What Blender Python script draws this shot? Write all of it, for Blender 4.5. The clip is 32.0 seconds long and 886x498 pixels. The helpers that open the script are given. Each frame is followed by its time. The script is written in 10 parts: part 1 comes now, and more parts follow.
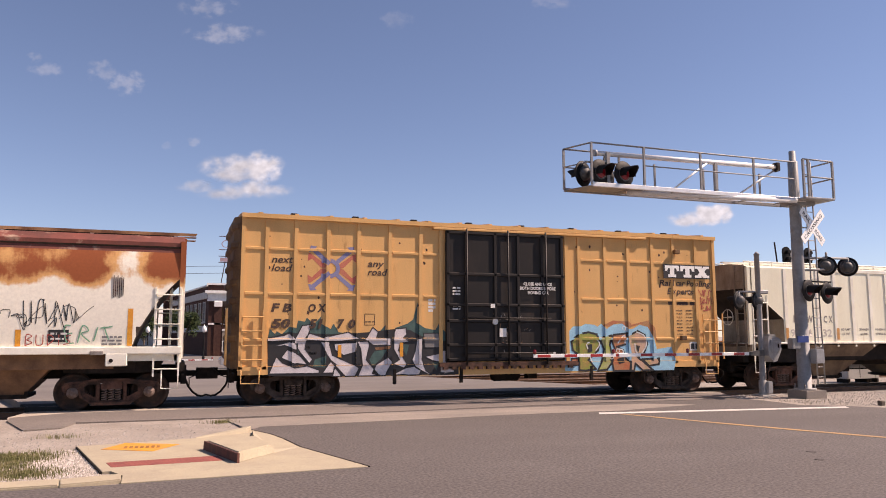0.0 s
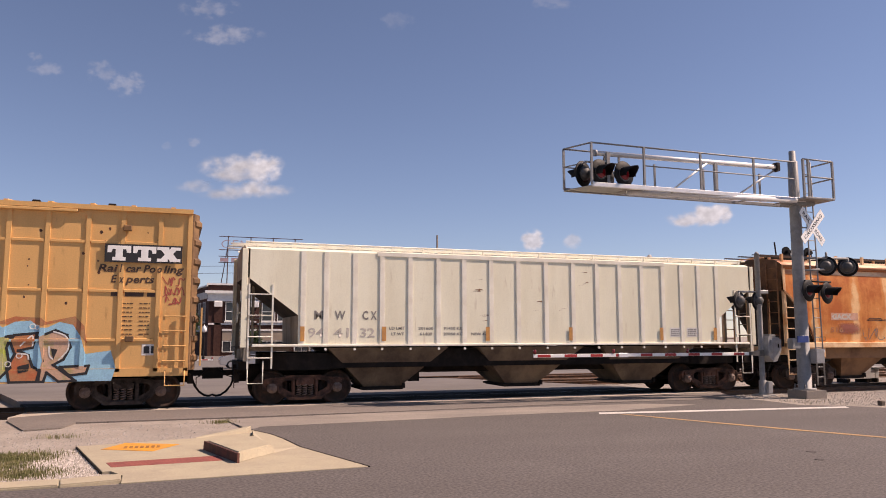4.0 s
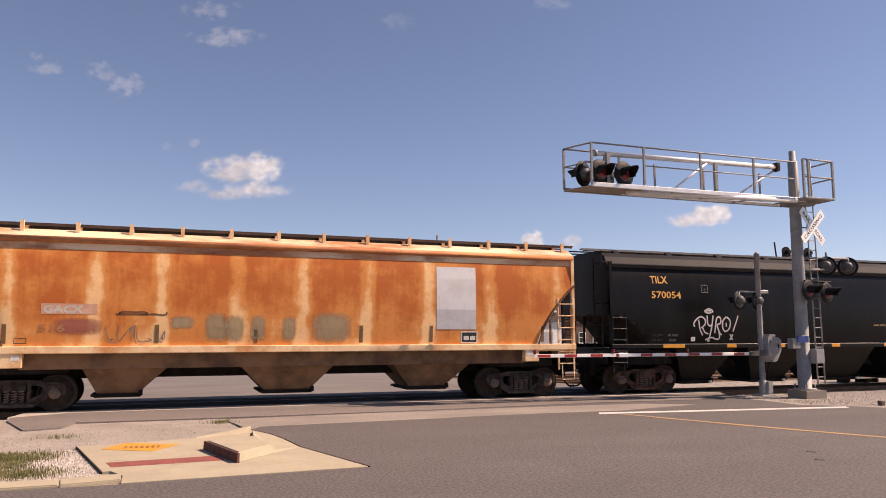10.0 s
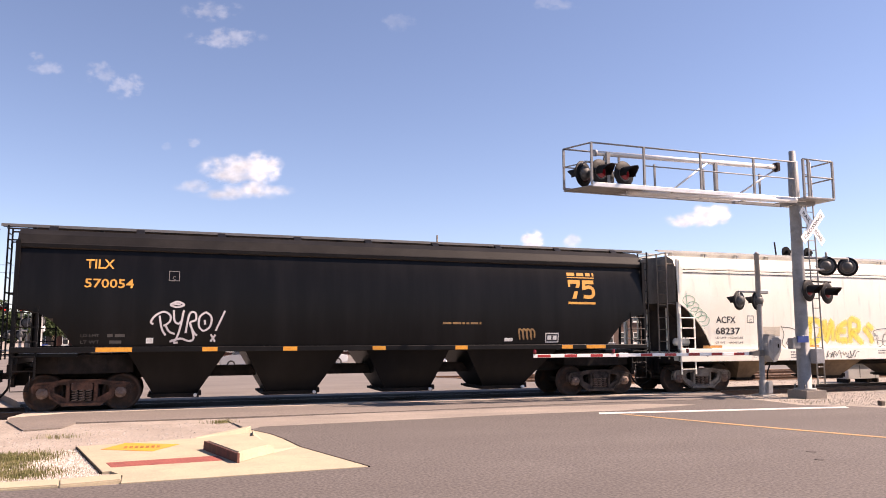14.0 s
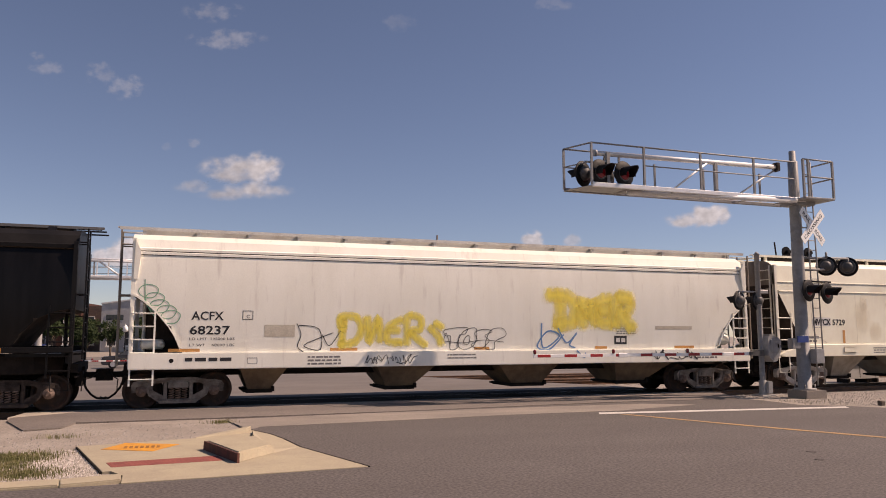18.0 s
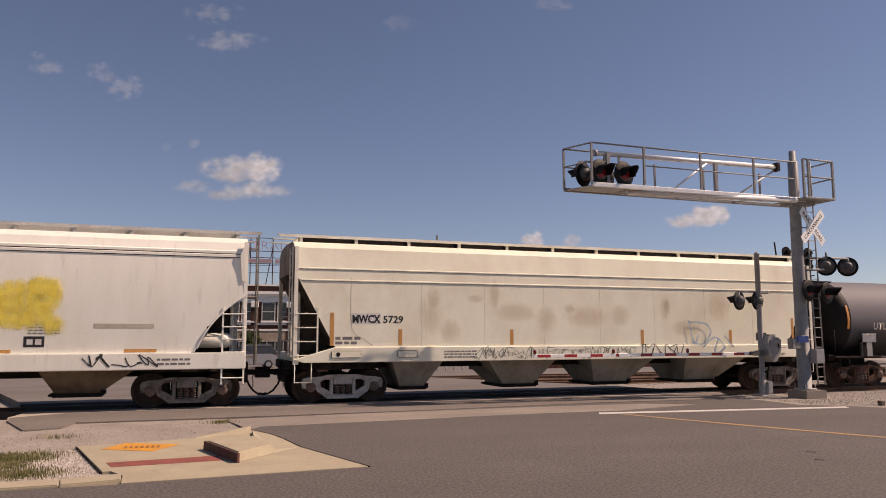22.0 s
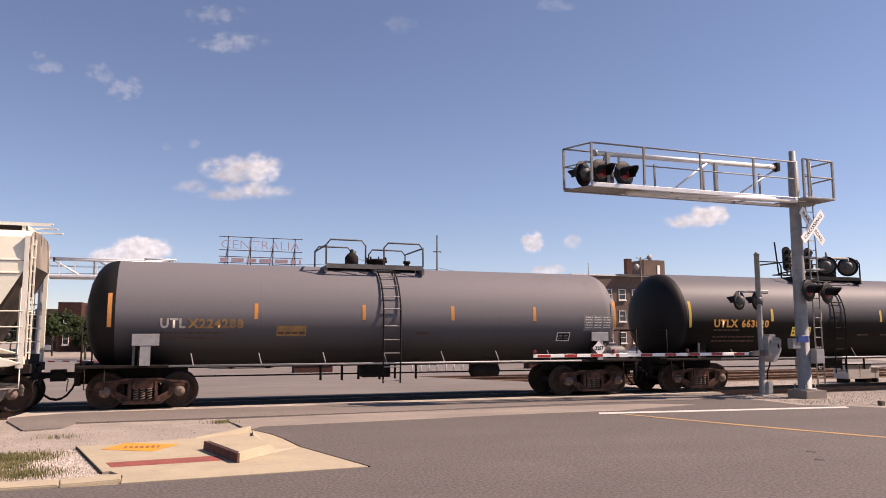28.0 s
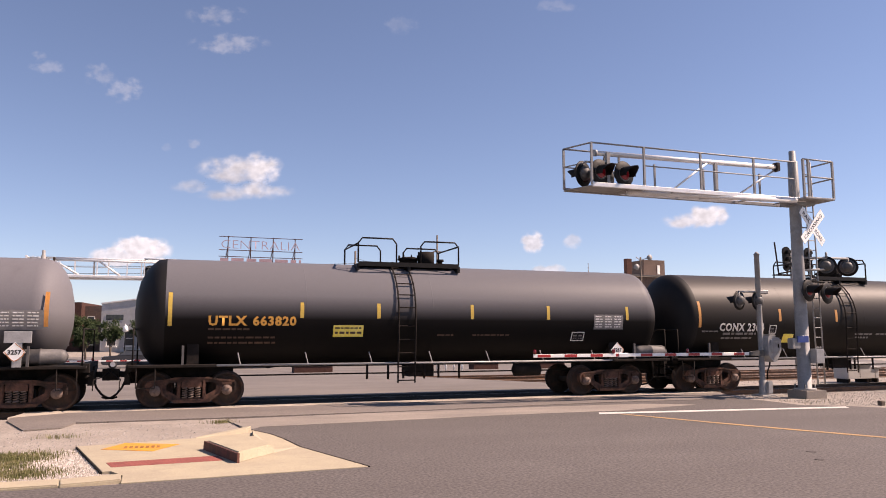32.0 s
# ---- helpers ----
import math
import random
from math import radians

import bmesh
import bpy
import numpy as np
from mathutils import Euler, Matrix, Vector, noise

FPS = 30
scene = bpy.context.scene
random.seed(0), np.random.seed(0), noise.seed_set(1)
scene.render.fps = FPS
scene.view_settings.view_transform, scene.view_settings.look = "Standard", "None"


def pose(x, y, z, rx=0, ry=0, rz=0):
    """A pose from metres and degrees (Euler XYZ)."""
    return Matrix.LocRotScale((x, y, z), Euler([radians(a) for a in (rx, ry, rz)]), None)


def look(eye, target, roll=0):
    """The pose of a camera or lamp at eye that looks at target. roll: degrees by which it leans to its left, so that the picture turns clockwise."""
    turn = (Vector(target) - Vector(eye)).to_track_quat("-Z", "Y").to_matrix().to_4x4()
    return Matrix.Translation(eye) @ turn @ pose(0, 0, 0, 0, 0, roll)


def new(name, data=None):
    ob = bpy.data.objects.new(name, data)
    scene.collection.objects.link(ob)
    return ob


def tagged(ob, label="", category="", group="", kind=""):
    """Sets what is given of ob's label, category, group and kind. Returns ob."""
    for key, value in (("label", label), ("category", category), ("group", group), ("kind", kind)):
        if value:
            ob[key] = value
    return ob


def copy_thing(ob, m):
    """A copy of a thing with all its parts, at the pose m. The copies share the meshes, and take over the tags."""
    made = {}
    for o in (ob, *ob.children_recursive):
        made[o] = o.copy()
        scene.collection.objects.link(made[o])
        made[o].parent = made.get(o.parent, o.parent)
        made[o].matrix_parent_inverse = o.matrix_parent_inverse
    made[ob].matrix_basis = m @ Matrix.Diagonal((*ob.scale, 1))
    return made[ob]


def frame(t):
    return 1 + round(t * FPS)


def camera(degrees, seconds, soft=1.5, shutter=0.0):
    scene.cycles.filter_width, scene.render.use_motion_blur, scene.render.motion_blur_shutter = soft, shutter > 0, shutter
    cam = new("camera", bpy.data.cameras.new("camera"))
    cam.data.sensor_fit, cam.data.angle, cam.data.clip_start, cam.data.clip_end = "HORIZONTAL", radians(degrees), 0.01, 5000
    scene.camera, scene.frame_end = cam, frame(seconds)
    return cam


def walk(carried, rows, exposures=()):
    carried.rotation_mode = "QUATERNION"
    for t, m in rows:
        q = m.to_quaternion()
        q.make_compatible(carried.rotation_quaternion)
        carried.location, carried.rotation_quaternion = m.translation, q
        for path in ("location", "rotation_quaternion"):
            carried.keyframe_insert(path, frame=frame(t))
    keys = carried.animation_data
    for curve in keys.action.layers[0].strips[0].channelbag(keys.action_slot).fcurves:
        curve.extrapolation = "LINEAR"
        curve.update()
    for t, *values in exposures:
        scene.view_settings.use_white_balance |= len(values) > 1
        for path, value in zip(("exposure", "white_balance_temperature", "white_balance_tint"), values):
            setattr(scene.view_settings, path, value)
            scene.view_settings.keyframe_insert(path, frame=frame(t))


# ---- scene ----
from mathutils.geometry import tessellate_polygon

cam = camera(61.03, 32.0, soft=0.95)
EYE = Vector((0.0, -22.086, 1.836))
YAW, PITCH = 0.34314, 0.11627
AIM = EYE + Vector((math.sin(YAW) * math.cos(PITCH), math.cos(YAW) * math.cos(PITCH), math.sin(PITCH)))
STAND = look(EYE, AIM, -0.08)
walk(cam, [(0.0, STAND), (32.0, STAND)],
     exposures=[(t, e, k, 30) for t, e, k in ((0, 0.62, 7300), (3, 0.5, 7300), (6, 0.3, 7600), (9, 0.47, 7650), (11, 0.62, 7650), (12, 0.74, 7650), (13, 1.1, 7500), (14.5, 1.15, 7450), (17, 0.36, 7650), (19, 0.04, 7700), (21, 0.03, 7750), (23, 0.0, 7750), (25, 0.15, 7700), (28, 0.64, 7400), (32, 0.76, 7350))])

# ---- world and sun ----
SUN = Vector((0.92, -0.275, 1.0)).normalized()
world = bpy.data.worlds.new("sky")
scene.world = world
world.use_nodes = True
wn = world.node_tree.nodes
sky = wn.new("ShaderNodeTexSky")
sky.sky_type = "NISHITA"
sky.sun_disc = False
sky.sun_elevation = math.asin(SUN.z)
sky.sun_rotation = math.atan2(SUN.x, SUN.y)
sky.altitude = 1200
sky.air_density, sky.dust_density, sky.ozone_density = 1.0, 0.15, 5.0
wn["Background"].inputs["Strength"].default_value = 0.083
pale = wn.new("ShaderNodeHueSaturation")  # summer haze
pale.inputs["Hue"].default_value, pale.inputs["Saturation"].default_value = 0.4965, 0.95
world.node_tree.links.new(sky.outputs[0], pale.inputs["Color"])
world.node_tree.links.new(pale.outputs[0], wn["Background"].inputs[0])
sun = new("sun", bpy.data.lights.new("sun", "SUN"))
sun.data.energy, sun.data.angle, sun.data.color = 5.0, radians(0.53), (1.0, 0.90, 0.76)
sun.matrix_world = look(SUN * 200, (0, 0, 0))

# ---- materials ----


def material(name, col, col2=None, rough=0.6, metal=0.0, scale=2.0, amount=0.5, var=0.12, fine=30.0, bump=0.15,
             stretch=(1, 1, 1), glow=0.0, contrast=0.25, col3=None, scale3=0.6, amount3=0.45, stretch3=(1, 1, 1), island=0.0, coat=0.0, spec=0.5, rise=None, bands=None):
    """A paint, metal, stone or soil: a base colour, patches of a second (and third) colour, fine grain and relief."""
    m = bpy.data.materials.new(name)
    m.use_nodes = True
    n, ln = m.node_tree.nodes, m.node_tree.links
    b = n["Principled BSDF"]
    b.inputs["Roughness"].default_value, b.inputs["Metallic"].default_value = rough, metal
    b.inputs["Specular IOR Level"].default_value = spec
    if coat:
        b.inputs["Coat Weight"].default_value = coat
    tc = n.new("ShaderNodeTexCoord")

    def patches(sc, st, am, seed):
        mp = n.new("ShaderNodeMapping")
        mp.inputs["Scale"].default_value = st
        mp.inputs["Location"].default_value = (seed, seed * 0.7, seed * 1.3)
        ln.new(tc.outputs["Object"], mp.inputs["Vector"])
        nz = n.new("ShaderNodeTexNoise")
        nz.inputs["Scale"].default_value, nz.inputs["Detail"].default_value, nz.inputs["Roughness"].default_value = sc, 6, 0.62
        ln.new(mp.outputs[0], nz.inputs["Vector"])
        mr = n.new("ShaderNodeMapRange")
        mr.inputs["From Min"].default_value, mr.inputs["From Max"].default_value = 1 - am - contrast / 2, 1 - am + contrast / 2
        ln.new(nz.outputs["Fac"], mr.inputs["Value"])
        return mr.outputs[0]

    def mix(fac, a, c, kind="MIX"):
        mx = n.new("ShaderNodeMix")
        mx.data_type, mx.blend_type = "RGBA", kind
        if isinstance(fac, float):
            mx.inputs[0].default_value = fac
        else:
            ln.new(fac, mx.inputs[0])
        for sock, v in ((mx.inputs[6], a), (mx.inputs[7], c)):
            if isinstance(v, tuple):
                sock.default_value = (*v, 1)
            else:
                ln.new(v, sock)
        return mx.outputs[2]

    out = tuple(col)
    if col2:
        out = mix(patches(scale, stretch, amount, 3.1), out, tuple(col2))
    if col3:
        f3 = patches(scale3, stretch3, amount3, 11.7)
        # third colour grows with height; used for the tanks' painted pale tops
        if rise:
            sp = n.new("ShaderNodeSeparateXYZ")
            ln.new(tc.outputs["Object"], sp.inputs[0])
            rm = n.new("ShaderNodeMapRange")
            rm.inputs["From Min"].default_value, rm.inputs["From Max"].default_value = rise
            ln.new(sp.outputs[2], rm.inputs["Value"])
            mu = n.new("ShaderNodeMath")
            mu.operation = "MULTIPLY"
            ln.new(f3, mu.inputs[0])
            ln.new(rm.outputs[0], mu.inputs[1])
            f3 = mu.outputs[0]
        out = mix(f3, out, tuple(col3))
    if bands:
        period, colour, strength = bands
        sp = n.new("ShaderNodeSeparateXYZ")
        ln.new(tc.outputs["Object"], sp.inputs[0])
        wob = n.new("ShaderNodeTexNoise")
        wob.inputs["Scale"].default_value = 0.9
        ln.new(tc.outputs["Object"], wob.inputs["Vector"])
        ad = n.new("ShaderNodeMath")
        ad.operation = "MULTIPLY_ADD"
        ad.inputs[1].default_value = 0.45
        ln.new(wob.outputs["Fac"], ad.inputs[0])
        ln.new(sp.outputs[0], ad.inputs[2])
        pp = n.new("ShaderNodeMath")
        pp.operation = "PINGPONG"
        pp.inputs[1].default_value = period / 2
        ln.new(ad.outputs[0], pp.inputs[0])
        bm_ = n.new("ShaderNodeMapRange")
        bm_.interpolation_type = "SMOOTHSTEP"
        bm_.inputs["From Min"].default_value, bm_.inputs["From Max"].default_value = 0.37 * period, 0.495 * period
        bm_.inputs["To Max"].default_value = strength
        ln.new(pp.outputs[0], bm_.inputs["Value"])
        out = mix(bm_.outputs[0], out, tuple(colour))
    fz = n.new("ShaderNodeTexNoise")
    fz.inputs["Scale"].default_value, fz.inputs["Detail"].default_value = fine, 4
    ln.new(tc.outputs["Object"], fz.inputs["Vector"])
    gr = n.new("ShaderNodeMapRange")
    gr.inputs["From Min"].default_value, gr.inputs["From Max"].default_value = 0.3, 0.7
    gr.inputs["To Min"].default_value, gr.inputs["To Max"].default_value = 1 - var, 1 + var
    ln.new(fz.outputs["Fac"], gr.inputs["Value"])
    out = mix(1.0, out, gr.outputs[0], "MULTIPLY")
    if island:
        oi = n.new("ShaderNodeObjectInfo")
        ir = n.new("ShaderNodeMapRange")
        ir.inputs["To Min"].default_value, ir.inputs["To Max"].default_value = 1 - island, 1 + island
        ln.new(oi.outputs["Random"], ir.inputs["Value"])
        out = mix(1.0, out, ir.outputs[0], "MULTIPLY")
    ln.new(out, b.inputs["Base Color"])
    if bump:
        bp = n.new("ShaderNodeBump")
        bp.inputs["Strength"].default_value, bp.inputs["Distance"].default_value = bump, 0.01
        ln.new(fz.outputs["Fac"], bp.inputs["Height"])
        ln.new(bp.outputs[0], b.inputs["Normal"])
    if glow:
        b.inputs["Emission Color"].default_value, b.inputs["Emission Strength"].default_value = (*col, 1), glow
    return m


def rusted_side(name, pale, rust, deep, length, gaps, gap_width, climb, height_weight, level, blotch=1.0):
    """Old paint rusted panel by panel: pale upright bands are left at the gaps; the rust thickens with height and runs down in streaks."""
    m = bpy.data.materials.new(name)
    m.use_nodes = True
    n, ln = m.node_tree.nodes, m.node_tree.links
    b = n["Principled BSDF"]
    b.inputs["Roughness"].default_value, b.inputs["Specular IOR Level"].default_value = 0.72, 0.3
    tc = n.new("ShaderNodeTexCoord")

    def calc(op, *vals):
        q = n.new("ShaderNodeMath")
        q.operation = op
        for k, v in enumerate(vals):
            if isinstance(v, (int, float)):
                q.inputs[k].default_value = v
            else:
                ln.new(v, q.inputs[k])
        return q.outputs[0]

    def grain(scale, stretch, detail, rough, seed):
        mp = n.new("ShaderNodeMapping")
        mp.inputs["Scale"].default_value, mp.inputs["Location"].default_value = stretch, (seed, 0.0, seed * 0.6)
        ln.new(tc.outputs["Object"], mp.inputs["Vector"])
        z = n.new("ShaderNodeTexNoise")
        z.inputs["Scale"].default_value, z.inputs["Detail"].default_value, z.inputs["Roughness"].default_value = scale, detail, rough
        ln.new(mp.outputs[0], z.inputs["Vector"])
        return z.outputs["Fac"]

    def spread(v, lo, hi, to=1.0):
        r = n.new("ShaderNodeMapRange")
        r.interpolation_type = "SMOOTHSTEP"
        r.inputs["From Min"].default_value, r.inputs["From Max"].default_value, r.inputs["To Max"].default_value = lo, hi, to
        ln.new(v, r.inputs["Value"])
        return r.outputs[0]
    sep = n.new("ShaderNodeSeparateXYZ")
    ln.new(tc.outputs["Object"], sep.inputs[0])
    blot, fine = grain(0.95, (1, 1, 1), 7, 0.62, 3.0), grain(16, (1, 1, 1), 4, 0.6, 9.0)
    run_, wipe = grain(1.6, (2.6, 1, 0.3), 6, 0.65, 5.0), grain(1.2, (0.5, 1, 1.6), 4, 0.6, 1.0)
    x = calc("ADD", sep.outputs[0], calc("MULTIPLY", calc("SUBTRACT", grain(1.6, (1, 1, 0.7), 3, 0.5, 7.0), 0.5), 0.45))
    near = None
    for g in gaps:
        d = calc("ABSOLUTE", calc("SUBTRACT", x, g))
        near = d if near is None else calc("MINIMUM", near, d)
    panel = spread(near, gap_width * 0.25, gap_width * 2.2)
    up = spread(sep.outputs[2], *climb)
    v = calc("ADD", calc("MULTIPLY", blot, blotch), calc("MULTIPLY", run_, 0.40))
    v = calc("ADD", v, calc("MULTIPLY", wipe, 0.22))
    v = calc("ADD", v, calc("MULTIPLY", panel, 0.34))
    v = calc("ADD", v, calc("MULTIPLY", up, height_weight))

    def mix(f, a, c, kind="MIX"):
        q = n.new("ShaderNodeMix")
        q.data_type, q.blend_type = "RGBA", kind
        if isinstance(f, float):
            q.inputs[0].default_value = f
        else:
            ln.new(f, q.inputs[0])
        for sock, w in ((q.inputs[6], a), (q.inputs[7], c)):
            if isinstance(w, tuple):
                sock.default_value = (*w, 1)
            else:
                ln.new(w, sock)
        return q.outputs[2]
    out = mix(spread(v, level, level + 0.26), pale, rust)
    out = mix(spread(v, level + 0.26, level + 0.56), out, deep)
    gr = n.new("ShaderNodeMapRange")
    gr.inputs["From Min"].default_value, gr.inputs["From Max"].default_value, gr.inputs["To Min"].default_value, gr.inputs["To Max"].default_value = 0.3, 0.7, 0.93, 1.07
    ln.new(fine, gr.inputs["Value"])
    ln.new(mix(1.0, out, gr.outputs[0], "MULTIPLY"), b.inputs["Base Color"])
    bp = n.new("ShaderNodeBump")
    bp.inputs["Strength"].default_value, bp.inputs["Distance"].default_value = 0.12, 0.01
    ln.new(fine, bp.inputs["Height"])
    ln.new(bp.outputs[0], b.inputs["Normal"])
    return m


def soft_paint(name, col, col2, cover=1.0):
    """Sprayed or brushed paint that thins out to nothing at its edges, by the mesh's own "soft" values."""
    m = bpy.data.materials.new(name)
    m.use_nodes = True
    n, ln = m.node_tree.nodes, m.node_tree.links
    b = n["Principled BSDF"]
    b.inputs["Roughness"].default_value = 0.65
    tc, at = n.new("ShaderNodeTexCoord"), n.new("ShaderNodeAttribute")
    at.attribute_name = "soft"
    nz, sp = n.new("ShaderNodeTexNoise"), n.new("ShaderNodeTexNoise")
    nz.inputs["Scale"].default_value, nz.inputs["Detail"].default_value = 3.0, 5
    sp.inputs["Scale"].default_value, sp.inputs["Detail"].default_value, sp.inputs["Roughness"].default_value = 5.0, 8, 0.75
    mp = n.new("ShaderNodeMapping")
    mp.inputs["Scale"].default_value = (1.6, 1.0, 0.6)
    ln.new(tc.outputs["Object"], mp.inputs["Vector"])
    mx = n.new("ShaderNodeMix")
    mx.data_type = "RGBA"
    mx.inputs[6].default_value, mx.inputs[7].default_value = (*col, 1), (*col2, 1)
    ad, r = n.new("ShaderNodeMath"), n.new("ShaderNodeMapRange")
    ad.operation = "MULTIPLY_ADD"
    ad.inputs[1].default_value = 1.1
    r.interpolation_type = "SMOOTHSTEP"
    r.inputs["From Min"].default_value, r.inputs["From Max"].default_value, r.inputs["To Max"].default_value = 0.62, 1.75, cover
    for z in (nz, sp):
        ln.new(mp.outputs[0], z.inputs["Vector"])
    ln.new(nz.outputs["Fac"], mx.inputs[0])
    ln.new(mx.outputs[2], b.inputs["Base Color"])
    ln.new(sp.outputs["Fac"], ad.inputs[0])
    ln.new(at.outputs["Fac"], ad.inputs[2])
    ln.new(ad.outputs[0], r.inputs["Value"])
    edge = n.new("ShaderNodeMath")
    edge.operation = "MULTIPLY"
    lim = n.new("ShaderNodeMapRange")
    lim.inputs["From Max"].default_value = 0.35
    ln.new(at.outputs["Fac"], lim.inputs["Value"])
    ln.new(r.outputs[0], edge.inputs[0])
    ln.new(lim.outputs[0], edge.inputs[1])
    ln.new(edge.outputs[0], b.inputs["Alpha"])
    return m


YELLOW = material("boxcar_yellow", (0.70, 0.405, 0.155), (0.60, 0.345, 0.13), rough=0.6, spec=0.3, scale=1.3, amount=0.4, var=0.06, bump=0.08, stretch=(1, 1, 0.35), col3=(0.30, 0.16, 0.06), scale3=2.2, amount3=0.27, stretch3=(3, 3, 0.5))
DOOR_BLACK = material("door_black", (0.0185, 0.0155, 0.0140), (0.040, 0.029, 0.023), rough=0.5, spec=0.25, scale=1.5, amount=0.34, bump=0.05, stretch=(1, 1, 0.4))
END_BROWN = material("boxcar_end", (0.21, 0.115, 0.050), (0.085, 0.048, 0.026), rough=0.85, scale=1.2)
CREAM = material("hopper_cream", (0.86, 0.835, 0.655), (0.77, 0.735, 0.56), rough=0.6, scale=0.8, amount=0.5, var=0.05, bump=0.08, stretch=(1.5, 1, 0.35), col3=(0.50, 0.41, 0.28), scale3=3.5, amount3=0.25, stretch3=(2, 1, 0.3))
CREAM_TRIM = material("hopper_cream_trim", (0.86, 0.835, 0.72), (0.74, 0.70, 0.58), rough=0.6, scale=1.5, var=0.05)
WHITE_CAR = material("hopper_white", (0.90, 0.885, 0.79), (0.83, 0.81, 0.71), rough=0.5, scale=0.7, amount=0.5, var=0.03, bump=0.04, stretch=(1.5, 1, 0.3), col3=(0.62, 0.575, 0.51), scale3=2.6, amount3=0.30, stretch3=(2, 1, 0.25))
STAINED = material("hopper_stained_white", (0.90, 0.88, 0.72), (0.83, 0.795, 0.625), rough=0.55, scale=0.8, amount=0.45, var=0.04, bump=0.06, stretch=(1.2, 1, 0.4), col3=(0.72, 0.65, 0.51), scale3=0.8, amount3=0.32, stretch3=(1, 1, 0.6), contrast=0.4)
RUST = rusted_side("rusted_orange", (0.88, 0.54, 0.26), (0.68, 0.255, 0.066), (0.50, 0.13, 0.028), 16.72,
                   (-7.05, -5.13, -3.55, -1.72, -0.01, 1.8, 3.6, 5.55, 7.8), 0.15, (1.5, 3.2), 0.24, 0.92)
RUST_GUTTER = material("rusted_gutter", (0.56, 0.23, 0.085), (0.36, 0.115, 0.04), rough=0.75, scale=1.6, amount=0.5, stretch=(0.4, 1, 1), bump=0.1)
RUST_EAVE = material("rusted_eave", (0.86, 0.62, 0.40), (0.50, 0.20, 0.085), rough=0.7, scale=1.1, amount=0.48, stretch=(0.35, 1, 1), var=0.06, bump=0.12, contrast=0.2, col3=(0.30, 0.085, 0.03), scale3=1.7, amount3=0.36, stretch3=(0.4, 1, 1))
RUST_SILL = material("rusted_sill", (0.86, 0.60, 0.35), (0.60, 0.26, 0.09), rough=0.8, scale=1.5, amount=0.42, var=0.06, stretch=(1, 1, 1), bump=0.12)
RUST_TOP = material("rusted_top", (0.44, 0.25, 0.125), (0.13, 0.05, 0.022), rough=0.85, scale=1.2, amount=0.52, stretch=(1, 1, 1), bump=0.2)
RUST_WHITE = rusted_side("rusted_white", (0.86, 0.81, 0.68), (0.66, 0.36, 0.14), (0.30, 0.085, 0.030), 16.9,
                         (-7.0, -5.4, -3.8, -2.1, -0.4, 1.3, 3.2, 5.40, 7.02), 0.30, (2.72, 3.55), 1.05, 1.92, 1.7)
BLACK_SHELL = material("hopper_black_gloss", (0.0042, 0.0040, 0.0042), (0.0085, 0.008, 0.0085), rough=0.33, spec=0.17, scale=0.9, amount=0.45, var=0.08, bump=0.015, stretch=(2.5, 1, 0.25))
BLACK_ROOF = material("hopper_black_roof", (0.0095, 0.0090, 0.0095), (0.017, 0.0158, 0.0158), rough=0.6, spec=0.12, scale=1.4, amount=0.45, bump=0.05)
BLACK_CAR = material("hopper_black", (0.0065, 0.0063, 0.0065), (0.012, 0.011, 0.011), rough=0.42, spec=0.16, scale=0.9, amount=0.45, var=0.08, bump=0.02, stretch=(1.5, 1, 0.3))
# tank shells: some dust, plus lit top and shaded belly put into colour
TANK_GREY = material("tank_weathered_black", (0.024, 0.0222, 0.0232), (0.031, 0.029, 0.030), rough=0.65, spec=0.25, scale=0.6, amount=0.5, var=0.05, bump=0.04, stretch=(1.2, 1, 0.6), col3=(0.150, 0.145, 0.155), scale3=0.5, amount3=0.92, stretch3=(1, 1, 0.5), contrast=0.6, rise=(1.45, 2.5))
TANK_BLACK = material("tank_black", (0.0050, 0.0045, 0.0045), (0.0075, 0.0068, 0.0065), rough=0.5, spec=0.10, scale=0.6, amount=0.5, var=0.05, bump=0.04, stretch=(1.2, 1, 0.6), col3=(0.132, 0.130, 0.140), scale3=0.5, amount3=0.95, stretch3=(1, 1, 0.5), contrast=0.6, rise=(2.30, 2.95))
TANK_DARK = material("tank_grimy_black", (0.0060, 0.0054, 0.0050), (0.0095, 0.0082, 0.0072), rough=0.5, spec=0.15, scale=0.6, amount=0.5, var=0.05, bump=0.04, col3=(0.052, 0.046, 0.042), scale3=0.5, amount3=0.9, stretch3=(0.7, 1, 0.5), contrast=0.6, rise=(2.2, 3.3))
UNDER = material("underframe_dark", (0.014, 0.0115, 0.010), (0.030, 0.022, 0.018), rough=0.9, spec=0.2, scale=3, amount=0.42, bump=0.25)
HOPPER_DIRT = material("hopper_dirty", (0.225, 0.160, 0.100), (0.100, 0.068, 0.046), rough=0.85, scale=1.2, amount=0.5, stretch=(1, 1, 0.6), bump=0.2)
HOPPER_RUST = material("hopper_rusty", (0.284, 0.155, 0.078), (0.130, 0.068, 0.039), rough=0.85, scale=1.4, amount=0.5, bump=0.2)
TRUCK_BROWN = material("truck_brown", (0.165, 0.080, 0.054), (0.034, 0.021, 0.016), rough=0.85, spec=0.3, scale=3, amount=0.52, bump=0.3)
TRUCK_GREY = material("truck_dusty", (0.26, 0.235, 0.21), (0.10, 0.08, 0.066), rough=0.85, scale=3, amount=0.5, bump=0.3)
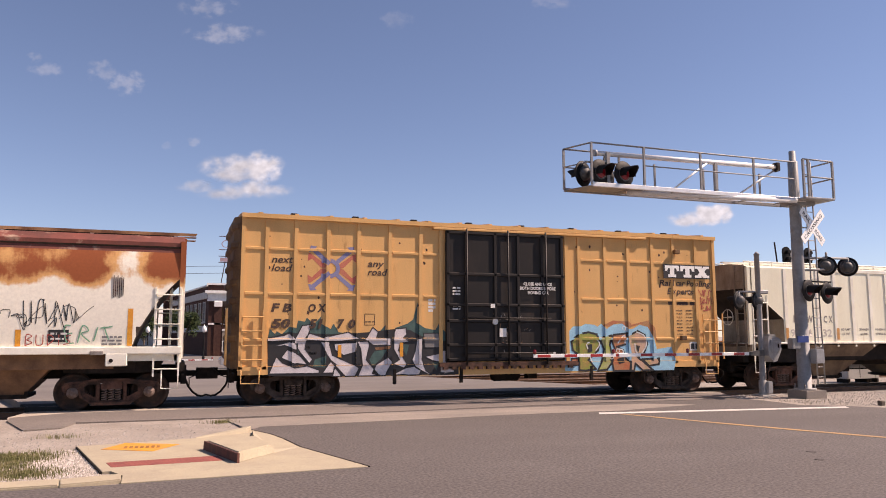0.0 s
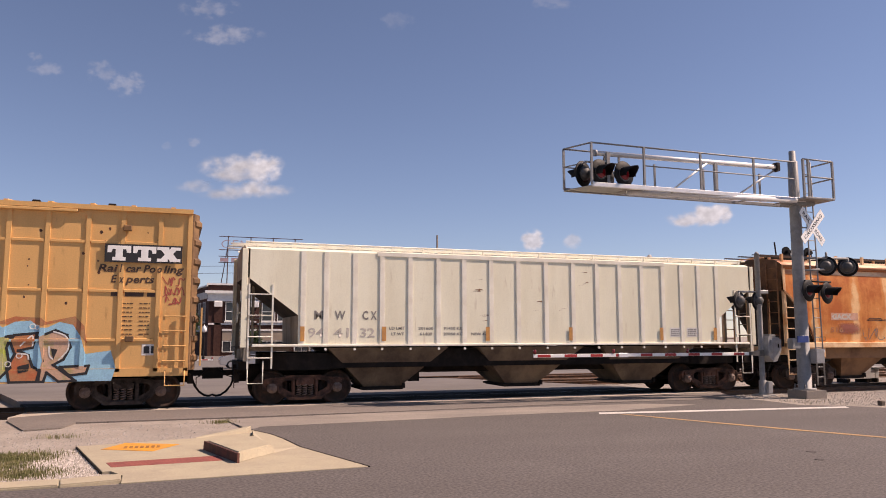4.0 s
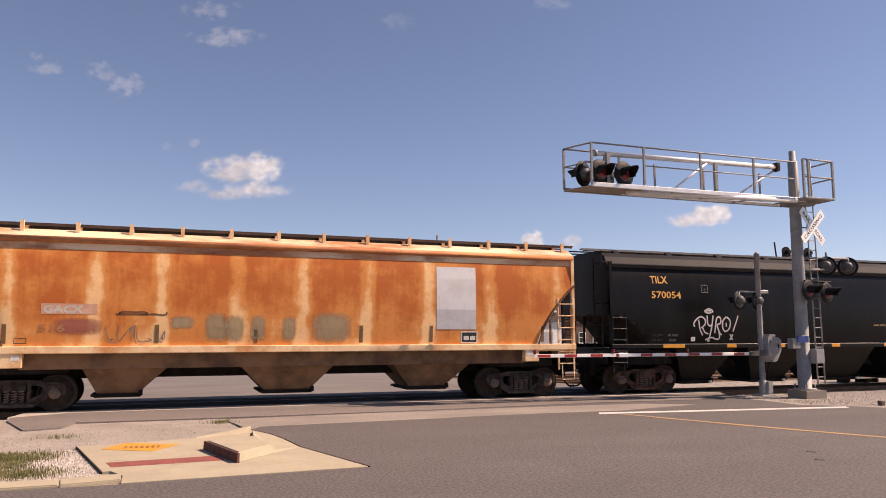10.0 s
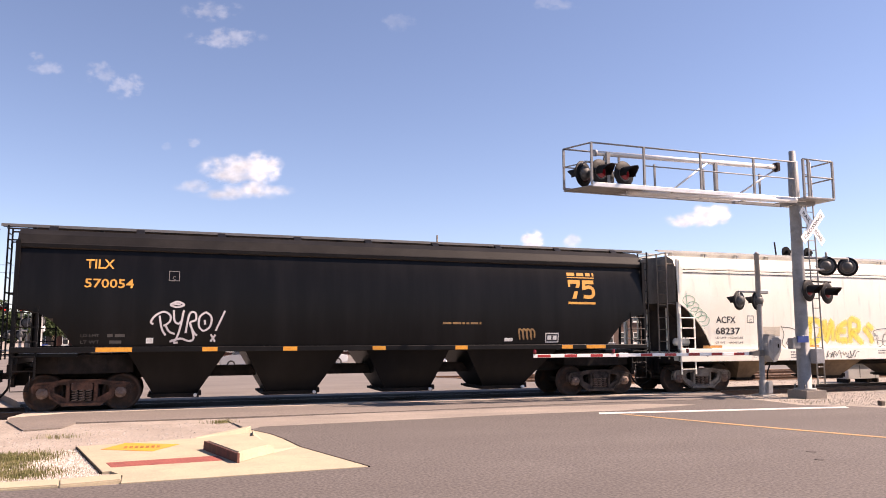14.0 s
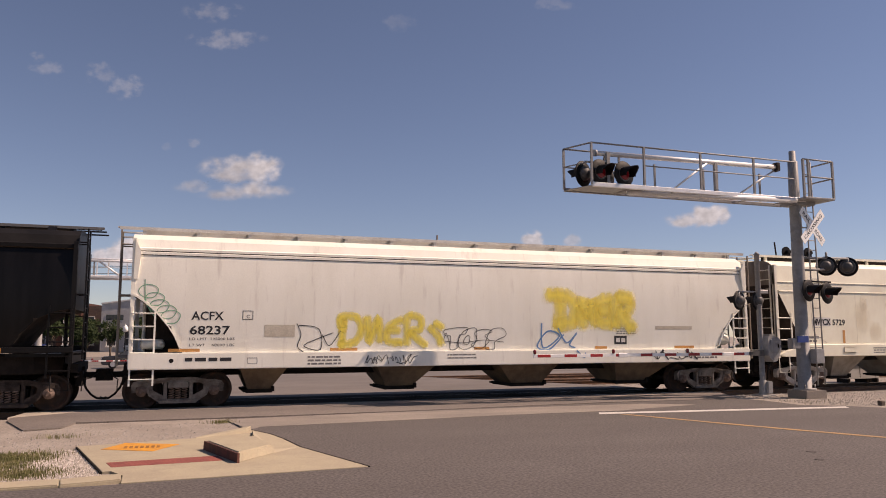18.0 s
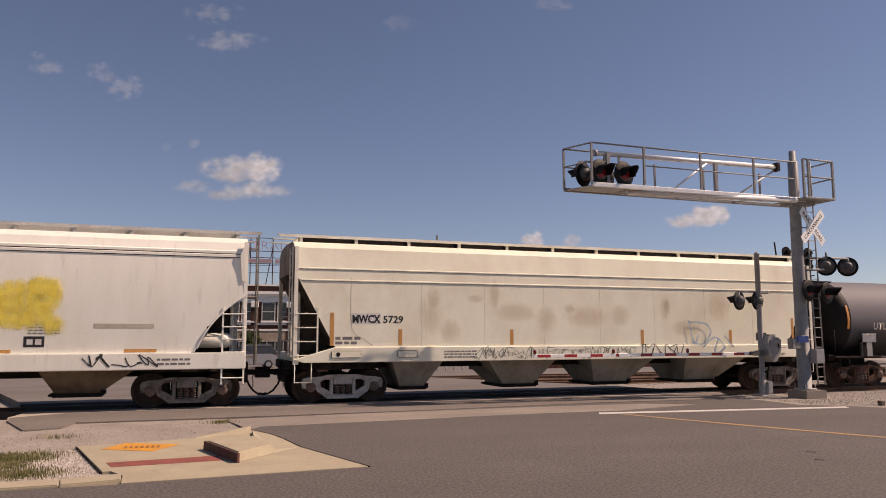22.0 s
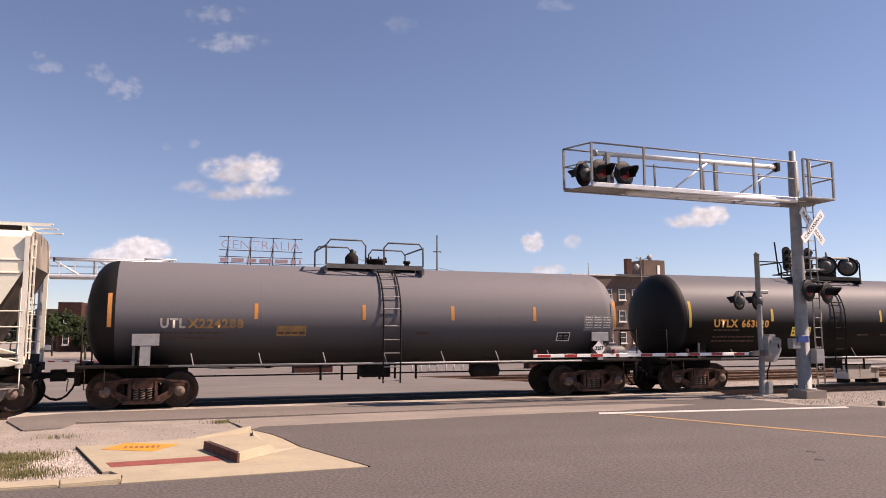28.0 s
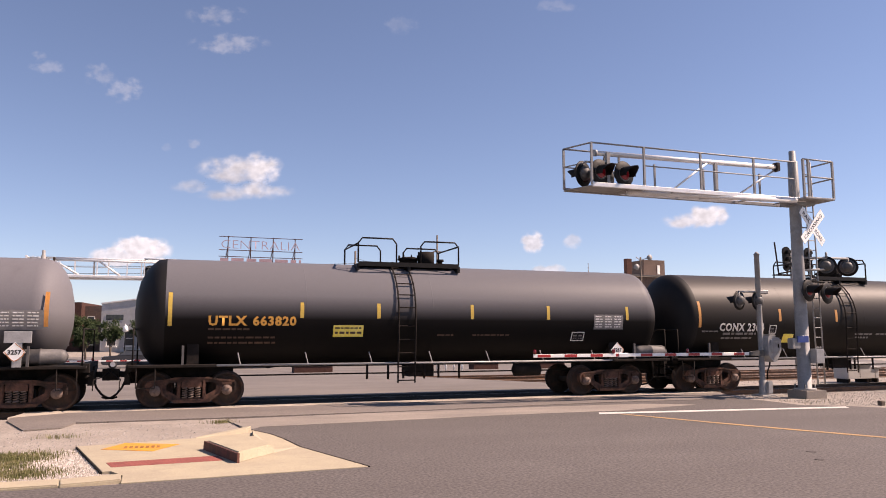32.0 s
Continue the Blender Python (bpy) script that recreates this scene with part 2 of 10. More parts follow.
TRUCK_PALE = material("truck_pale_dust", (0.48, 0.45, 0.41), (0.24, 0.20, 0.17), rough=0.85, scale=3, amount=0.4, bump=0.3)
TRUCK_DARK = material("truck_dark", (0.085, 0.066, 0.056), (0.028, 0.021, 0.018), rough=0.9, spec=0.25, scale=4, amount=0.5, bump=0.3)
CAP_RUST = material("bearing_cap_rust", (0.19, 0.135, 0.11), (0.085, 0.052, 0.038), rough=0.75, spec=0.4, scale=7, amount=0.45, bump=0.2)
WHEEL = material("wheel_steel", (0.048, 0.033, 0.026), (0.105, 0.052, 0.034), rough=0.8, spec=0.3, scale=5, amount=0.4)
STEEL = material("bare_steel", (0.20, 0.19, 0.18), rough=0.55, metal=0.6, scale=5)
SPRING = material("spring_steel", (0.24, 0.18, 0.15), (0.12, 0.08, 0.06), rough=0.8, spec=0.3, scale=6)
GALV = material("galvanised", (0.285, 0.28, 0.27), (0.215, 0.212, 0.205), rough=0.6, scale=6, amount=0.45, var=0.06)
ALU = material("aluminium", (0.80, 0.80, 0.79), (0.70, 0.70, 0.69), rough=0.42, metal=0.25, scale=5, var=0.04)
LAMP_BACK = material("lamp_back_grey", (0.075, 0.075, 0.073), (0.11, 0.108, 0.105), rough=0.55, spec=0.3, scale=6)
SIGNAL_BLACK = material("signal_black", (0.0065, 0.0065, 0.0065), (0.012, 0.011, 0.011), rough=0.6, spec=0.2, scale=5)
SIGNAL_GREY = material("signal_silver", (0.34, 0.34, 0.34), (0.27, 0.27, 0.27), rough=0.45, scale=5)
RED_LENS = material("red_lens", (0.20, 0.008, 0.012), rough=0.12, scale=40, var=0.05, coat=0.6)
RED_LIT = material("red_lens_lit", (0.85, 0.03, 0.02), rough=0.2, scale=40, var=0.05, glow=2.0)
RED_DIM = material("red_lens_dim", (0.16, 0.004, 0.010), rough=0.3, scale=40, var=0.05, glow=0.08)
FADED_PINK = material("faded_pink_panel", (0.66, 0.38, 0.28), (0.58, 0.30, 0.18), rough=0.7, scale=4)
DIM_GOLD = material("faded_gold_lettering", (0.34, 0.19, 0.06), (0.22, 0.13, 0.06), rough=0.6, scale=5)
TANK_HEAD = material("tank_head_black", (0.009, 0.0085, 0.009), (0.014, 0.013, 0.013), rough=0.6, spec=0.2, scale=0.8, var=0.06, bump=0.04)
AIR_GREY = material("air_tank_grey", (0.125, 0.12, 0.118), (0.08, 0.075, 0.072), rough=0.6, scale=3)
DIM_INK = material("dim_grey_print", (0.055, 0.050, 0.048), (0.085, 0.075, 0.065), rough=0.7, scale=5)
# hopper ends and slope sheets: grime, darkened further for their shade
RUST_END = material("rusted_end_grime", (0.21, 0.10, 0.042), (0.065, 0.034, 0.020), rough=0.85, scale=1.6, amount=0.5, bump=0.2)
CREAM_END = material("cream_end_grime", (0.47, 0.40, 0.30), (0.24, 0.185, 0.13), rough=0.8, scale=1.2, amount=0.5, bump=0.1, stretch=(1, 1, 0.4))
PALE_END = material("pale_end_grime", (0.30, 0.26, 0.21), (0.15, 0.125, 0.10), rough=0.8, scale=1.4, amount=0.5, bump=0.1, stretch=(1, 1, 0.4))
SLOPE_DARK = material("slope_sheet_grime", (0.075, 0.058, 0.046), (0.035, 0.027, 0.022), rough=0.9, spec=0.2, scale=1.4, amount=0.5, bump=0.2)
DARK_ROOF = material("oxide_roof", (0.20, 0.055, 0.038), (0.10, 0.035, 0.026), rough=0.8, scale=1.2, amount=0.5, col3=(0.62, 0.50, 0.36), scale3=1.6, amount3=0.30)
BOARD_RUST = material("board_rust", (0.070, 0.040, 0.028), (0.040, 0.026, 0.020), rough=0.9, scale=2)
BOARD_GREY = material("board_grey", (0.60, 0.59, 0.55), (0.44, 0.42, 0.39), rough=0.7, scale=2, amount=0.4)
GREY_INK = material("grey_lettering", (0.17, 0.16, 0.15), (0.26, 0.24, 0.21), rough=0.7, scale=5)
PALE_INK = material("pale_grey_lettering", (0.44, 0.41, 0.36), (0.58, 0.53, 0.46), rough=0.7, scale=5)
WHITE_SIGN = material("white_sheeting", (0.90, 0.90, 0.87), (0.82, 0.82, 0.79), rough=0.45, scale=3, var=0.03)
RED_SHEET = material("red_sheeting", (0.42, 0.025, 0.025), (0.34, 0.02, 0.02), rough=0.4, scale=5)
BLACK_INK = material("black_lettering", (0.02, 0.02, 0.022), rough=0.6, scale=8)
BROWN_INK = material("brown_lettering", (0.055, 0.028, 0.018), (0.09, 0.05, 0.03), rough=0.6, scale=8)
WHITE_INK = material("white_lettering", (0.76, 0.75, 0.72), (0.62, 0.60, 0.56), rough=0.6, scale=8)
SILVER_INK = material("silver_spray", (0.66, 0.62, 0.62), (0.54, 0.50, 0.50), rough=0.5, scale=2.5)
GOLD_INK = material("gold_lettering", (0.72, 0.36, 0.06), (0.62, 0.30, 0.06), rough=0.5, scale=6)
AMBER = material("amber_reflector", (0.80, 0.36, 0.04), (0.70, 0.28, 0.03), rough=0.35, scale=6)
AMBER_DULL = material("amber_reflector_dusty", (0.66, 0.27, 0.05), (0.55, 0.24, 0.07), rough=0.45, scale=6)
AMBER_YELLOW = material("yellow_reflector", (0.62, 0.42, 0.07), (0.54, 0.36, 0.07), rough=0.45, scale=6)
BROWN_STRIP = material("reflector_dirty", (0.20, 0.115, 0.04), (0.14, 0.08, 0.035), rough=0.6, scale=6)
AMBER_PALE = material("amber_reflector_worn", (0.62, 0.30, 0.08), (0.50, 0.24, 0.08), rough=0.5, scale=6)
YEL_SPRAY = material("yellow_spray", (0.88, 0.70, 0.11), (0.86, 0.74, 0.26), rough=0.6, scale=3, amount=0.4)
YEL_SOFT = soft_paint("yellow_spray_soft", (0.94, 0.74, 0.06), (0.94, 0.80, 0.18), 0.96)
STAIN_SOFT = soft_paint("brown_stain_soft", (0.44, 0.27, 0.13), (0.66, 0.50, 0.31), 0.24)
RED_SOFT = soft_paint("red_oxide_soft", (0.36, 0.10, 0.09), (0.42, 0.15, 0.10), 0.75)
BLUE_SOFT = soft_paint("blue_spray_soft", (0.22, 0.38, 0.58), (0.34, 0.48, 0.62), 0.8)
HOPPER_PALE = material("hopper_pale_dirt", (0.34, 0.31, 0.265), (0.19, 0.165, 0.135), rough=0.85, scale=1.6, amount=0.45, stretch=(1, 1, 0.6), bump=0.2)
SEAM = material("faint_seam", (0.60, 0.55, 0.45), (0.42, 0.36, 0.28), rough=0.7, scale=2, amount=0.5)
ORANGE_SPRAY = material("orange_spray", (0.50, 0.15, 0.06), (0.42, 0.22, 0.10), rough=0.6, scale=4)
GREEN_SPRAY = material("green_spray", (0.27, 0.30, 0.055), (0.42, 0.22, 0.08), rough=0.6, scale=4, amount=0.40)
LIME_SPRAY = material("lime_spray", (0.36, 0.42, 0.05), (0.46, 0.42, 0.26), rough=0.6, scale=3, amount=0.48)
PINK_SPRAY = material("pink_spray", (0.56, 0.36, 0.25), (0.34, 0.32, 0.12), rough=0.6, scale=4, amount=0.4)
BLUE_SPRAY = material("light_blue_spray", (0.30, 0.58, 0.72), (0.26, 0.50, 0.66), rough=0.6, scale=4)
BLUE_INK = material("blue_marker", (0.10, 0.24, 0.46), rough=0.6, scale=4)
TEAL_SPRAY = material("dark_teal_spray", (0.055, 0.125, 0.11), (0.035, 0.075, 0.07), rough=0.6, scale=4)
GREEN_INK = material("green_marker", (0.16, 0.38, 0.24), rough=0.6, scale=4)
RED_INK = material("red_marker", (0.42, 0.08, 0.06), rough=0.6, scale=4)
LOGO_RED = material("faded_logo_red", (0.50, 0.11, 0.08), (0.52, 0.18, 0.10), rough=0.6, scale=3)
LOGO_BLUE = material("faded_logo_blue", (0.17, 0.18, 0.36), (0.26, 0.24, 0.34), rough=0.6, scale=3)
PATCH_GREY = soft_paint("repaint_grey", (0.32, 0.285, 0.19), (0.44, 0.33, 0.18), 0.85)
PATCH_SILVER = material("repaint_silver", (0.68, 0.68, 0.68), (0.58, 0.57, 0.55), rough=0.5, scale=2, var=0.04, amount=0.4, col3=(0.62, 0.40, 0.24), scale3=2.5, amount3=0.3, stretch3=(2, 1, 0.5))
PATCH_DULL = material("repaint_dull", (0.52, 0.52, 0.54), (0.44, 0.43, 0.43), rough=0.55, scale=2.5, var=0.04, amount=0.4)
GREY_PANEL = material("grey_panel", (0.21, 0.20, 0.195), (0.15, 0.145, 0.14), rough=0.6, scale=4)

# ---- mesh tools ----


def part(name, bm, mat, parent=None, label=""):
    """Links a bmesh as one mesh object under a thing or a part; separate sprayed lines become parts of their own."""
    if name in ("spray_tag", "sprayed_letters"):
        bm.verts.index_update()
        seen = set()
        for v in list(bm.verts):
            if v.index in seen:
                continue
            isle, todo = set(), [v]
            while todo:
                q = todo.pop()
                if q.index not in isle:
                    isle.add(q.index)
                    todo += [e.other_vert(q) for e in q.link_edges]
            seen |= isle
            one = bm.copy()
            bmesh.ops.delete(one, geom=[q for q in one.verts if q.index not in isle], context="VERTS")
            ob = part("sprayed_letter" if name == "sprayed_letters" else "spray_line", one, mat, parent, label)
        bm.free()
        return ob
    me = bpy.data.meshes.new(name)
    bmesh.ops.recalc_face_normals(bm, faces=bm.faces)
    bm.to_mesh(me)
    bm.free()
    for m in (mat if isinstance(mat, (list, tuple)) else [mat]):
        me.materials.append(m)
    ob = new(name, me)
    if parent:
        ob.parent = parent
    if label:
        ob["label"] = label
    return ob


def again(ob, m, parent=None):
    """Another object on the same mesh."""
    o = new(ob.name.split(".")[0], ob.data)
    o.matrix_basis = m
    o.parent = parent or ob.parent
    if "label" in ob:
        o["label"] = ob["label"]
    return o


def thing(name, label, category, m=None, group="", kind=""):
    e = tagged(new(name), label, category, group, kind)
    if m:
        e.matrix_basis = m
    return e


def box(bm, x0, x1, y0, y1, z0, z1, mi=0):
    v = [bm.verts.new(p) for p in ((x0, y0, z0), (x1, y0, z0), (x1, y1, z0), (x0, y1, z0), (x0, y0, z1), (x1, y0, z1), (x1, y1, z1), (x0, y1, z1))]
    for f in ((0, 3, 2, 1), (4, 5, 6, 7), (0, 1, 5, 4), (1, 2, 6, 5), (2, 3, 7, 6), (3, 0, 4, 7)):
        bm.faces.new([v[i] for i in f]).material_index = mi
    return bm


def bx(*a):
    return box(bmesh.new(), *a)


def bevelled(bm, w=0.01, seg=2):
    bmesh.ops.bevel(bm, geom=list(bm.edges), offset=w, segments=seg, affect="EDGES", clamp_overlap=True)
    return bm


def rod(bm, a, b, r, n=8, r2=None, mi=0):
    """A round bar from a to b."""
    a, b = Vector(a), Vector(b)
    d = (b - a).normalized()
    u = d.orthogonal().normalized()
    w = d.cross(u)
    rings = []
    for p, rr in ((a, r), (b, r if r2 is None else r2)):
        rings.append([bm.verts.new(p + (u * math.cos(2 * math.pi * i / n) + w * math.sin(2 * math.pi * i / n)) * rr) for i in range(n)])
    for i in range(n):
        f = bm.faces.new((rings[0][i], rings[0][(i + 1) % n], rings[1][(i + 1) % n], rings[1][i]))
        f.smooth, f.material_index = n > 6, mi
    bm.faces.new(rings[0][::-1]).material_index = mi
    bm.faces.new(rings[1]).material_index = mi
    return bm


def rods(segs, r, n=8):
    bm = bmesh.new()
    for a, b in segs:
        rod(bm, a, b, r, n)
    return bm


def pipe(pts, r, n=8):
    """A bent tube through points."""
    bm = bmesh.new()
    pts = [Vector(p) for p in pts]
    rings, u = [], None
    for i, p in enumerate(pts):
        d = (pts[min(i + 1, len(pts) - 1)] - pts[max(i - 1, 0)]).normalized()
        u = d.orthogonal().normalized() if u is None else (u - d * u.dot(d)).normalized()
        w = d.cross(u)
        rings.append([bm.verts.new(p + (u * math.cos(2 * math.pi * k / n) + w * math.sin(2 * math.pi * k / n)) * r) for k in range(n)])
    for q, s in zip(rings, rings[1:]):
        for k in range(n):
            bm.faces.new((q[k], q[(k + 1) % n], s[(k + 1) % n], s[k])).smooth = True
    bm.faces.new(rings[0][::-1])
    bm.faces.new(rings[-1])
    return bm


def loft(bm, sections, smooth=False, caps=True):
    """Joins rings of equally many points."""
    rows = [[bm.verts.new(p) for p in s] for s in sections]
    n = len(rows[0])
    for a, b in zip(rows, rows[1:]):
        for i in range(n):
            bm.faces.new((a[i], a[(i + 1) % n], b[(i + 1) % n], b[i])).smooth = smooth
    if caps:
        bm.faces.new(rows[0][::-1])
        bm.faces.new(rows[-1])
    return bm


def prism(bm, pts, axis, lo, hi):
    """A flat outline pushed out along an axis; pts are in the two other axes, in order."""
    def at(p, d):
        q = list(p)
        q.insert("xyz".index(axis), d)
        return q
    return loft(bm, [[at(p, lo) for p in pts], [at(p, hi) for p in pts]])


def lathe(bm, prof, axis="y", n=24, centre=(0, 0, 0), smooth=True, caps=True):
    """Turns a profile of (radius, distance along the axis)."""
    c = Vector(centre)
    rings = []
    for r, d in prof:
        ring = []
        for i in range(n):
            a = 2 * math.pi * i / n
            co, si = math.cos(a) * max(r, 1e-4), math.sin(a) * max(r, 1e-4)
            q = {"x": (d, co, si), "y": (co, d, si), "z": (co, si, d)}[axis]
            ring.append(bm.verts.new(c + Vector(q)))
        rings.append(ring)
    for a, b in zip(rings, rings[1:]):
        for i in range(n):
            bm.faces.new((a[i], a[(i + 1) % n], b[(i + 1) % n], b[i])).smooth = smooth
    if caps:
        bm.faces.new(rings[0][::-1])
        bm.faces.new(rings[-1])
    return bm


def flat(surface):
    return lambda z: surface


def lettering(text, x, z, size, surf, mat, parent, name="lettering", bold=0.0, width=None, label="", shear=0.0, spacing=1.0):
    """Built-in letters lying on a car's side, which faces -y; surf gives y at a height. (x, z) is the lower left corner."""
    cu = bpy.data.curves.new(name, "FONT")
    cu.body, cu.size, cu.offset, cu.resolution_u, cu.shear, cu.space_character = text, size, bold, 2, shear, spacing
    ob = bpy.data.objects.new(name, cu)
    scene.collection.objects.link(ob)
    dg = bpy.context.evaluated_depsgraph_get()
    me = bpy.data.meshes.new_from_object(ob.evaluated_get(dg))
    bpy.data.objects.remove(ob)
    xs = [v.co.x for v in me.vertices] or [0]
    k = (width / (max(xs) - min(xs))) if width else 1.0
    for v in me.vertices:
        px, pz = x + (v.co.x - min(xs)) * k, z + v.co.y
        v.co = (px, surf(pz) - 0.005, pz)
    me.materials.clear()
    me.materials.append(mat)
    o = new(name, me)
    o.parent = parent
    if label:
        o["label"] = label
    return o


def decal(bm, pts, surf, off=0.004):
    """A painted patch: an outline of (x, z) laid on a car's side."""
    vs = [bm.verts.new((x, surf(z) - off, z)) for x, z in pts]
    if len(pts) == 4:
        bm.faces.new(vs)
        return bm
    for tri in tessellate_polygon([[Vector((x, z, 0)) for x, z in pts]]):
        bm.faces.new([vs[i] for i in tri])
    return bm


def patch(x0, x1, z0, z1, surf, off=0.004, rows=1):
    bm = bmesh.new()
    rows = max(rows, math.ceil((z1 - z0) / 0.12))
    for i in range(rows):
        a, b = z0 + (z1 - z0) * i / rows, z0 + (z1 - z0) * (i + 1) / rows
        decal(bm, [(x0, a), (x1, a), (x1, b), (x0, b)], surf, off)
    return bm


def stroke(bm, pts, w, surf, off=0.006, closed=False):
    """A sprayed or brushed line of width w through (x, z) points."""
    pts = [Vector((p[0], p[1])) for p in pts]
    fine = []
    m = len(pts)
    for i in range(m if closed else m - 1):
        p0, p1, p2, p3 = (pts[(i - 1) % m] if closed or i else pts[i]), pts[i], pts[(i + 1) % m], (pts[(i + 2) % m] if closed or i + 2 < m else pts[-1])
        for k in range(5):
            t = k / 5
            fine.append(0.5 * ((2 * p1) + (p2 - p0) * t + (2 * p0 - 5 * p1 + 4 * p2 - p3) * t * t + (3 * p1 - p0 - 3 * p2 + p3) * t ** 3))
    if not closed:
        fine.append(pts[-1])
    prev = None
    first = None
    for i, p in enumerate(fine):
        a = fine[i - 1] if i or closed else p
        b = fine[(i + 1) % len(fine)] if i + 1 < len(fine) or closed else p
        d = (b - a)
        d = d.normalized() if d.length > 1e-6 else Vector((1, 0))
        nrm = Vector((-d.y, d.x)) * w / 2
        q = [bm.verts.new((e.x, surf(e.y) - off - 0.00004 * i, e.y)) for e in (p + nrm, p - nrm)]
        if prev:
            bm.faces.new((prev[0], prev[1], q[1], q[0]))
        else:
            first = q
        prev = q
    if closed:
        bm.faces.new((prev[0], prev[1], first[1], first[0]))
    return bm


def soft_stroke(pts, w, surf, off=0.006):
    """A sprayed line with misty edges and ends."""
    bm = bmesh.new()
    layer = bm.verts.layers.float.new("soft")
    pts = [Vector(p) for p in pts]
    m, fine = len(pts), []
    for i in range(m - 1):
        p0, p1, p2, p3 = pts[max(i - 1, 0)], pts[i], pts[i + 1], pts[min(i + 2, m - 1)]
        for k in range(5):
            t = k / 5
            fine.append(0.5 * ((2 * p1) + (p2 - p0) * t + (2 * p0 - 5 * p1 + 4 * p2 - p3) * t * t + (3 * p1 - p0 - 3 * p2 + p3) * t ** 3))
    fine.append(pts[-1])
    a, b = (fine[0] - fine[1]).normalized(), (fine[-1] - fine[-2]).normalized()
    fine = [fine[0] + a * w * 0.45, fine[0] + a * w * 0.22] + fine + [fine[-1] + b * w * 0.22, fine[-1] + b * w * 0.45]
    prev = None
    for i, p in enumerate(fine):
        d = fine[min(i + 1, len(fine) - 1)] - fine[max(i - 1, 0)]
        d = d.normalized() if d.length > 1e-6 else Vector((1, 0))
        e = Vector((-d.y, d.x)) * w / 2
        end = min(i, len(fine) - 1 - i)
        row = []
        for q, f in ((-1.0, 0.0), (-0.6, 0.62), (0.0, 1.0), (0.6, 0.62), (1.0, 0.0)):
            c = p + e * q
            v = bm.verts.new((c.x, surf(c.y) - off - 0.00003 * i, c.y))
            v[layer] = f * min(1.0, end * 0.5)
            row.append(v)
        if prev:
            for k in range(4):
                bm.faces.new((prev[k], prev[k + 1], row[k + 1], row[k]))
        prev = row
    return bm


def soft_patch(x0, x1, z0, z1, surf, off=0.004, square_=6.0):
    """A brushed or stained patch that thins out towards its rim; square_ 2 is round, higher is boxier."""
    bm = bmesh.new()
    layer = bm.verts.layers.float.new("soft")
    rows, n = [], 10
    for i in range(n + 1):
        row = []
        for k in range(n + 1):
            u, v = 2 * k / n - 1, 2 * i / n - 1
            x, z = (x0 + x1) / 2 + u * (x1 - x0) / 2, (z0 + z1) / 2 + v * (z1 - z0) / 2
            q = bm.verts.new((x, surf(z) - off, z))
            q[layer] = max(0.0, 1.0 - (abs(u) ** square_ + abs(v) ** square_))
            row.append(q)
        rows.append(row)
    for a, b in zip(rows, rows[1:]):
        for k in range(n):
            bm.faces.new((a[k], a[k + 1], b[k + 1], b[k]))
    return bm


def scribble(parent, x0, x1, z0, z1, surf, mat, w, seed, label="", cell=0.3, off=0.006):
    """A written tag: letter-like scrawls, one line each."""
    rnd = random.Random(seed)
    x = x0
    while x < x1 - cell * 0.4:
        c = cell * rnd.uniform(0.7, 1.25)
        pts, n = [], rnd.randint(4, 7)
        for k in range(n):
            up = (k + rnd.randint(0, 1)) % 2
            pts.append((x + c * (0.05 + 0.9 * k / (n - 1)) + rnd.uniform(-0.3, 0.3) * c, z0 + (z1 - z0) * min(1, max(0, (0.85 if up else 0.12) + rnd.uniform(-0.25, 0.25)))))
        bm = bmesh.new()
        stroke(bm, pts, w, surf, off, closed=rnd.random() < 0.25)
        part("spray_line", bm, mat, parent, label)
        x += c * rnd.uniform(0.75, 1.1)


def square(parent, x0, x1, z0, z1, surf, mat, t=0.016, name="plate_mark"):
    """A thin painted square frame."""
    bm = bmesh.new()
    for a, b, c, d in ((x0, x1, z0, z0 + t), (x0, x1, z1 - t, z1), (x0, x0 + t, z0 + t, z1 - t), (x1 - t, x1, z0 + t, z1 - t)):
        decal(bm, [(a, c), (b, c), (b, d), (a, d)], surf)
    part(name, bm, mat, parent)


def bars(lines, surf, mat, parent, name="small_print", off=0.004, seed=1):
    """Print too small to read: rows of bars. lines are (x0, x1, z, height)."""
    rnd = random.Random(seed)
    bm = bmesh.new()
    for x0, x1, z, h in lines:
        x = x0
        while x < x1:
            w = min(h * rnd.uniform(1.2, 4.5), x1 - x)
            if w > h * 0.4:
                decal(bm, [(x, z), (x + w, z), (x + w, z + h), (x, z + h)], surf, off)
            x += w + h * 0.7
    return tagged(part(name, bm, mat, parent), kind="stuff")

# ---- the train: shared running gear ----
WHEEL_R = 0.457
ROLLERS = []  # (wheelset, place in its truck)
MESH_STORE = {}


def stored(key, make):
    """A mesh that several parts share."""
    if key not in MESH_STORE:
        MESH_STORE[key] = make()
    return MESH_STORE[key]


def shared(name, key, mat, parent, m, make):
    def build():
        bm = make()
        me = bpy.data.meshes.new(name)
        bmesh.ops.recalc_face_normals(bm, faces=bm.faces)
        bm.to_mesh(me)
        bm.free()
        for q in (mat if isinstance(mat, (list, tuple)) else [mat]):
            me.materials.append(q)
        return me
    mats = mat if isinstance(mat, (list, tuple)) else [mat]
    o = new(name, stored((key, mats[0].name), build))
    o.parent = parent
    o.matrix_basis = m
    return o


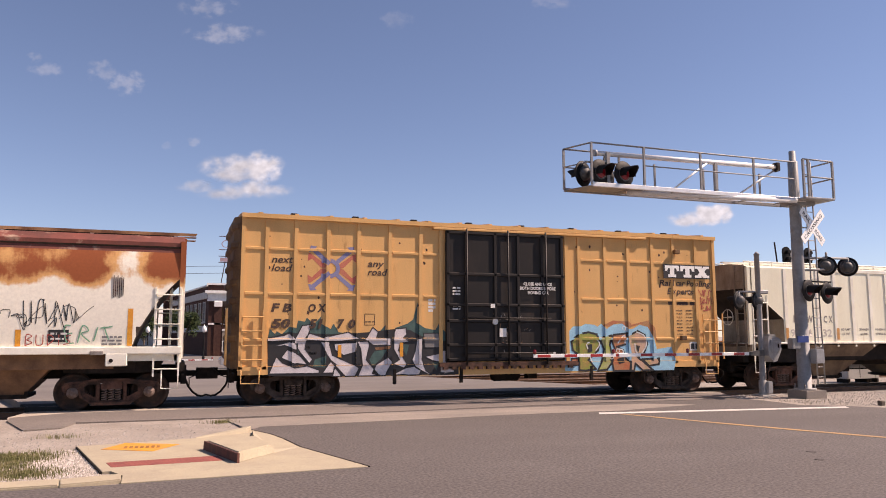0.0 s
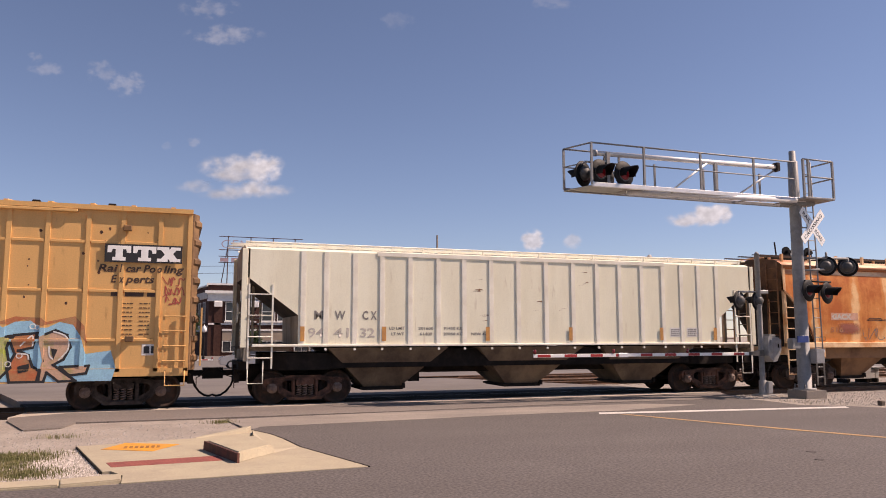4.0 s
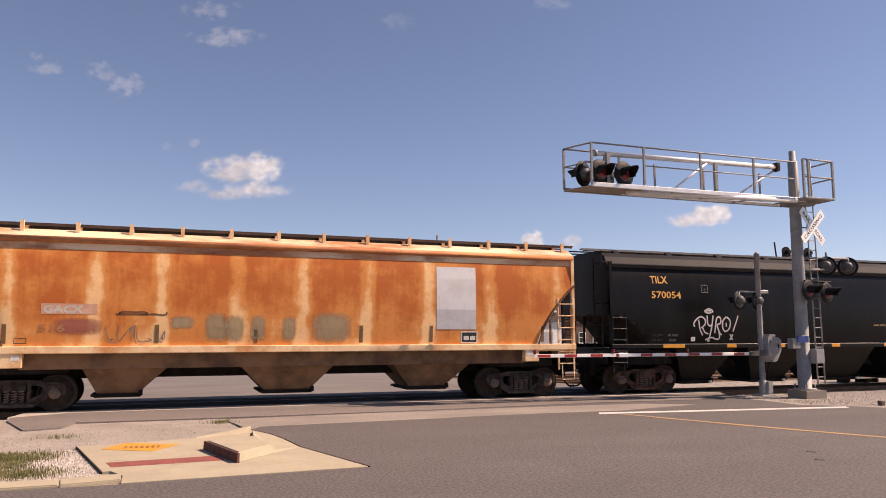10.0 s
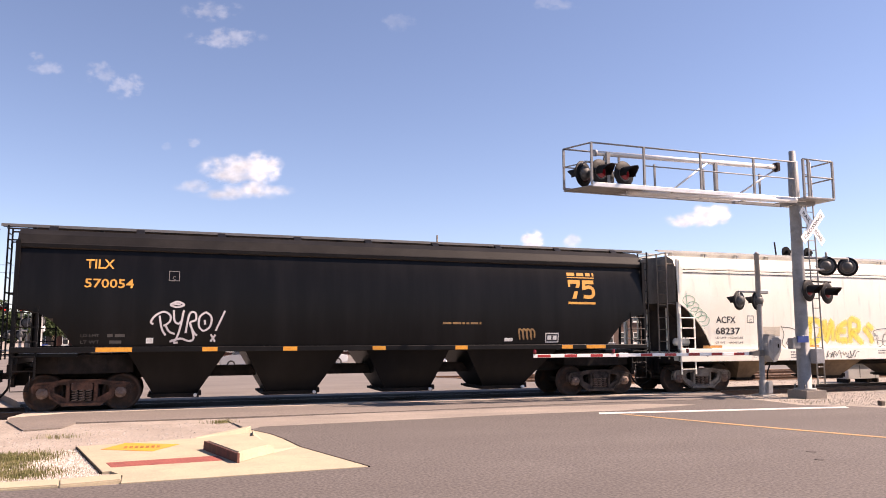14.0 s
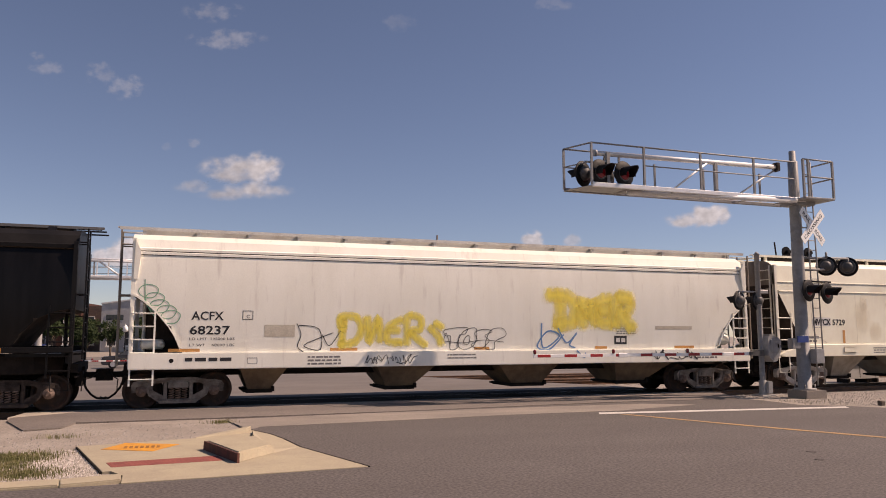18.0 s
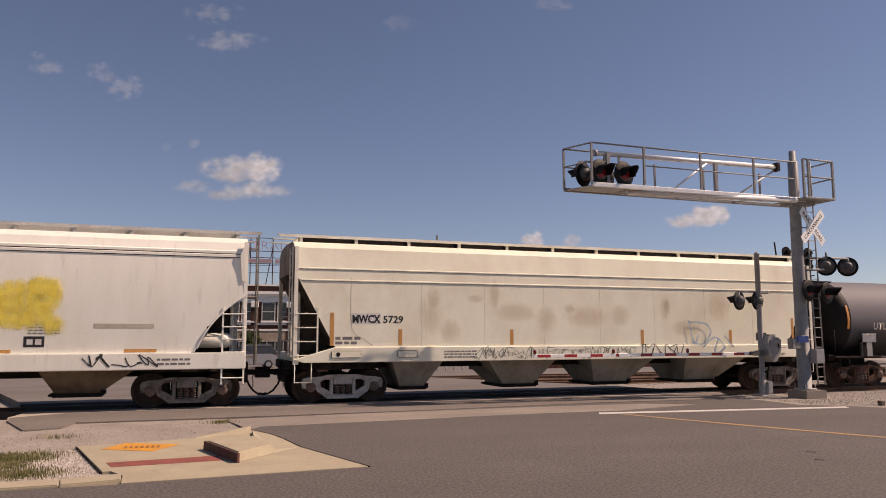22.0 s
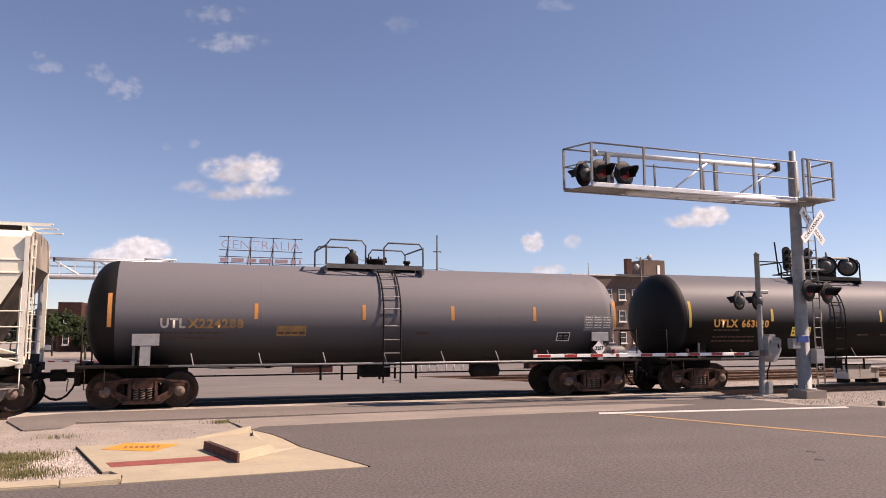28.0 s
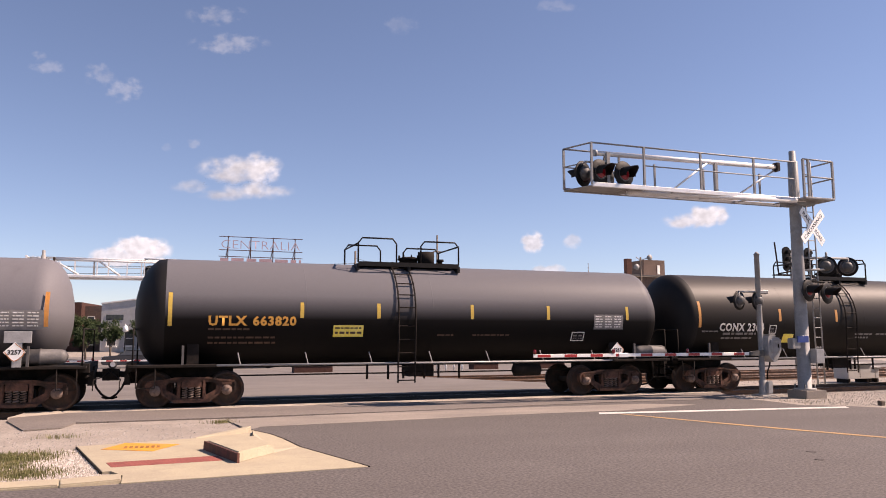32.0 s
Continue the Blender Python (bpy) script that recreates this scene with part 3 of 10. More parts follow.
def wheelset_mesh():
    bm = bmesh.new()
    for s in (-1, 1):
        prof = [(0.10, s * 0.60), (0.34, s * 0.66), (0.40, s * 0.685), (0.485, s * 0.685), (0.482, s * 0.715), (0.462, s * 0.73), (0.455, s * 0.825), (0.40, s * 0.825), (0.385, s * 0.80),
                (0.33, s * 0.755), (0.17, s * 0.77), (0.13, s * 0.84), (0.09, s * 0.84)]
        lathe(bm, prof, "y", 36)
        n = len(bm.faces)
        lathe(bm, [(0.085, s * 0.84), (0.085, s * 0.95), (0.135, s * 0.96), (0.135, s * 1.13), (0.12, s * 1.145), (0.085, s * 1.15), (0.08, s * 1.17), (0.03, s * 1.175)], "y", 20)
        for k in range(3):
            a = 2 * math.pi * k / 3
            rod(bm, (0.055 * math.cos(a), s * 1.16, 0.055 * math.sin(a)), (0.055 * math.cos(a), s * 1.20, 0.055 * math.sin(a)), 0.02, 6)
        bm.faces.ensure_lookup_table()
        for f in bm.faces[n:]:
            f.material_index = 1
    rod(bm, (0, -0.62, 0), (0, 0.62, 0), 0.085, 14)
    return bm


def side_frame_mesh():
    """A cast side frame: an arched plate with a spring window, two lightening holes and pedestal jaws, ribbed along its edges."""
    half = [(0.40, 0.135), (0.70, 0.335), (0.745, 0.40), (0.75, 0.56), (1.02, 0.56), (1.03, 0.42), (1.12, 0.42), (1.135, 0.60), (1.09, 0.69), (0.93, 0.725), (0.70, 0.735), (0.42, 0.79)]
    outer = half + [(-x, z) for x, z in half[::-1]]
    window = [(-0.27, 0.25), (0.27, 0.25), (0.27, 0.69), (-0.27, 0.69)]
    holes = [[(s * x, z) for x, z in ((0.36, 0.33), (0.62, 0.47), (0.63, 0.60), (0.54, 0.655), (0.36, 0.66))] for s in (-1, 1)]
    bm = bmesh.new()
    loops = [outer, window, *holes]
    pts = [p for q in loops for p in q]
    tris = tessellate_polygon([[Vector((x, z, 0)) for x, z in q] for q in loops])
    rings = {}
    for y in (-0.07, 0.07):
        vs = [bm.verts.new((x, y, z)) for x, z in pts]
        rings[y] = vs
        for t in tris:
            bm.faces.new([vs[i] for i in t])
    k = 0
    for q in loops:
        n = len(q)
        for i in range(n):
            a, b = k + i, k + (i + 1) % n
            bm.faces.new((rings[-0.07][a], rings[-0.07][b], rings[0.07][b], rings[0.07][a]))
        k += n

    def rib(pts, t, y0, y1):
        for a, b in zip(pts, pts[1:]):
            a, b = Vector(a), Vector(b)
            d = (b - a).normalized()
            e = Vector((-d.y, d.x)) * t / 2
            prism(bm, [tuple(a - e - d * t * 0.4), tuple(b - e + d * t * 0.4), tuple(b + e + d * t * 0.4), tuple(a + e - d * t * 0.4)], "y", y0, y1)
    for s in (-1, 1):
        rib([(s * x, z) for x, z in ((0.42, 0.16), (0.70, 0.36), (0.76, 0.54))], 0.05, -0.105, -0.06)
        rib([(s * x, z) for x, z in ((1.10, 0.44), (1.115, 0.60), (1.07, 0.675), (0.92, 0.705), (0.70, 0.715), (0.42, 0.77), (0.0, 0.775))], 0.045, -0.105, -0.06)
        rib([(s * 0.315, 0.22), (s * 0.315, 0.72)], 0.05, -0.095, -0.06)
        prism(bm, [(s * 1.02, 0.66), (s * 0.76, 0.66), (s * 0.76, 0.585), (s * 1.02, 0.585)], "y", -0.12, 0.11)
    rib([(-0.42, 0.18), (0.42, 0.18)], 0.08, -0.14, -0.06)
    prism(bm, [(-0.25, 0.53), (0.25, 0.53), (0.25, 0.67), (0.20, 0.69), (-0.20, 0.69), (-0.25, 0.67)], "y", -0.10, 0.10)
    for x in (-0.11, 0.11):
        prism(bm, [(x - 0.06, 0.56), (x + 0.06, 0.56), (x + 0.06, 0.64), (x - 0.06, 0.64)], "y", -0.12, -0.10)
    return bm


def spring_mesh():
    bm = bmesh.new()
    for cx in (-0.16, 0.0, 0.16):
        n, turns = 5, 5
        steps = turns * 12
        ring0 = None
        for i in range(steps + 1):
            a = 2 * math.pi * i / 12
            c = Vector((cx + 0.062 * math.cos(a), 0.062 * math.sin(a) - 0.05, 0.24 + 0.30 * i / steps))
            out = Vector((math.cos(a), math.sin(a), 0))
            ring = [bm.verts.new(c + out * 0.015 * math.cos(2 * math.pi * k / n) + Vector((0, 0, 0.015 * math.sin(2 * math.pi * k / n)))) for k in range(n)]
            if ring0:
                for k in range(n):
                    bm.faces.new((ring0[k], ring0[(k + 1) % n], ring[(k + 1) % n], ring[k])).smooth = True
            ring0 = ring
    return bm


def bolster_mesh():
    bm = bmesh.new()
    loft(bm, [[(-0.2, y, 0.54), (0.2, y, 0.54), (0.2, y, 0.54 + h), (-0.2, y, 0.54 + h)] for y, h in ((-1.06, 0.12), (-0.5, 0.26), (0.5, 0.26), (1.06, 0.12))])
    lathe(bm, [(0.2, 0.78), (0.2, 0.90)], "z", 16)
    for s in (-1, 1):
        box(bm, s * 0.5 - 0.03, s * 0.5 + 0.03, -0.80, 0.80, 0.30, 0.42)
    box(bm, -0.40, 0.40, -0.93, 0.93, 0.16, 0.56)
    return bm


def truck(car, x, mat):
    """A two-axle freight truck."""
    t = shared("truck", "bolster", UNDER, car, pose(x, 0, 0), bolster_mesh)
    for y in (-1.02, 1.02):
        shared("side_frame", "frame", mat, t, pose(0, y, 0), side_frame_mesh)
        shared("spring_nest", "spring", SPRING, t, pose(0, y, 0), spring_mesh)
    if car.name.startswith("covered_hopper"):
        part("body_bolster", loft(bmesh.new(), [[(x - h, y, 0.94), (x + h, y, 0.94), (x + h, y, 1.40), (x - h, y, 1.40)] for y, h in ((-1.28, 0.55), (-0.9, 1.15), (0.9, 1.15), (1.28, 0.55))]), UNDER, car)
    for d in (-0.89, 0.89):
        w = shared("wheelset", "wheelset", [WHEEL, CAP_RUST], t, pose(d, 0, WHEEL_R), wheelset_mesh)
        ROLLERS.append((w, d))


def coupler(car, x, s):
    """Draft gear, knuckle, hose and lever at the end x; s is the way out."""
    bm = bmesh.new()
    box(bm, min(x - s * 0.9, x + s * 0.16), max(x - s * 0.9, x + s * 0.16), -0.26, 0.26, 0.62, 1.08)
    box(bm, min(x - s * 0.12, x + s * 0.10), max(x - s * 0.12, x + s * 0.10), -1.2, 1.2, 0.96, 1.18)
    rod(bm, (x + s * 0.06, -1.35, 0.86), (x + s * 0.06, 1.35, 0.86), 0.03, 6)
    box(bm, min(x + s * 0.02, x + s * 0.16), max(x + s * 0.02, x + s * 0.16), -0.62, -0.40, 0.60, 0.98)
    box(bm, min(x, x + s * 0.50), max(x, x + s * 0.50), -0.09, 0.09, 0.78, 0.93)
    prism(bm, [(x + s * 0.42, -0.16), (x + s * 0.72, -0.14), (x + s * 0.74, 0.02), (x + s * 0.62, 0.06), (x + s * 0.60, 0.16), (x + s * 0.42, 0.16)], "z", 0.70, 1.0)
    c = part("coupler", bm, UNDER, car)
    part("air_hose", pipe([(x + s * 0.15, -0.32, 0.70), (x + s * 0.22, -0.34, 0.52), (x + s * 0.34, -0.32, 0.36), (x + s * 0.48, -0.28, 0.26), (x + s * 0.60, -0.22, 0.24), (x + s * 0.70, -0.16, 0.27)], 0.028, 8), UNDER, car)
    part("uncoupling_lever", pipe([(x + s * 0.55, -0.12, 0.98), (x + s * 0.35, -0.5, 0.80), (x + s * 0.22, -1.2, 0.78), (x + s * 0.22, -1.42, 0.70), (x + s * 0.22, -1.45, 0.52)], 0.014, 6), UNDER, car)
    return c


def ladder(car, x0, x1, y, z0, z1, mat, rungs, label="", r=0.017, name="ladder"):
    """Side stiles and round rungs in the plane of a car's side."""
    bm = bmesh.new()
    for x in (x0, x1):
        box(bm, x - 0.022, x + 0.022, y - 0.018, y + 0.018, z0, z1)
    for k in range(rungs):
        z = z0 + (z1 - z0) * (k + 0.5) / rungs
        rod(bm, (x0, y - 0.03, z), (x1, y - 0.03, z), r, 6)
    return part(name, bm, mat, car, label)


def end_ladder(car, x, y0, y1, z0, z1, mat, rungs):
    bm = bmesh.new()
    for y in (y0, y1):
        box(bm, x - 0.018, x + 0.018, y - 0.022, y + 0.022, z0, z1)
    for k in range(rungs):
        z = z0 + (z1 - z0) * (k + 0.5) / rungs
        rod(bm, (x, y0, z), (x, y1, z), 0.016, 6)
    return part("end_ladder", bm, mat, car)


def stirrup(car, x0, x1, y, z0, z1, mat):
    return part("sill_step", pipe([(x0, y, z1), (x0, y, z0), (x1, y, z0), (x1, y, z1)], 0.016, 6), mat, car)


def brake_gear(car, x, mat=UNDER):
    """Air reservoir and valve under the frame."""
    bm = bmesh.new()
    lathe(bm, [(0.05, x - 0.50), (0.17, x - 0.44), (0.20, x - 0.38), (0.20, x + 0.38), (0.17, x + 0.44), (0.05, x + 0.50)], "x", 14, (0, -0.55, 0.68))
    part("air_reservoir", bm, mat, car)
    bm = bx(x + 0.7, x + 1.0, -0.75, -0.45, 0.55, 0.90)
    rod(bm, (x - 2.0, -0.3, 0.62), (x + 2.4, -0.3, 0.62), 0.02, 6)
    part("brake_valve", bm, mat, car)


def brake_wheel(car, x, s, z, mat):
    bm = bmesh.new()
    n = 20
    c = Vector((x, -0.55, z))
    pts = [c + Vector((0, 0.27 * math.cos(2 * math.pi * k / n), 0.27 * math.sin(2 * math.pi * k / n))) for k in range(n)]
    for a, b in zip(pts, pts[1:] + pts[:1]):
        rod(bm, a, b, 0.016, 6)
    for k in range(4):
        rod(bm, c, pts[k * 5], 0.012, 6)
    rod(bm, c - Vector((s * 0.15, 0, 0)), c, 0.03, 8)
    part("brake_wheel", bm, mat, car)


# ---- covered hoppers ----


def hopper_body(car, L, prof, low, mat, end=UNDER, top=None, name="body", extra=()):
    """The hull: prof is the half section (y, z) from eave to ridge on one side; low(x) is the height of the lower edge (sloped ends)."""
    xs = sorted({-L / 2, L / 2, *[sg * (L / 2 - d) for sg in (-1, 1) for d in (0.001, 0.1, 0.2, 0.3, 0.4, 0.5, 0.6, 0.7, 0.8, 0.9, 1.0, 1.1, 1.2, 1.3, 1.5, 2.0, *extra)], *[i * 1.5 for i in range(-5, 6)]})
    secs = []
    for x in xs:
        zb = low(x)
        right = [(y, max(z, zb)) for y, z in prof]
        ring = [(x, -y, z) for y, z in right] + [(x, y, z) for y, z in right[::-1]]
        secs.append(ring)
    bm = loft(bmesh.new(), secs, smooth=False)
    bmesh.ops.recalc_face_normals(bm, faces=bm.faces)
    for f in bm.faces:
        # undersides and end faces get darker slots: grime with shade painted in
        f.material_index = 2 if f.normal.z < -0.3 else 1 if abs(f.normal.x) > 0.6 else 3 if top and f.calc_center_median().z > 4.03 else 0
        f.smooth = f.material_index in (0, 3) and f.calc_area() > 1e-4
    for e in bm.edges:
        e.smooth = e.calc_face_angle(1.0) < 0.26
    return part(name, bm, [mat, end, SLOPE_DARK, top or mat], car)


def shear_plate(car, L, run, zs, low, ends=(-1,)):
    """Dark filler web closing the opening below the sloped end sheet, over the centre sill."""
    for s in ends:
        xs = [L / 2 - 0.35 - (run - 0.35) * k / 6 for k in range(7)]
        pts = [(s * xs[0], zs - 0.35)] + [(s * x, low(x) - 0.01) for x in xs] + [(s * xs[-1], zs - 0.35)]
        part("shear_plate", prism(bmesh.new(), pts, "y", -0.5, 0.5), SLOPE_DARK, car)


def low_straight(L, z_end, run, z_sill):
    def f(x):
        d = L / 2 - abs(x)
        return z_sill if d >= run else z_end + (z_sill - z_end) * d / run
    return f


def low_curved(L, z_end, run, z_sill, power=1.8, bow=0.87):
    def f(x):
        d = L / 2 - abs(x)
        if d >= run:
            return z_sill
        k = d / run
        return z_sill + (z_end - z_sill) * (1 - k ** power) ** bow if k < 1 else z_sill
    return f


def pocket(car, x0, x1, b0, b1, z0, z1, mat, w0=1.25, w1=0.62):
    """One discharge hopper below the sill with its gate."""
    bm = bmesh.new()
    loft(bm, [[(x0, -w0, z1), (x1, -w0, z1), (x1, w0, z1), (x0, w0, z1)], [(b0, -w1, z0), (b1, -w1, z0), (b1, w1, z0), (b0, w1, z0)]])
    p = part("hopper", bm, mat, car)
    bm = bx(b0 - 0.05, b1 + 0.05, -w1 - 0.06, w1 + 0.06, z0 - 0.10, z0)
    box(bm, b1 + 0.02, b1 + 0.10, -w1 - 0.12, -w1 + 0.1, z0 - 0.06, z0 + 0.08)
    box(bm, b0 - 0.13, b0 - 0.05, -w1 - 0.10, w1 + 0.10, z0 - 0.07, z0 - 0.01)
    rod(bm, (b1 - 0.12, -w1 - 0.10, z0 - 0.05), (b1 - 0.12, -w1 - 0.02, z0 - 0.05), 0.05, 8)
    part("outlet_gate", bm, UNDER, p)
    return p


def running_board(car, L, z, y0, y1, mat, post_mat, posts, over=0.55, ridge=0.12):
    """Roof walk with brackets, overhanging at both ends."""
    bm = bmesh.new()
    for y in (y0, (y0 + y1) / 2, y1):
        box(bm, -L / 2 - over, L / 2 + over, y - 0.06, y + 0.06, z - 0.03, z)
    box(bm, -L / 2 - over * 0.9, L / 2 + over * 0.9, y0 - 0.07, y0 - 0.05, z - 0.08, z)
    part("running_board", bm, mat, car)
    # added filler plate; dark ones stand in for shade under the walk
    part("board_support", bx(-L / 2 + 0.2, L / 2 - 0.2, y0 + 0.12, y0 + 0.16, z - ridge - 0.16, z - 0.035), BOARD_GREY if mat is BOARD_GREY else UNDER, car)
    first = None
    for k in range(posts):
        x = -L / 2 + 0.25 + (L - 0.5) * k / (posts - 1)
        if first is None:
            bm = bx(-0.04, 0.04, y0 - 0.05, y0 + 0.02, -ridge - 0.06, 0)
            box(bm, -0.04, 0.04, y0 - 0.05, y1 + 0.05, -0.07, -0.03)
            first = part("roof_bracket", bm, post_mat, car)
            first.matrix_basis = pose(x, 0, z)
        else:
            again(first, pose(x, 0, z))


def end_cage(car, L, w, z0, z1, mat, top=None, side_low=None):
    """Corner posts, end sill and platform at each end of a hopper car."""
    for s in (-1, 1):
        x = s * (L / 2 - 0.05)
        for y in (-w + 0.05, w - 0.05):
            part("corner_post", bx(x - 0.05, x + 0.05, y - 0.05, y + 0.05, z0, z1), mat, car)
        bm = bx(min(x, x - s * 0.12), max(x, x - s * 0.12), -w + 0.1, w - 0.1, z0, z0 + 0.28)
        part("end_sill", bm, mat, car)
        bm = bmesh.new()
        for y in (-0.55, 0.55):
            rod(bm, (x - s * 0.25, y, z0 + 0.25), (x - s * 0.25, y, z1 - 0.3), 0.04, 6)
        part("end_strut", bm, mat, car)


def centre_sill(car, L, z0=0.78, z1=1.06, w=0.3):
    part("centre_sill", bx(-L / 2 - 0.1, L / 2 + 0.1, -w, w, z0, z1), UNDER, car)


def cream_hopper():
    """Ribbed cream covered hopper with straight sloped ends."""
    xc, L, w, zs, ze = 26.75, 16.7, 1.54, 1.62, 4.18
    car = thing("covered_hopper", "cream-painted ribbed covered hopper freight car with three bays", "freight car", group="cars of the train")
    prof = [(w, zs), (w, 2.5), (w, 3.4), (w, ze), (1.25, 4.28), (0.6, 4.36), (0.05, 4.38)]
    def low(x):
        d = L / 2 - abs(x)
        return zs if d >= 1.405 else 3.47 - 1.05 * d / 1.4
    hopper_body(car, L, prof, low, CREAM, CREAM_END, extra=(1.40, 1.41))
    S = flat(-w)
    xs = [19.92, 20.55, 21.36, 22.14, 22.97, 23.82, 24.62, 25.48, 26.37, 27.3, 28.23, 29.08, 29.9, 30.72, 31.52, 32.24, 32.92, 33.65]
    for x in xs:
        for sy in (-1, 1):
            out = 0.024 if 21.9 < x < 31.6 else 0.018
            bm = bx(x - xc - 0.06, x - xc + 0.06, min(sy * w, sy * (w + out)), max(sy * w, sy * (w + out)), 1.62, 4.10 if 21.9 < x < 31.6 else 4.17)
            box(bm, x - xc - 0.085, x - xc + 0.085, min(sy * w, sy * (w + 0.005)), max(sy * w, sy * (w + 0.005)), 1.62, 4.10)
            part("side_post", bm, CREAM_TRIM, car)
    for sy in (-1, 1):
        a, b = sorted((sy * (w - 0.04), sy * (w + 0.055)))
        part("side_sill", bevelled(bx(-L / 2 + 0.2, L / 2 - 0.2, a, b, 1.575, 1.64), 0.012, 1), CREAM_TRIM, car)
        c, d = sorted((sy * (w - 0.04), sy * (w + 0.026)))
        part("top_chord", bevelled(bx(22.0 - xc, 31.62 - xc, c, d, 4.10, 4.22), 0.008, 1), CREAM_TRIM, car)
    for x in xs[1:]:
        part("bolt_lug", rod(bmesh.new(), (x - xc, -w - 0.075, 1.50), (x - xc, -w - 0.02, 1.50), 0.035, 8), CREAM_TRIM, car)
    for s in (-1, 1):
        for sy in (-1, 1):
            part("corner_post", bevelled(bx(*sorted((s * 8.30, s * 8.45)), *sorted((sy * (w - 0.09), sy * (w + 0.012))), 1.56, 4.19), 0.008, 1), CREAM, car)
    end_cage(car, L, w, 1.2, 4.2, CREAM_END)
    for s in (-1, 1):
        x = s * (L / 2 - 0.1)
        part("end_platform", bx(min(x, x - s * 1.1), max(x, x - s * 1.1), -w + 0.05, w - 0.05, 1.46, 1.58), HOPPER_DIRT, car)
        for y in (-w, w):
            a, b = sorted((x, x - s * 0.62))
            ladder(car, a, b, y, 1.0, 3.25 if s < 0 else 3.4, CREAM_TRIM, 4)
        stirrup(car, min(x, x - s * 0.4), max(x, x - s * 0.4), -w, 0.62, 1.2, CREAM_TRIM)
        coupler(car, s * L / 2, s)
        # end ladder in the darkened end colour, shade included
        end_ladder(car, s * (L / 2 + 0.03), -1.3, -0.85, 1.3, 4.3, CREAM_END, 8)
    brake_wheel(car, -(L / 2 + 0.12), -1, 2.5, CREAM_TRIM)
    running_board(car, L, 4.44, -0.62, 0.62, CREAM_TRIM, CREAM_TRIM, 15, 0.35, 0.06)
    bm = bmesh.new()
    for sy in (-1, 1):
        rod(bm, (-L / 2, sy * 1.30, 4.40), (L / 2, sy * 1.30, 4.40), 0.028, 6)
        for k in range(18):
            x = -L / 2 + 0.3 + (L - 0.6) * k / 17
            box(bm, x - 0.02, x + 0.02, sy * 1.30 - 0.02, sy * 1.30 + 0.02, 4.22, 4.40)
    part("roof_rail", bm, CREAM_TRIM, car)
    for cx in (22.4, 26.85, 31.0):
        pocket(car, cx - xc - 1.75, cx - xc + 1.75, cx - xc - 0.55, cx - xc + 0.55, 0.42, 1.54, HOPPER_DIRT, 1.5, 0.7)
    part("saddle", bx(-L / 2 + 2.4, L / 2 - 2.4, -1.2, 1.2, 0.98, 1.5), UNDER, car)
    centre_sill(car, L)
    brake_gear(car, -L / 2 + 4.1)
    for x in (20.1, 33.6):
        truck(car, x - xc, TRUCK_BROWN)
    for x in (19.92, 22.20, 25.36, 28.12, 31.42, 33.52):
        part("reflector", patch(x - xc - 0.06, x - xc + 0.06, 1.72, 2.12, S, 0.03), AMBER_PALE, car, "faded amber reflector strip")
    for txt, x, wd in (("M", 20.24, 0.24), ("W", 20.80, 0.30), ("C", 21.58, 0.17), ("X", 21.82, 0.17)):
        lettering(txt, x - xc, 2.32, 0.33, S, GREY_INK, car, bold=0.008, width=wd)
    for txt, x in (("94", 20.08), ("41", 20.78), ("32", 21.52)):
        lettering(txt, x - xc, 1.83, 0.36, S, PALE_INK, car, bold=0.006, width=0.42)
    rnd = random.Random(9)
    for k in range(14):
        x, z = rnd.choice((25.1, 26.0, 26.9, 27.8, 28.6)) - xc + rnd.uniform(-0.2, 0.1), rnd.uniform(2.2, 3.95)
        part("scratch", decal(bmesh.new(), [(x, z), (x + rnd.uniform(0.1, 0.35), z + rnd.uniform(-0.03, 0.06)), (x + 0.2, z + 0.03)], S, 0.003), HOPPER_RUST, car)
    for txt, x, z in (("LD LMT", 22.36, 2.04), ("LT WT", 22.42, 1.88), ("201600", 23.22, 2.04), ("61400", 23.26, 1.88), ("91450 KG", 23.98, 2.04), ("27850 KG", 23.98, 1.88), ("NEW 4-79", 24.84, 1.88)):
        lettering(txt, x - xc, z, 0.11, S, GREY_INK, car, bold=0.003, width=0.075 * len(txt))
    for x in (31.75, 32.4):
        p = part("data_panel", patch(x - xc, x - xc + 0.42, 1.82, 2.12, S), WHITE_INK, car)
        bars([(x - xc + 0.04, x - xc + 0.38, 1.86 + 0.06 * k, 0.03) for k in range(4)], S, GREY_PANEL, car, off=0.007, seed=k)
    return car, xc


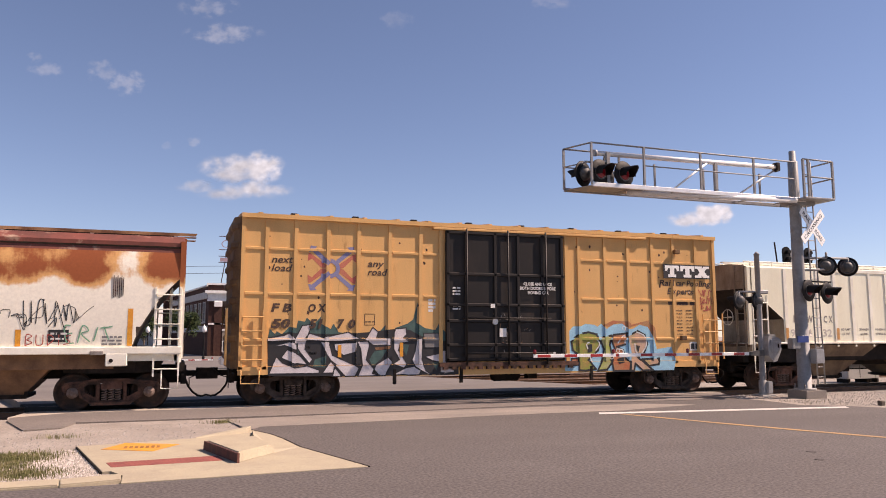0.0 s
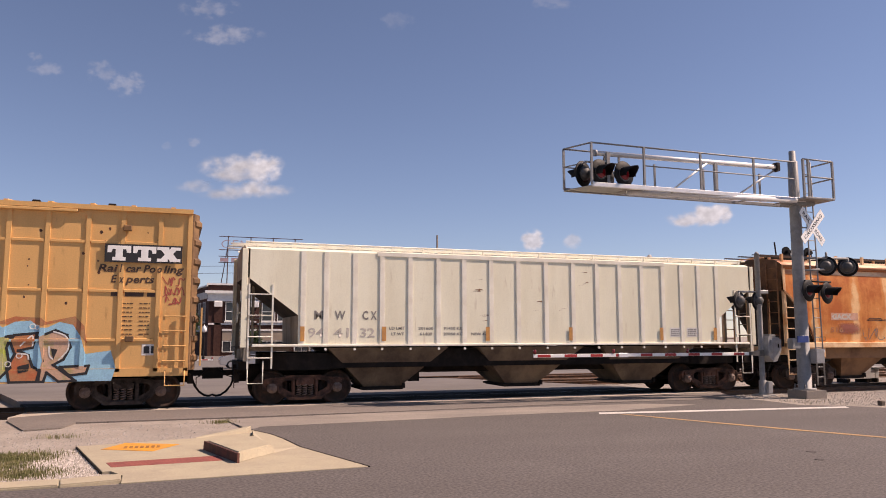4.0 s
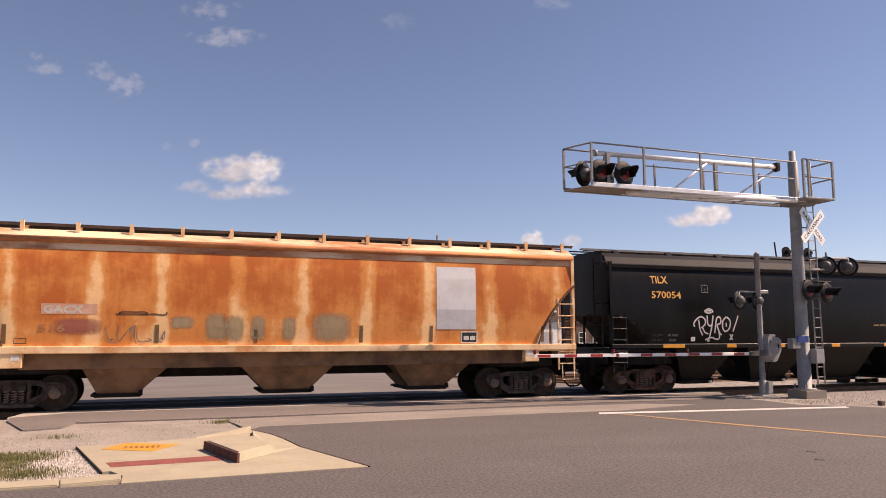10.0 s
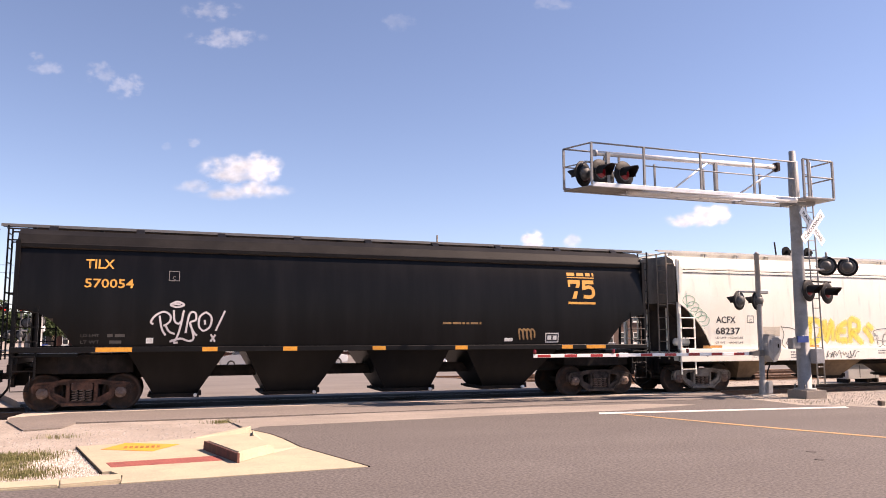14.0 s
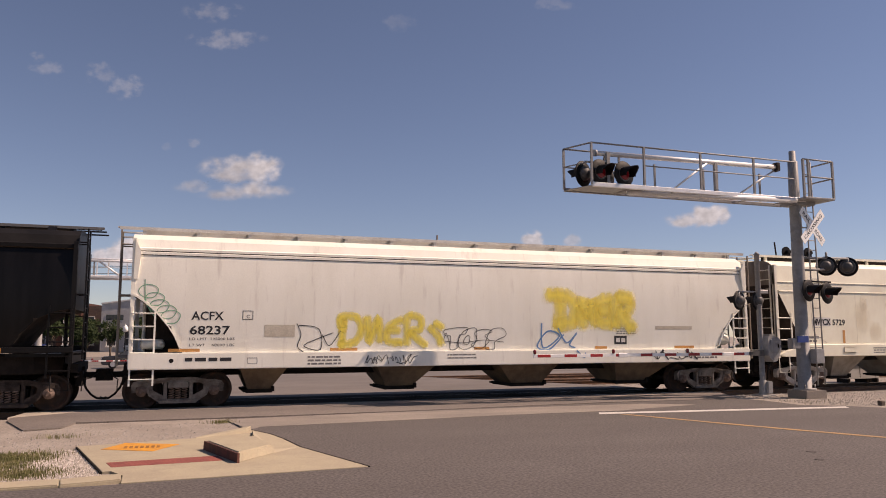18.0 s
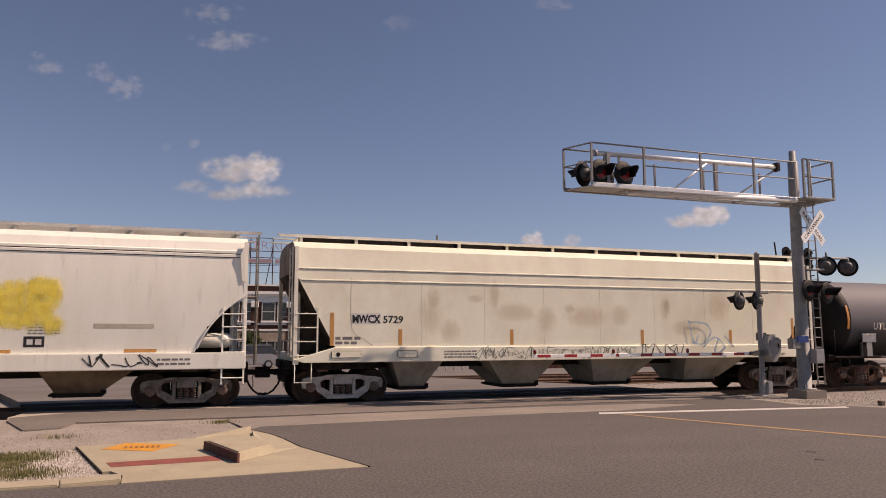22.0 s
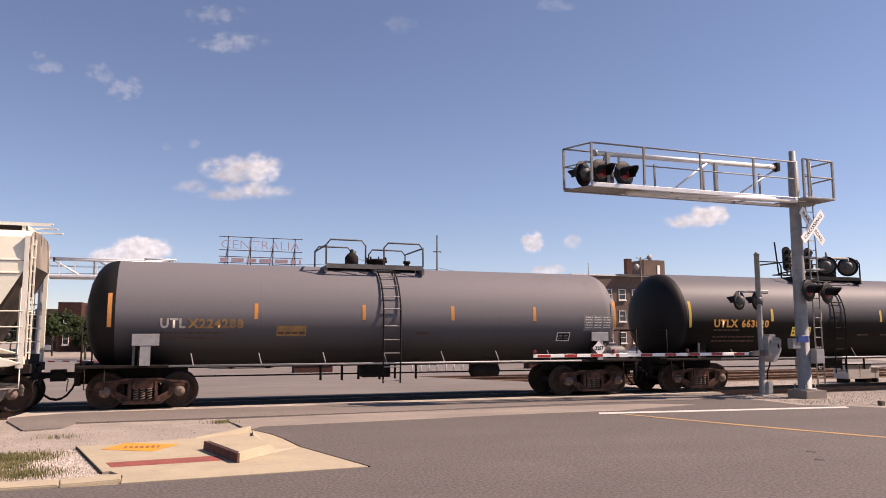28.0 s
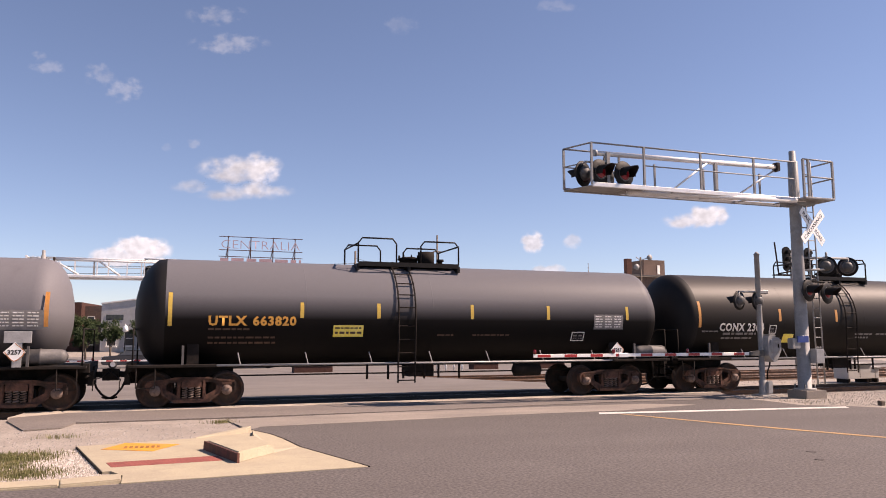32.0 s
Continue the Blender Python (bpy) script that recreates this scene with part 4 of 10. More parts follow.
def rusty_hopper():
    """Centre-bay hopper whose orange side is rusted through old paint."""
    xc, L, w, zs = 44.8, 16.72, 1.60, 1.56
    car = thing("covered_hopper", "heavily rusted orange covered hopper freight car, round-topped", "freight car", group="cars of the train")
    prof = [(w - 0.06, zs), (w - 0.01, 2.1), (w, 2.8), (w - 0.01, 3.5), (w - 0.05, 4.0), (w - 0.09, 4.18), (w - 0.04, 4.22), (w - 0.04, 4.32), (w - 0.13, 4.38), (1.2, 4.52), (0.6, 4.60), (0.05, 4.62)]

    def S(z):
        return -np.interp(z, [1.5, 2.1, 2.8, 3.5, 4.0, 4.18], [w - 0.06, w - 0.01, w, w - 0.01, w - 0.05, w - 0.09])
    hopper_body(car, L, prof, low_curved(L, 3.40, 1.28, zs, 1.15, 0.72), RUST, RUST_END, RUST_EAVE)
    shear_plate(car, L, 1.28, zs, low_curved(L, 3.40, 1.28, zs, 1.15, 0.72))
    for sy in (-1, 1):
        a, b = sorted((sy * (w - 0.10), sy * (w + 0.05)))
        part("side_sill", bevelled(bx(-L / 2, L / 2, a, b, 1.44, 1.62), 0.015, 1), RUST_SILL, car)
    end_cage(car, L, w, 1.2, 4.3, RUST_SILL)
    for s in (-1, 1):
        x = s * (L / 2 - 0.06)
        part("end_platform", bx(min(x, x - s * 1.2), max(x, x - s * 1.2), -w + 0.1, w - 0.1, 1.40, 1.46), RUST_SILL, car)
        for y in (-w, w):
            a, b = sorted((x, x - s * 0.52))
            ladder(car, a, b, y, 0.85, 3.0, RUST_SILL, 6)
        end_ladder(car, s * (L / 2 + 0.02), -1.35, -0.85, 1.3, 4.4, RUST_TOP, 8)
        stirrup(car, min(x, x - s * 0.4), max(x, x - s * 0.4), -w, 0.55, 1.0, RUST_SILL)
        j = part("jacking_pad", bevelled(bx(*sorted((s * (L / 2 - 1.25), s * (L / 2 - 1.72))), -w - 0.02, -w + 0.2, 1.10, 1.46), 0.02, 1), RUST_SILL, car)
        part("axle_stencil", patch(*sorted((s * (L / 2 - 1.48), s * (L / 2 - 1.66))), 1.28, 1.40, flat(-w - 0.02)), WHITE_INK, j)
        coupler(car, s * L / 2, s)
        bm = bmesh.new()
        for k in range(7):
            t0, t1 = k / 7, (k + 1) / 7
            zl = low_curved(L, 3.40, 1.28, zs, 1.15, 0.72)
            xa, xb = s * (L / 2 - 1.28 * t0), s * (L / 2 - 1.28 * t1)
            loft(bm, [[(xx, -w + 0.02, zl(xx) + 0.03), (xx, -w - 0.04, zl(xx) + 0.03), (xx, -w - 0.04, zl(xx) - 0.05), (xx, -w + 0.02, zl(xx) - 0.05)] for xx in (xa, xb)])
        part("end_flange", bm, RUST_TOP, car)
    part("eave_gutter", rods([((-L / 2 + 0.02, -w + 0.05, 4.24), (L / 2 - 0.02, -w + 0.05, 4.24))], 0.075, 12), RUST_GUTTER, car, "rust-brown rounded eave")
    running_board(car, L, 4.74, -0.72, 0.72, BOARD_RUST, RUST_SILL, 14, 0.45, 0.10)
    for k in range(14):
        x = -L / 2 + 0.25 + (L - 0.5) * k / 13
        part("eave_bracket", bx(x - 0.045, x + 0.045, -1.36, -1.28, 4.40, 4.72), RUST_SILL, car)
    part("roof_hatch", bevelled(bx(-L / 2 + 0.6, L / 2 - 0.6, -0.35, 0.35, 4.60, 4.72), 0.03, 1), RUST_TOP, car)
    for a, b, c, d in ((39.2, 41.9, 39.75, 40.75), (42.85, 46.2, 43.95, 45.2), (47.1, 50.35, 48.1, 49.2)):
        pocket(car, a - xc, b - xc, c - xc, d - xc, 0.40, 1.5, HOPPER_RUST, 1.35, 0.70)
    part("saddle", bx(-L / 2 + 1.6, L / 2 - 1.6, -1.3, 1.3, 1.05, 1.45), HOPPER_RUST, car)
    centre_sill(car, L)
    for x in (37.95, 51.55):
        truck(car, x - xc, TRUCK_DARK)
    part("repaint_patch", patch(48.66 - xc, 49.88 - xc, 2.05, 3.86, S, rows=6), PATCH_SILVER, car, "silver-grey repainted rectangle")
    part("repaint_coat", patch(48.66 - xc, 49.88 - xc, 2.05, 2.62, S, 0.007), PATCH_DULL, car, "duller second coat along the foot")
    for a, b, z0, z1 in ((41.40, 42.10, 2.02, 2.40), (42.25, 42.95, 1.66, 2.52), (42.75, 43.35, 1.64, 2.46), (43.42, 43.9, 1.66, 2.46), (44.25, 44.7, 1.66, 2.44), (45.0, 46.25, 1.62, 2.56)):
        part("repaint_patch", soft_patch(a - xc, b - xc, z0, z1, S, square_=3.5), PATCH_GREY, car, "greenish grey repainted patch")
    for x in (37.73, 41.15, 43.6, 46.45, 48.5, 52.05):
        part("reflector", patch(x - xc - 0.05, x - xc + 0.05, 1.68, 2.15, S), BROWN_STRIP, car, "dirty brown reflector strip")
    part("name_panel", patch(38.5 - xc, 39.75 - xc, 2.40, 2.66, S), FADED_PINK, car)
    part("overpaint", soft_patch(38.7 - xc, 39.95 - xc, 1.86, 2.34, S, square_=4.0), RED_SOFT, car)
    square(car, 37.95 - xc, 38.22 - xc, 1.68, 1.82, S, BLACK_INK, 0.014)
    lettering("GACX", 38.55 - xc, 2.44, 0.24, S, PALE_INK, car, bold=0.012, width=0.9)
    lettering("516", 38.45 - xc, 1.98, 0.24, S, ORANGE_SPRAY, car, bold=0.006, width=0.6)
    part("stencil_box", patch(49.42 - xc, 49.93 - xc, 1.65, 1.99, S, 0.003), WHITE_INK, car)
    part("stencil_box", patch(49.45 - xc, 49.9 - xc, 1.68, 1.96, S, 0.005), BLACK_INK, car)
    bars([(49.5 - xc, 49.66 - xc, 1.74, 0.12), (49.70 - xc, 49.86 - xc, 1.74, 0.12)], S, WHITE_INK, car, off=0.007)
    scribble(car, 39.9 - xc, 41.5 - xc, 1.70, 2.12, S, GREY_PANEL, 0.02, 72, "faded dark scrawl", 0.4)
    scribble(car, 40.2 - xc, 41.6 - xc, 2.40, 2.48, S, TRUCK_BROWN, 0.03, 73, "", 0.7)
    return car, xc


def black_hopper():
    """Black long covered hopper with gold lettering."""
    xc, L, w, zs = 63.35, 17.85, 1.60, 1.58
    car = thing("covered_hopper", "glossy black covered hopper freight car with gold lettering and four bays", "freight car", group="cars of the train")
    prof = [(w - 0.07, zs), (w - 0.03, 1.9), (w - 0.005, 2.3), (w, 2.65), (w - 0.01, 3.0), (w - 0.035, 3.3), (w - 0.075, 3.6), (w - 0.125, 3.85), (w - 0.17, 4.02), (w - 0.10, 4.04), (w - 0.09, 4.13), (w - 0.16, 4.16), (w - 0.28, 4.38), (1.1, 4.52), (0.5, 4.60), (0.05, 4.61)]

    def S(z):
        return -np.interp(z, [1.58, 1.9, 2.3, 2.65, 3.0, 3.3, 3.6, 3.85, 4.02], [w - 0.07, w - 0.03, w - 0.005, w, w - 0.01, w - 0.035, w - 0.075, w - 0.125, w - 0.17])
    hopper_body(car, L, prof, low_curved(L, 2.52, 1.35, zs, 2.4), BLACK_SHELL, BLACK_CAR, BLACK_ROOF)
    for sy in (-1, 1):
        a, b = sorted((sy * (w - 0.10), sy * (w + 0.05)))
        part("side_sill", bevelled(bx(-L / 2, L / 2, a, b, 1.46, 1.60), 0.015, 1), BLACK_CAR, car)
    end_cage(car, L, w, 1.2, 4.2, BLACK_CAR)
    for s in (-1, 1):
        x = s * (L / 2 - 0.06)
        part("end_platform", bx(min(x, x - s * 1.4), max(x, x - s * 1.4), -w + 0.1, w - 0.1, 1.36, 1.44), BLACK_CAR, car)
        a, b = sorted((x, x - s * 0.5))
        for y in (-w, w):
            ladder(car, a, b, y, 0.85, 2.6, BLACK_CAR, 5)
        end_ladder(car, s * (L / 2 + 0.20), -1.45, -0.95, 1.3, 4.55, BLACK_CAR, 9)
        for y, z in ((y, z) for y in (-1.45, -0.95) for z in (1.42, 2.9, 4.2)):
            part("ladder_bracket", rods([((s * (L / 2 - 0.03), y, z), (s * (L / 2 + 0.20), y, z))], 0.018, 6), BLACK_CAR, car)
        stirrup(car, min(x, x - s * 0.4), max(x, x - s * 0.4), -w, 0.55, 1.0, BLACK_CAR)
        coupler(car, s * L / 2, s)
    running_board(car, L, 4.68, -0.70, 0.70, UNDER, BLACK_CAR, 12, 0.5, 0.10)
    part("board_edge", bx(-L / 2 - 0.5, L / 2 + 0.5, -0.78, -0.76, 4.62, 4.69), STEEL, car, "worn bright edge of roof walk")
    for k in range(9):
        x = -L / 2 + 0.7 + (L - 1.4) * k / 8
        part("roof_bracket", prism(bmesh.new(), [(-0.80, 4.66), (-1.34, 4.30), (-1.34, 4.22), (-1.24, 4.24), (-0.80, 4.52)], "x", x - 0.10, x + 0.10), BLACK_CAR, car)
    for a, b, c, d in ((57.0, 59.45, 57.65, 58.75), (59.9, 62.6, 60.55, 61.9), (63.2, 65.7, 63.9, 65.3), (66.2, 69.25, 67.0, 68.3)):
        p = pocket(car, a - xc, b - xc, c - xc, d - xc, 0.36, 1.5, BLACK_CAR, 1.35, 0.72)
        part("gate_cap", rod(bmesh.new(), (d - xc - 0.05, -0.92, 0.32), (d - xc - 0.05, -0.80, 0.32), 0.045, 10), WHITE_INK, p)
    centre_sill(car, L)
    for x in (56.0, 70.85):
        truck(car, x - xc, TRUCK_BROWN if x < 60 else TRUCK_DARK)
    Y = flat(-w - 0.05)
    for x, n in ((56.72, 0.55), (59.0, 0.25), (61.05, 0.25), (63.5, 0.25), (65.95, 0.25), (69.4, 0.25), (70.4, 0.45)):
        part("reflector", patch(x - xc - n * 0.75, x - xc + n * 0.75, 1.475, 1.585, Y), AMBER, car, "amber reflector strip")
    lettering("TILX", 55.98 - xc, 3.55, 0.33, S, GOLD_INK, car, bold=0.006, width=0.66)
    lettering("570054", 55.98 - xc, 3.07, 0.31, S, GOLD_INK, car, bold=0.005, width=1.13)
    for txt, x, z in (("LD LMT", 55.95, 1.84), ("LT WT", 55.95, 1.68)):
        lettering(txt, x - xc, z, 0.11, S, DIM_INK, car, width=0.42)
    bars([(56.55 - xc, 56.95 - xc, 1.84, 0.075), (56.6 - xc, 56.95 - xc, 1.68, 0.075)], S, DIM_INK, car)
    square(car, 57.94 - xc, 58.2 - xc, 3.27, 3.53, S, GREY_PANEL)
    lettering("C", 58.03 - xc, 3.31, 0.12, S, GREY_PANEL, car)
    bm = bmesh.new()
    u, v = 69.50 - xc, 3.0
    for pts in ([(0.02, 0.58), (0.44, 0.58), (0.44, 0.46), (0.02, 0.46)], [(0.02, 0.46), (0.10, 0.46), (0.08, 0.36), (0.02, 0.36)], [(0.32, 0.46), (0.44, 0.46), (0.28, 0.0), (0.14, 0.0)],
                [(0.52, 0.58), (0.92, 0.58), (0.92, 0.46), (0.52, 0.46)], [(0.52, 0.46), (0.63, 0.46), (0.61, 0.28), (0.50, 0.28)]):
        decal(bm, [(u + a, v + b) for a, b in pts], S)
    stroke(bm, [(u + a, v + b) for a, b in ((0.58, 0.33), (0.74, 0.37), (0.88, 0.30), (0.88, 0.12), (0.74, 0.055), (0.54, 0.07))], 0.11, S, 0.0045)
    part("numeral", bm, GOLD_INK, car, "gold slab-style numerals")
    part("underline", patch(69.5 - xc, 70.45 - xc, 3.64, 3.67, S), GOLD_INK, car)
    bars([(69.5 - xc, 70.45 - xc, 3.71, 0.10)], S, GOLD_INK, car, name="slogan", seed=9)
    part("underline", patch(69.5 - xc, 70.45 - xc, 2.83, 2.90, S), GOLD_INK, car)
    bars([(65.4 - xc, 66.6 - xc, 2.20, 0.06)], S, DIM_GOLD, car, seed=2)
    bm = bmesh.new()
    for pts in ([(0.06, 0.30), (0.0, 0.36), (0.10, 0.52), (0.30, 0.62), (0.46, 0.52), (0.44, 0.36), (0.30, 0.26)], [(0.20, 0.52), (0.26, 0.20), (0.36, 0.02)], [(0.34, 0.30), (0.44, 0.12), (0.58, 0.06)],
                [(0.54, 0.66), (0.56, 0.40), (0.66, 0.32), (0.74, 0.40)], [(0.78, 0.66), (0.70, 0.20), (0.60, -0.10), (0.50, -0.10)],
                [(0.84, 0.08), (0.92, 0.56), (1.06, 0.60), (1.08, 0.42), (0.94, 0.34), (1.04, 0.10), (1.12, 0.02)], [(0.94, 0.34), (1.04, -0.04), (0.92, -0.12), (0.72, -0.06), (0.46, -0.14)],
                [(1.32, 0.62), (1.18, 0.50), (1.16, 0.26), (1.28, 0.14), (1.44, 0.26), (1.46, 0.50), (1.32, 0.62)], [(1.30, 0.42), (1.31, 0.30)],
                [(1.80, 0.66), (1.58, 0.14)], [(0.44, 0.80), (0.60, 0.74), (0.78, 0.80), (0.62, 0.88), (0.44, 0.80)], [(0.52, 0.82), (0.70, 0.81)],
                [(1.46, -0.14), (1.58, 0.04)], [(1.57, -0.14), (1.46, 0.05)], [(0.55, -0.17), (0.66, -0.16)]):
        stroke(bm, [(57.55 - xc + x, 1.86 + z) for x, z in pts], 0.05, S)
    part("spray_tag", bm, SILVER_INK, car, "silver-white sprayed scrawl")
    bm = bmesh.new()
    for k in range(4):
        stroke(bm, [(67.85 - xc + k * 0.13, 1.75), (67.82 - xc + k * 0.13, 2.05), (67.93 - xc + k * 0.13, 2.0), (67.95 - xc + k * 0.13, 1.8)], 0.05, S)
    part("spray_tag", bm, DIM_GOLD, car, "small dull orange sprayed scrawl")
    part("stencil_box", patch(68.7 - xc, 69.15 - xc, 1.66, 1.95, S), WHITE_INK, car)
    part("stencil_box", patch(68.73 - xc, 69.12 - xc, 1.69, 1.92, S, 0.007), BLACK_INK, car)
    bars([(68.77 - xc, 68.90 - xc, 1.74, 0.13), (68.95 - xc, 69.08 - xc, 1.74, 0.13)], S, WHITE_INK, car, off=0.01)
    part("tag_card", patch(67.35 - xc, 67.62 - xc, 1.70, 1.80, S), WHITE_INK, car)
    part("tag_card", patch(57.45 - xc, 57.62 - xc, 1.68, 1.82, S), WHITE_INK, car)
    brake_wheel(car, -(L / 2 + 0.12), -1, 2.3, BLACK_CAR)
    return car, xc


def white_hopper():
    """Smooth grey-white hopper with curved corner cut-outs and grooved eaves."""
    xc, L, w, zs = 83.15, 19.25, 1.60, 1.40
    car = thing("covered_hopper", "smooth off-white covered hopper freight car with yellow sprayed letters", "freight car", group="cars of the train")
    prof = [(w - 0.04, zs), (w - 0.01, 2.1), (w, 2.8), (w - 0.02, 3.5), (w - 0.06, 3.92), (w - 0.04, 3.94), (w - 0.04, 4.0), (w - 0.08, 4.02), (w - 0.06, 4.04), (w - 0.06, 4.10), (w - 0.12, 4.13), (w - 0.2, 4.34), (1.1, 4.50), (0.05, 4.52)]

    def S(z):
        return -np.interp(z, [1.4, 2.1, 2.8, 3.5, 3.92], [w - 0.04, w - 0.01, w, w - 0.02, w - 0.06])
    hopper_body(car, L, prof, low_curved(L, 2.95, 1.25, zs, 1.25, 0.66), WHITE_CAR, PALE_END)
    shear_plate(car, L, 1.22, zs, low_curved(L, 2.95, 1.25, zs, 1.25, 0.66), (-1, 1))
    for sy in (-1, 1):
        a, b = sorted((sy * (w - 0.12), sy * (w + 0.06)))
        part("side_sill", bevelled(bx(-L / 2, L / 2, a, b, 1.02, 1.44), 0.02, 2), WHITE_CAR, car)
    end_cage(car, L, w, 1.05, 4.35, WHITE_CAR)
    zl = low_curved(L, 2.95, 1.25, zs, 1.25, 0.66)
    for s in (-1, 1):
        x = s * (L / 2 - 0.05)
        a, b = sorted((x, x - s * 0.55))
        for y in (-w, w):
            ladder(car, a, b, y, 0.62, 2.60, WHITE_CAR, 6)
        # end ladder and brackets coloured dark for the shaded car end
        end_ladder(car, s * (L / 2 + 0.28), -1.4, -0.9, 1.1, 4.58, PALE_END, 9)
        for y, z in ((y, z) for y in (-1.4, -0.9) for z in (1.3, 2.9, 4.2)):
            part("ladder_bracket", rods([((s * (L / 2 - 0.03), y, z), (s * (L / 2 + 0.28), y, z))], 0.02, 6), PALE_END, car)
        coupler(car, s * L / 2, s)
        bm = bmesh.new()
        for k in range(8):
            xa, xb = s * (L / 2 - 1.22 * k / 8), s * (L / 2 - 1.22 * (k + 1) / 8)
            loft(bm, [[(xx, -w + 0.03, zl(xx) + 0.02), (xx, -w - 0.02, zl(xx) + 0.02), (xx, -w - 0.02, zl(xx) - 0.04), (xx, -w + 0.03, zl(xx) - 0.04)] for xx in (xa, xb)])
        part("end_flange", bm, WHITE_CAR, car)
        part("eave_bracket", prism(bmesh.new(), [(x - s * 0.02, 4.32), (x - s * 0.16, 4.0), (x - s * 0.10, 3.3), (x, 3.3)], "y", -w - 0.02, -w + 0.05), WHITE_CAR, car)
    lathe_bm = lathe(bmesh.new(), [(0.05, -0.55), (0.16, -0.48), (0.20, -0.40), (0.20, 0.30), (0.14, 0.42), (0.05, 0.46)], "x", 16, (L / 2 - 0.75, -0.95, 1.75))
    part("air_tank", lathe_bm, WHITE_CAR, car)
    part("air_tank", lathe(bmesh.new(), [(0.05, -0.3), (0.13, -0.25), (0.13, 0.25), (0.05, 0.3)], "x", 14, (-L / 2 + 0.55, -0.95, 1.65)), WHITE_CAR, car)
    running_board(car, L, 4.70, -1.05, 1.05, BOARD_GREY, BOARD_GREY, 15, 0.4, 0.24)
    for a, b, c, d in ((76.25, 77.6, 76.55, 77.15), (80.0, 81.9, 80.45, 81.25), (83.75, 85.9, 84.45, 85.5), (87.8, 90.2, 88.2, 89.25)):
        pocket(car, a - xc, b - xc, c - xc, d - xc, 0.42, 1.1, HOPPER_DIRT, 1.2, 0.65)
    centre_sill(car, L, 0.8, 1.06)
    for x in (74.75, 91.35):
        truck(car, x - xc, TRUCK_GREY)
    lettering("ACFX", 75.00 - xc, 2.28, 0.31, S, BLACK_INK, car, bold=0.004, width=0.80)
    lettering("68237", 74.97 - xc, 1.91, 0.31, S, BLACK_INK, car, bold=0.006, width=1.0)
    lettering("LD LMT  195000 LBS", 74.97 - xc, 1.76, 0.095, S, BLACK_INK, car, width=1.12)
    lettering("LT WT    68000 LBS", 74.97 - xc, 1.60, 0.095, S, BLACK_INK, car, width=1.12)
    square(car, 76.28 - xc, 76.55 - xc, 2.29, 2.53, S, BLACK_INK)
    lettering("C", 76.38 - xc, 2.33, 0.13, S, BLACK_INK, car)
    W = flat(-w - 0.06)
    bars([(74.88 - xc, 76.12 - xc, 1.22, 0.09)], W, BLACK_INK, car, name="maker_name", seed=3)
    part("sill_hole", rod(bmesh.new(), (74.55 - xc, -w - 0.065, 1.24), (74.55 - xc, -w - 0.05, 1.24), 0.055, 14), UNDER, car)
    square(car, 76.42 - xc, 76.68 - xc, 1.14, 1.30, W, GREY_PANEL, 0.012)
    for x, h in ((74.85, 0.38), (79.0, 0.38), (83.1, 0.24), (87.1, 0.22), (90.2, 0.38)):
        part("reflector", patch(x - xc - h, x - xc + h, 1.46, 1.54, S), AMBER_PALE, car, "worn amber reflector strip")
    part("grey_patch", patch(76.85 - xc, 77.65 - xc, 1.84, 2.16, S), SEAM, car, "beige overpainted patch")
    part("grey_patch", patch(89.1 - xc, 90.5 - xc, 2.06, 2.17, S), SEAM, car)
    def letters(x0, z0, k, shapes, wd):
        for i, pts in enumerate(shapes):
            part("sprayed_letter", soft_stroke([(x0 + x * k, z0 + z * k) for x, z in pts], wd, S, 0.004 + 0.0012 * i), YEL_SOFT, car, "hazy yellow sprayed letter stroke")
    D = [(0.05, 0.0), (0.12, 0.95), (0.1, 0.5), (0.02, 0.92), (0.55, 0.92), (0.72, 0.55), (0.5, 0.12), (0.05, 0.05)]
    letters(78.88 - xc, 1.60, 0.84, (D, [(0.92, 0.9), (1.0, 0.1), (1.28, 0.92), (1.36, 0.15)], [(2.1, 0.85), (1.65, 0.6), (1.62, 0.15), (2.1, 0.1)], [(1.65, 0.5), (2.0, 0.5)],
                                          [(2.3, 0.05), (2.32, 0.95), (2.75, 0.9), (2.75, 0.55), (2.4, 0.45), (2.95, 0.0)], [(3.1, 0.6), (3.4, 0.3), (3.5, 0.05)], [(3.3, 0.75), (3.55, 0.6)]), 0.34)
    letters(85.50 - xc, 2.14, 1.0, ([(0.12, 0.0), (0.2, 0.5), (0.15, 0.95)], [(-0.2, 0.95), (0.45, 0.92), (0.72, 0.55), (0.6, 0.15), (0.15, 0.05)], [(0.95, 0.05), (0.98, 0.8), (1.2, 0.35), (1.32, 0.8), (1.38, 0.1)], [(1.95, 0.85), (1.6, 0.75), (1.58, 0.2), (1.98, 0.12)], [(1.62, 0.48), (1.9, 0.5)],
                                         [(2.15, 0.05), (2.2, 0.85), (2.6, 0.8), (2.58, 0.5), (2.28, 0.42), (2.75, -0.05)], [(2.3, 0.95), (2.7, 0.9)]), 0.66)
    blk = bmesh.new()
    for pts in ([(77.30, 2.2), (77.42, 1.9), (77.35, 1.55), (77.75, 1.3), (77.8, 1.15)], [(77.35, 2.15), (77.9, 2.05), (77.95, 1.5), (77.5, 1.6), (77.9, 1.8), (78.3, 1.95)], [(78.0, 1.9), (78.2, 1.6), (78.5, 2.0)]):
        stroke(blk, [(x - xc + 0.4, z) for x, z in pts], 0.022, S)
    part("spray_tag", blk, BLACK_INK, car, "black line scrawl")
    blk = bmesh.new()
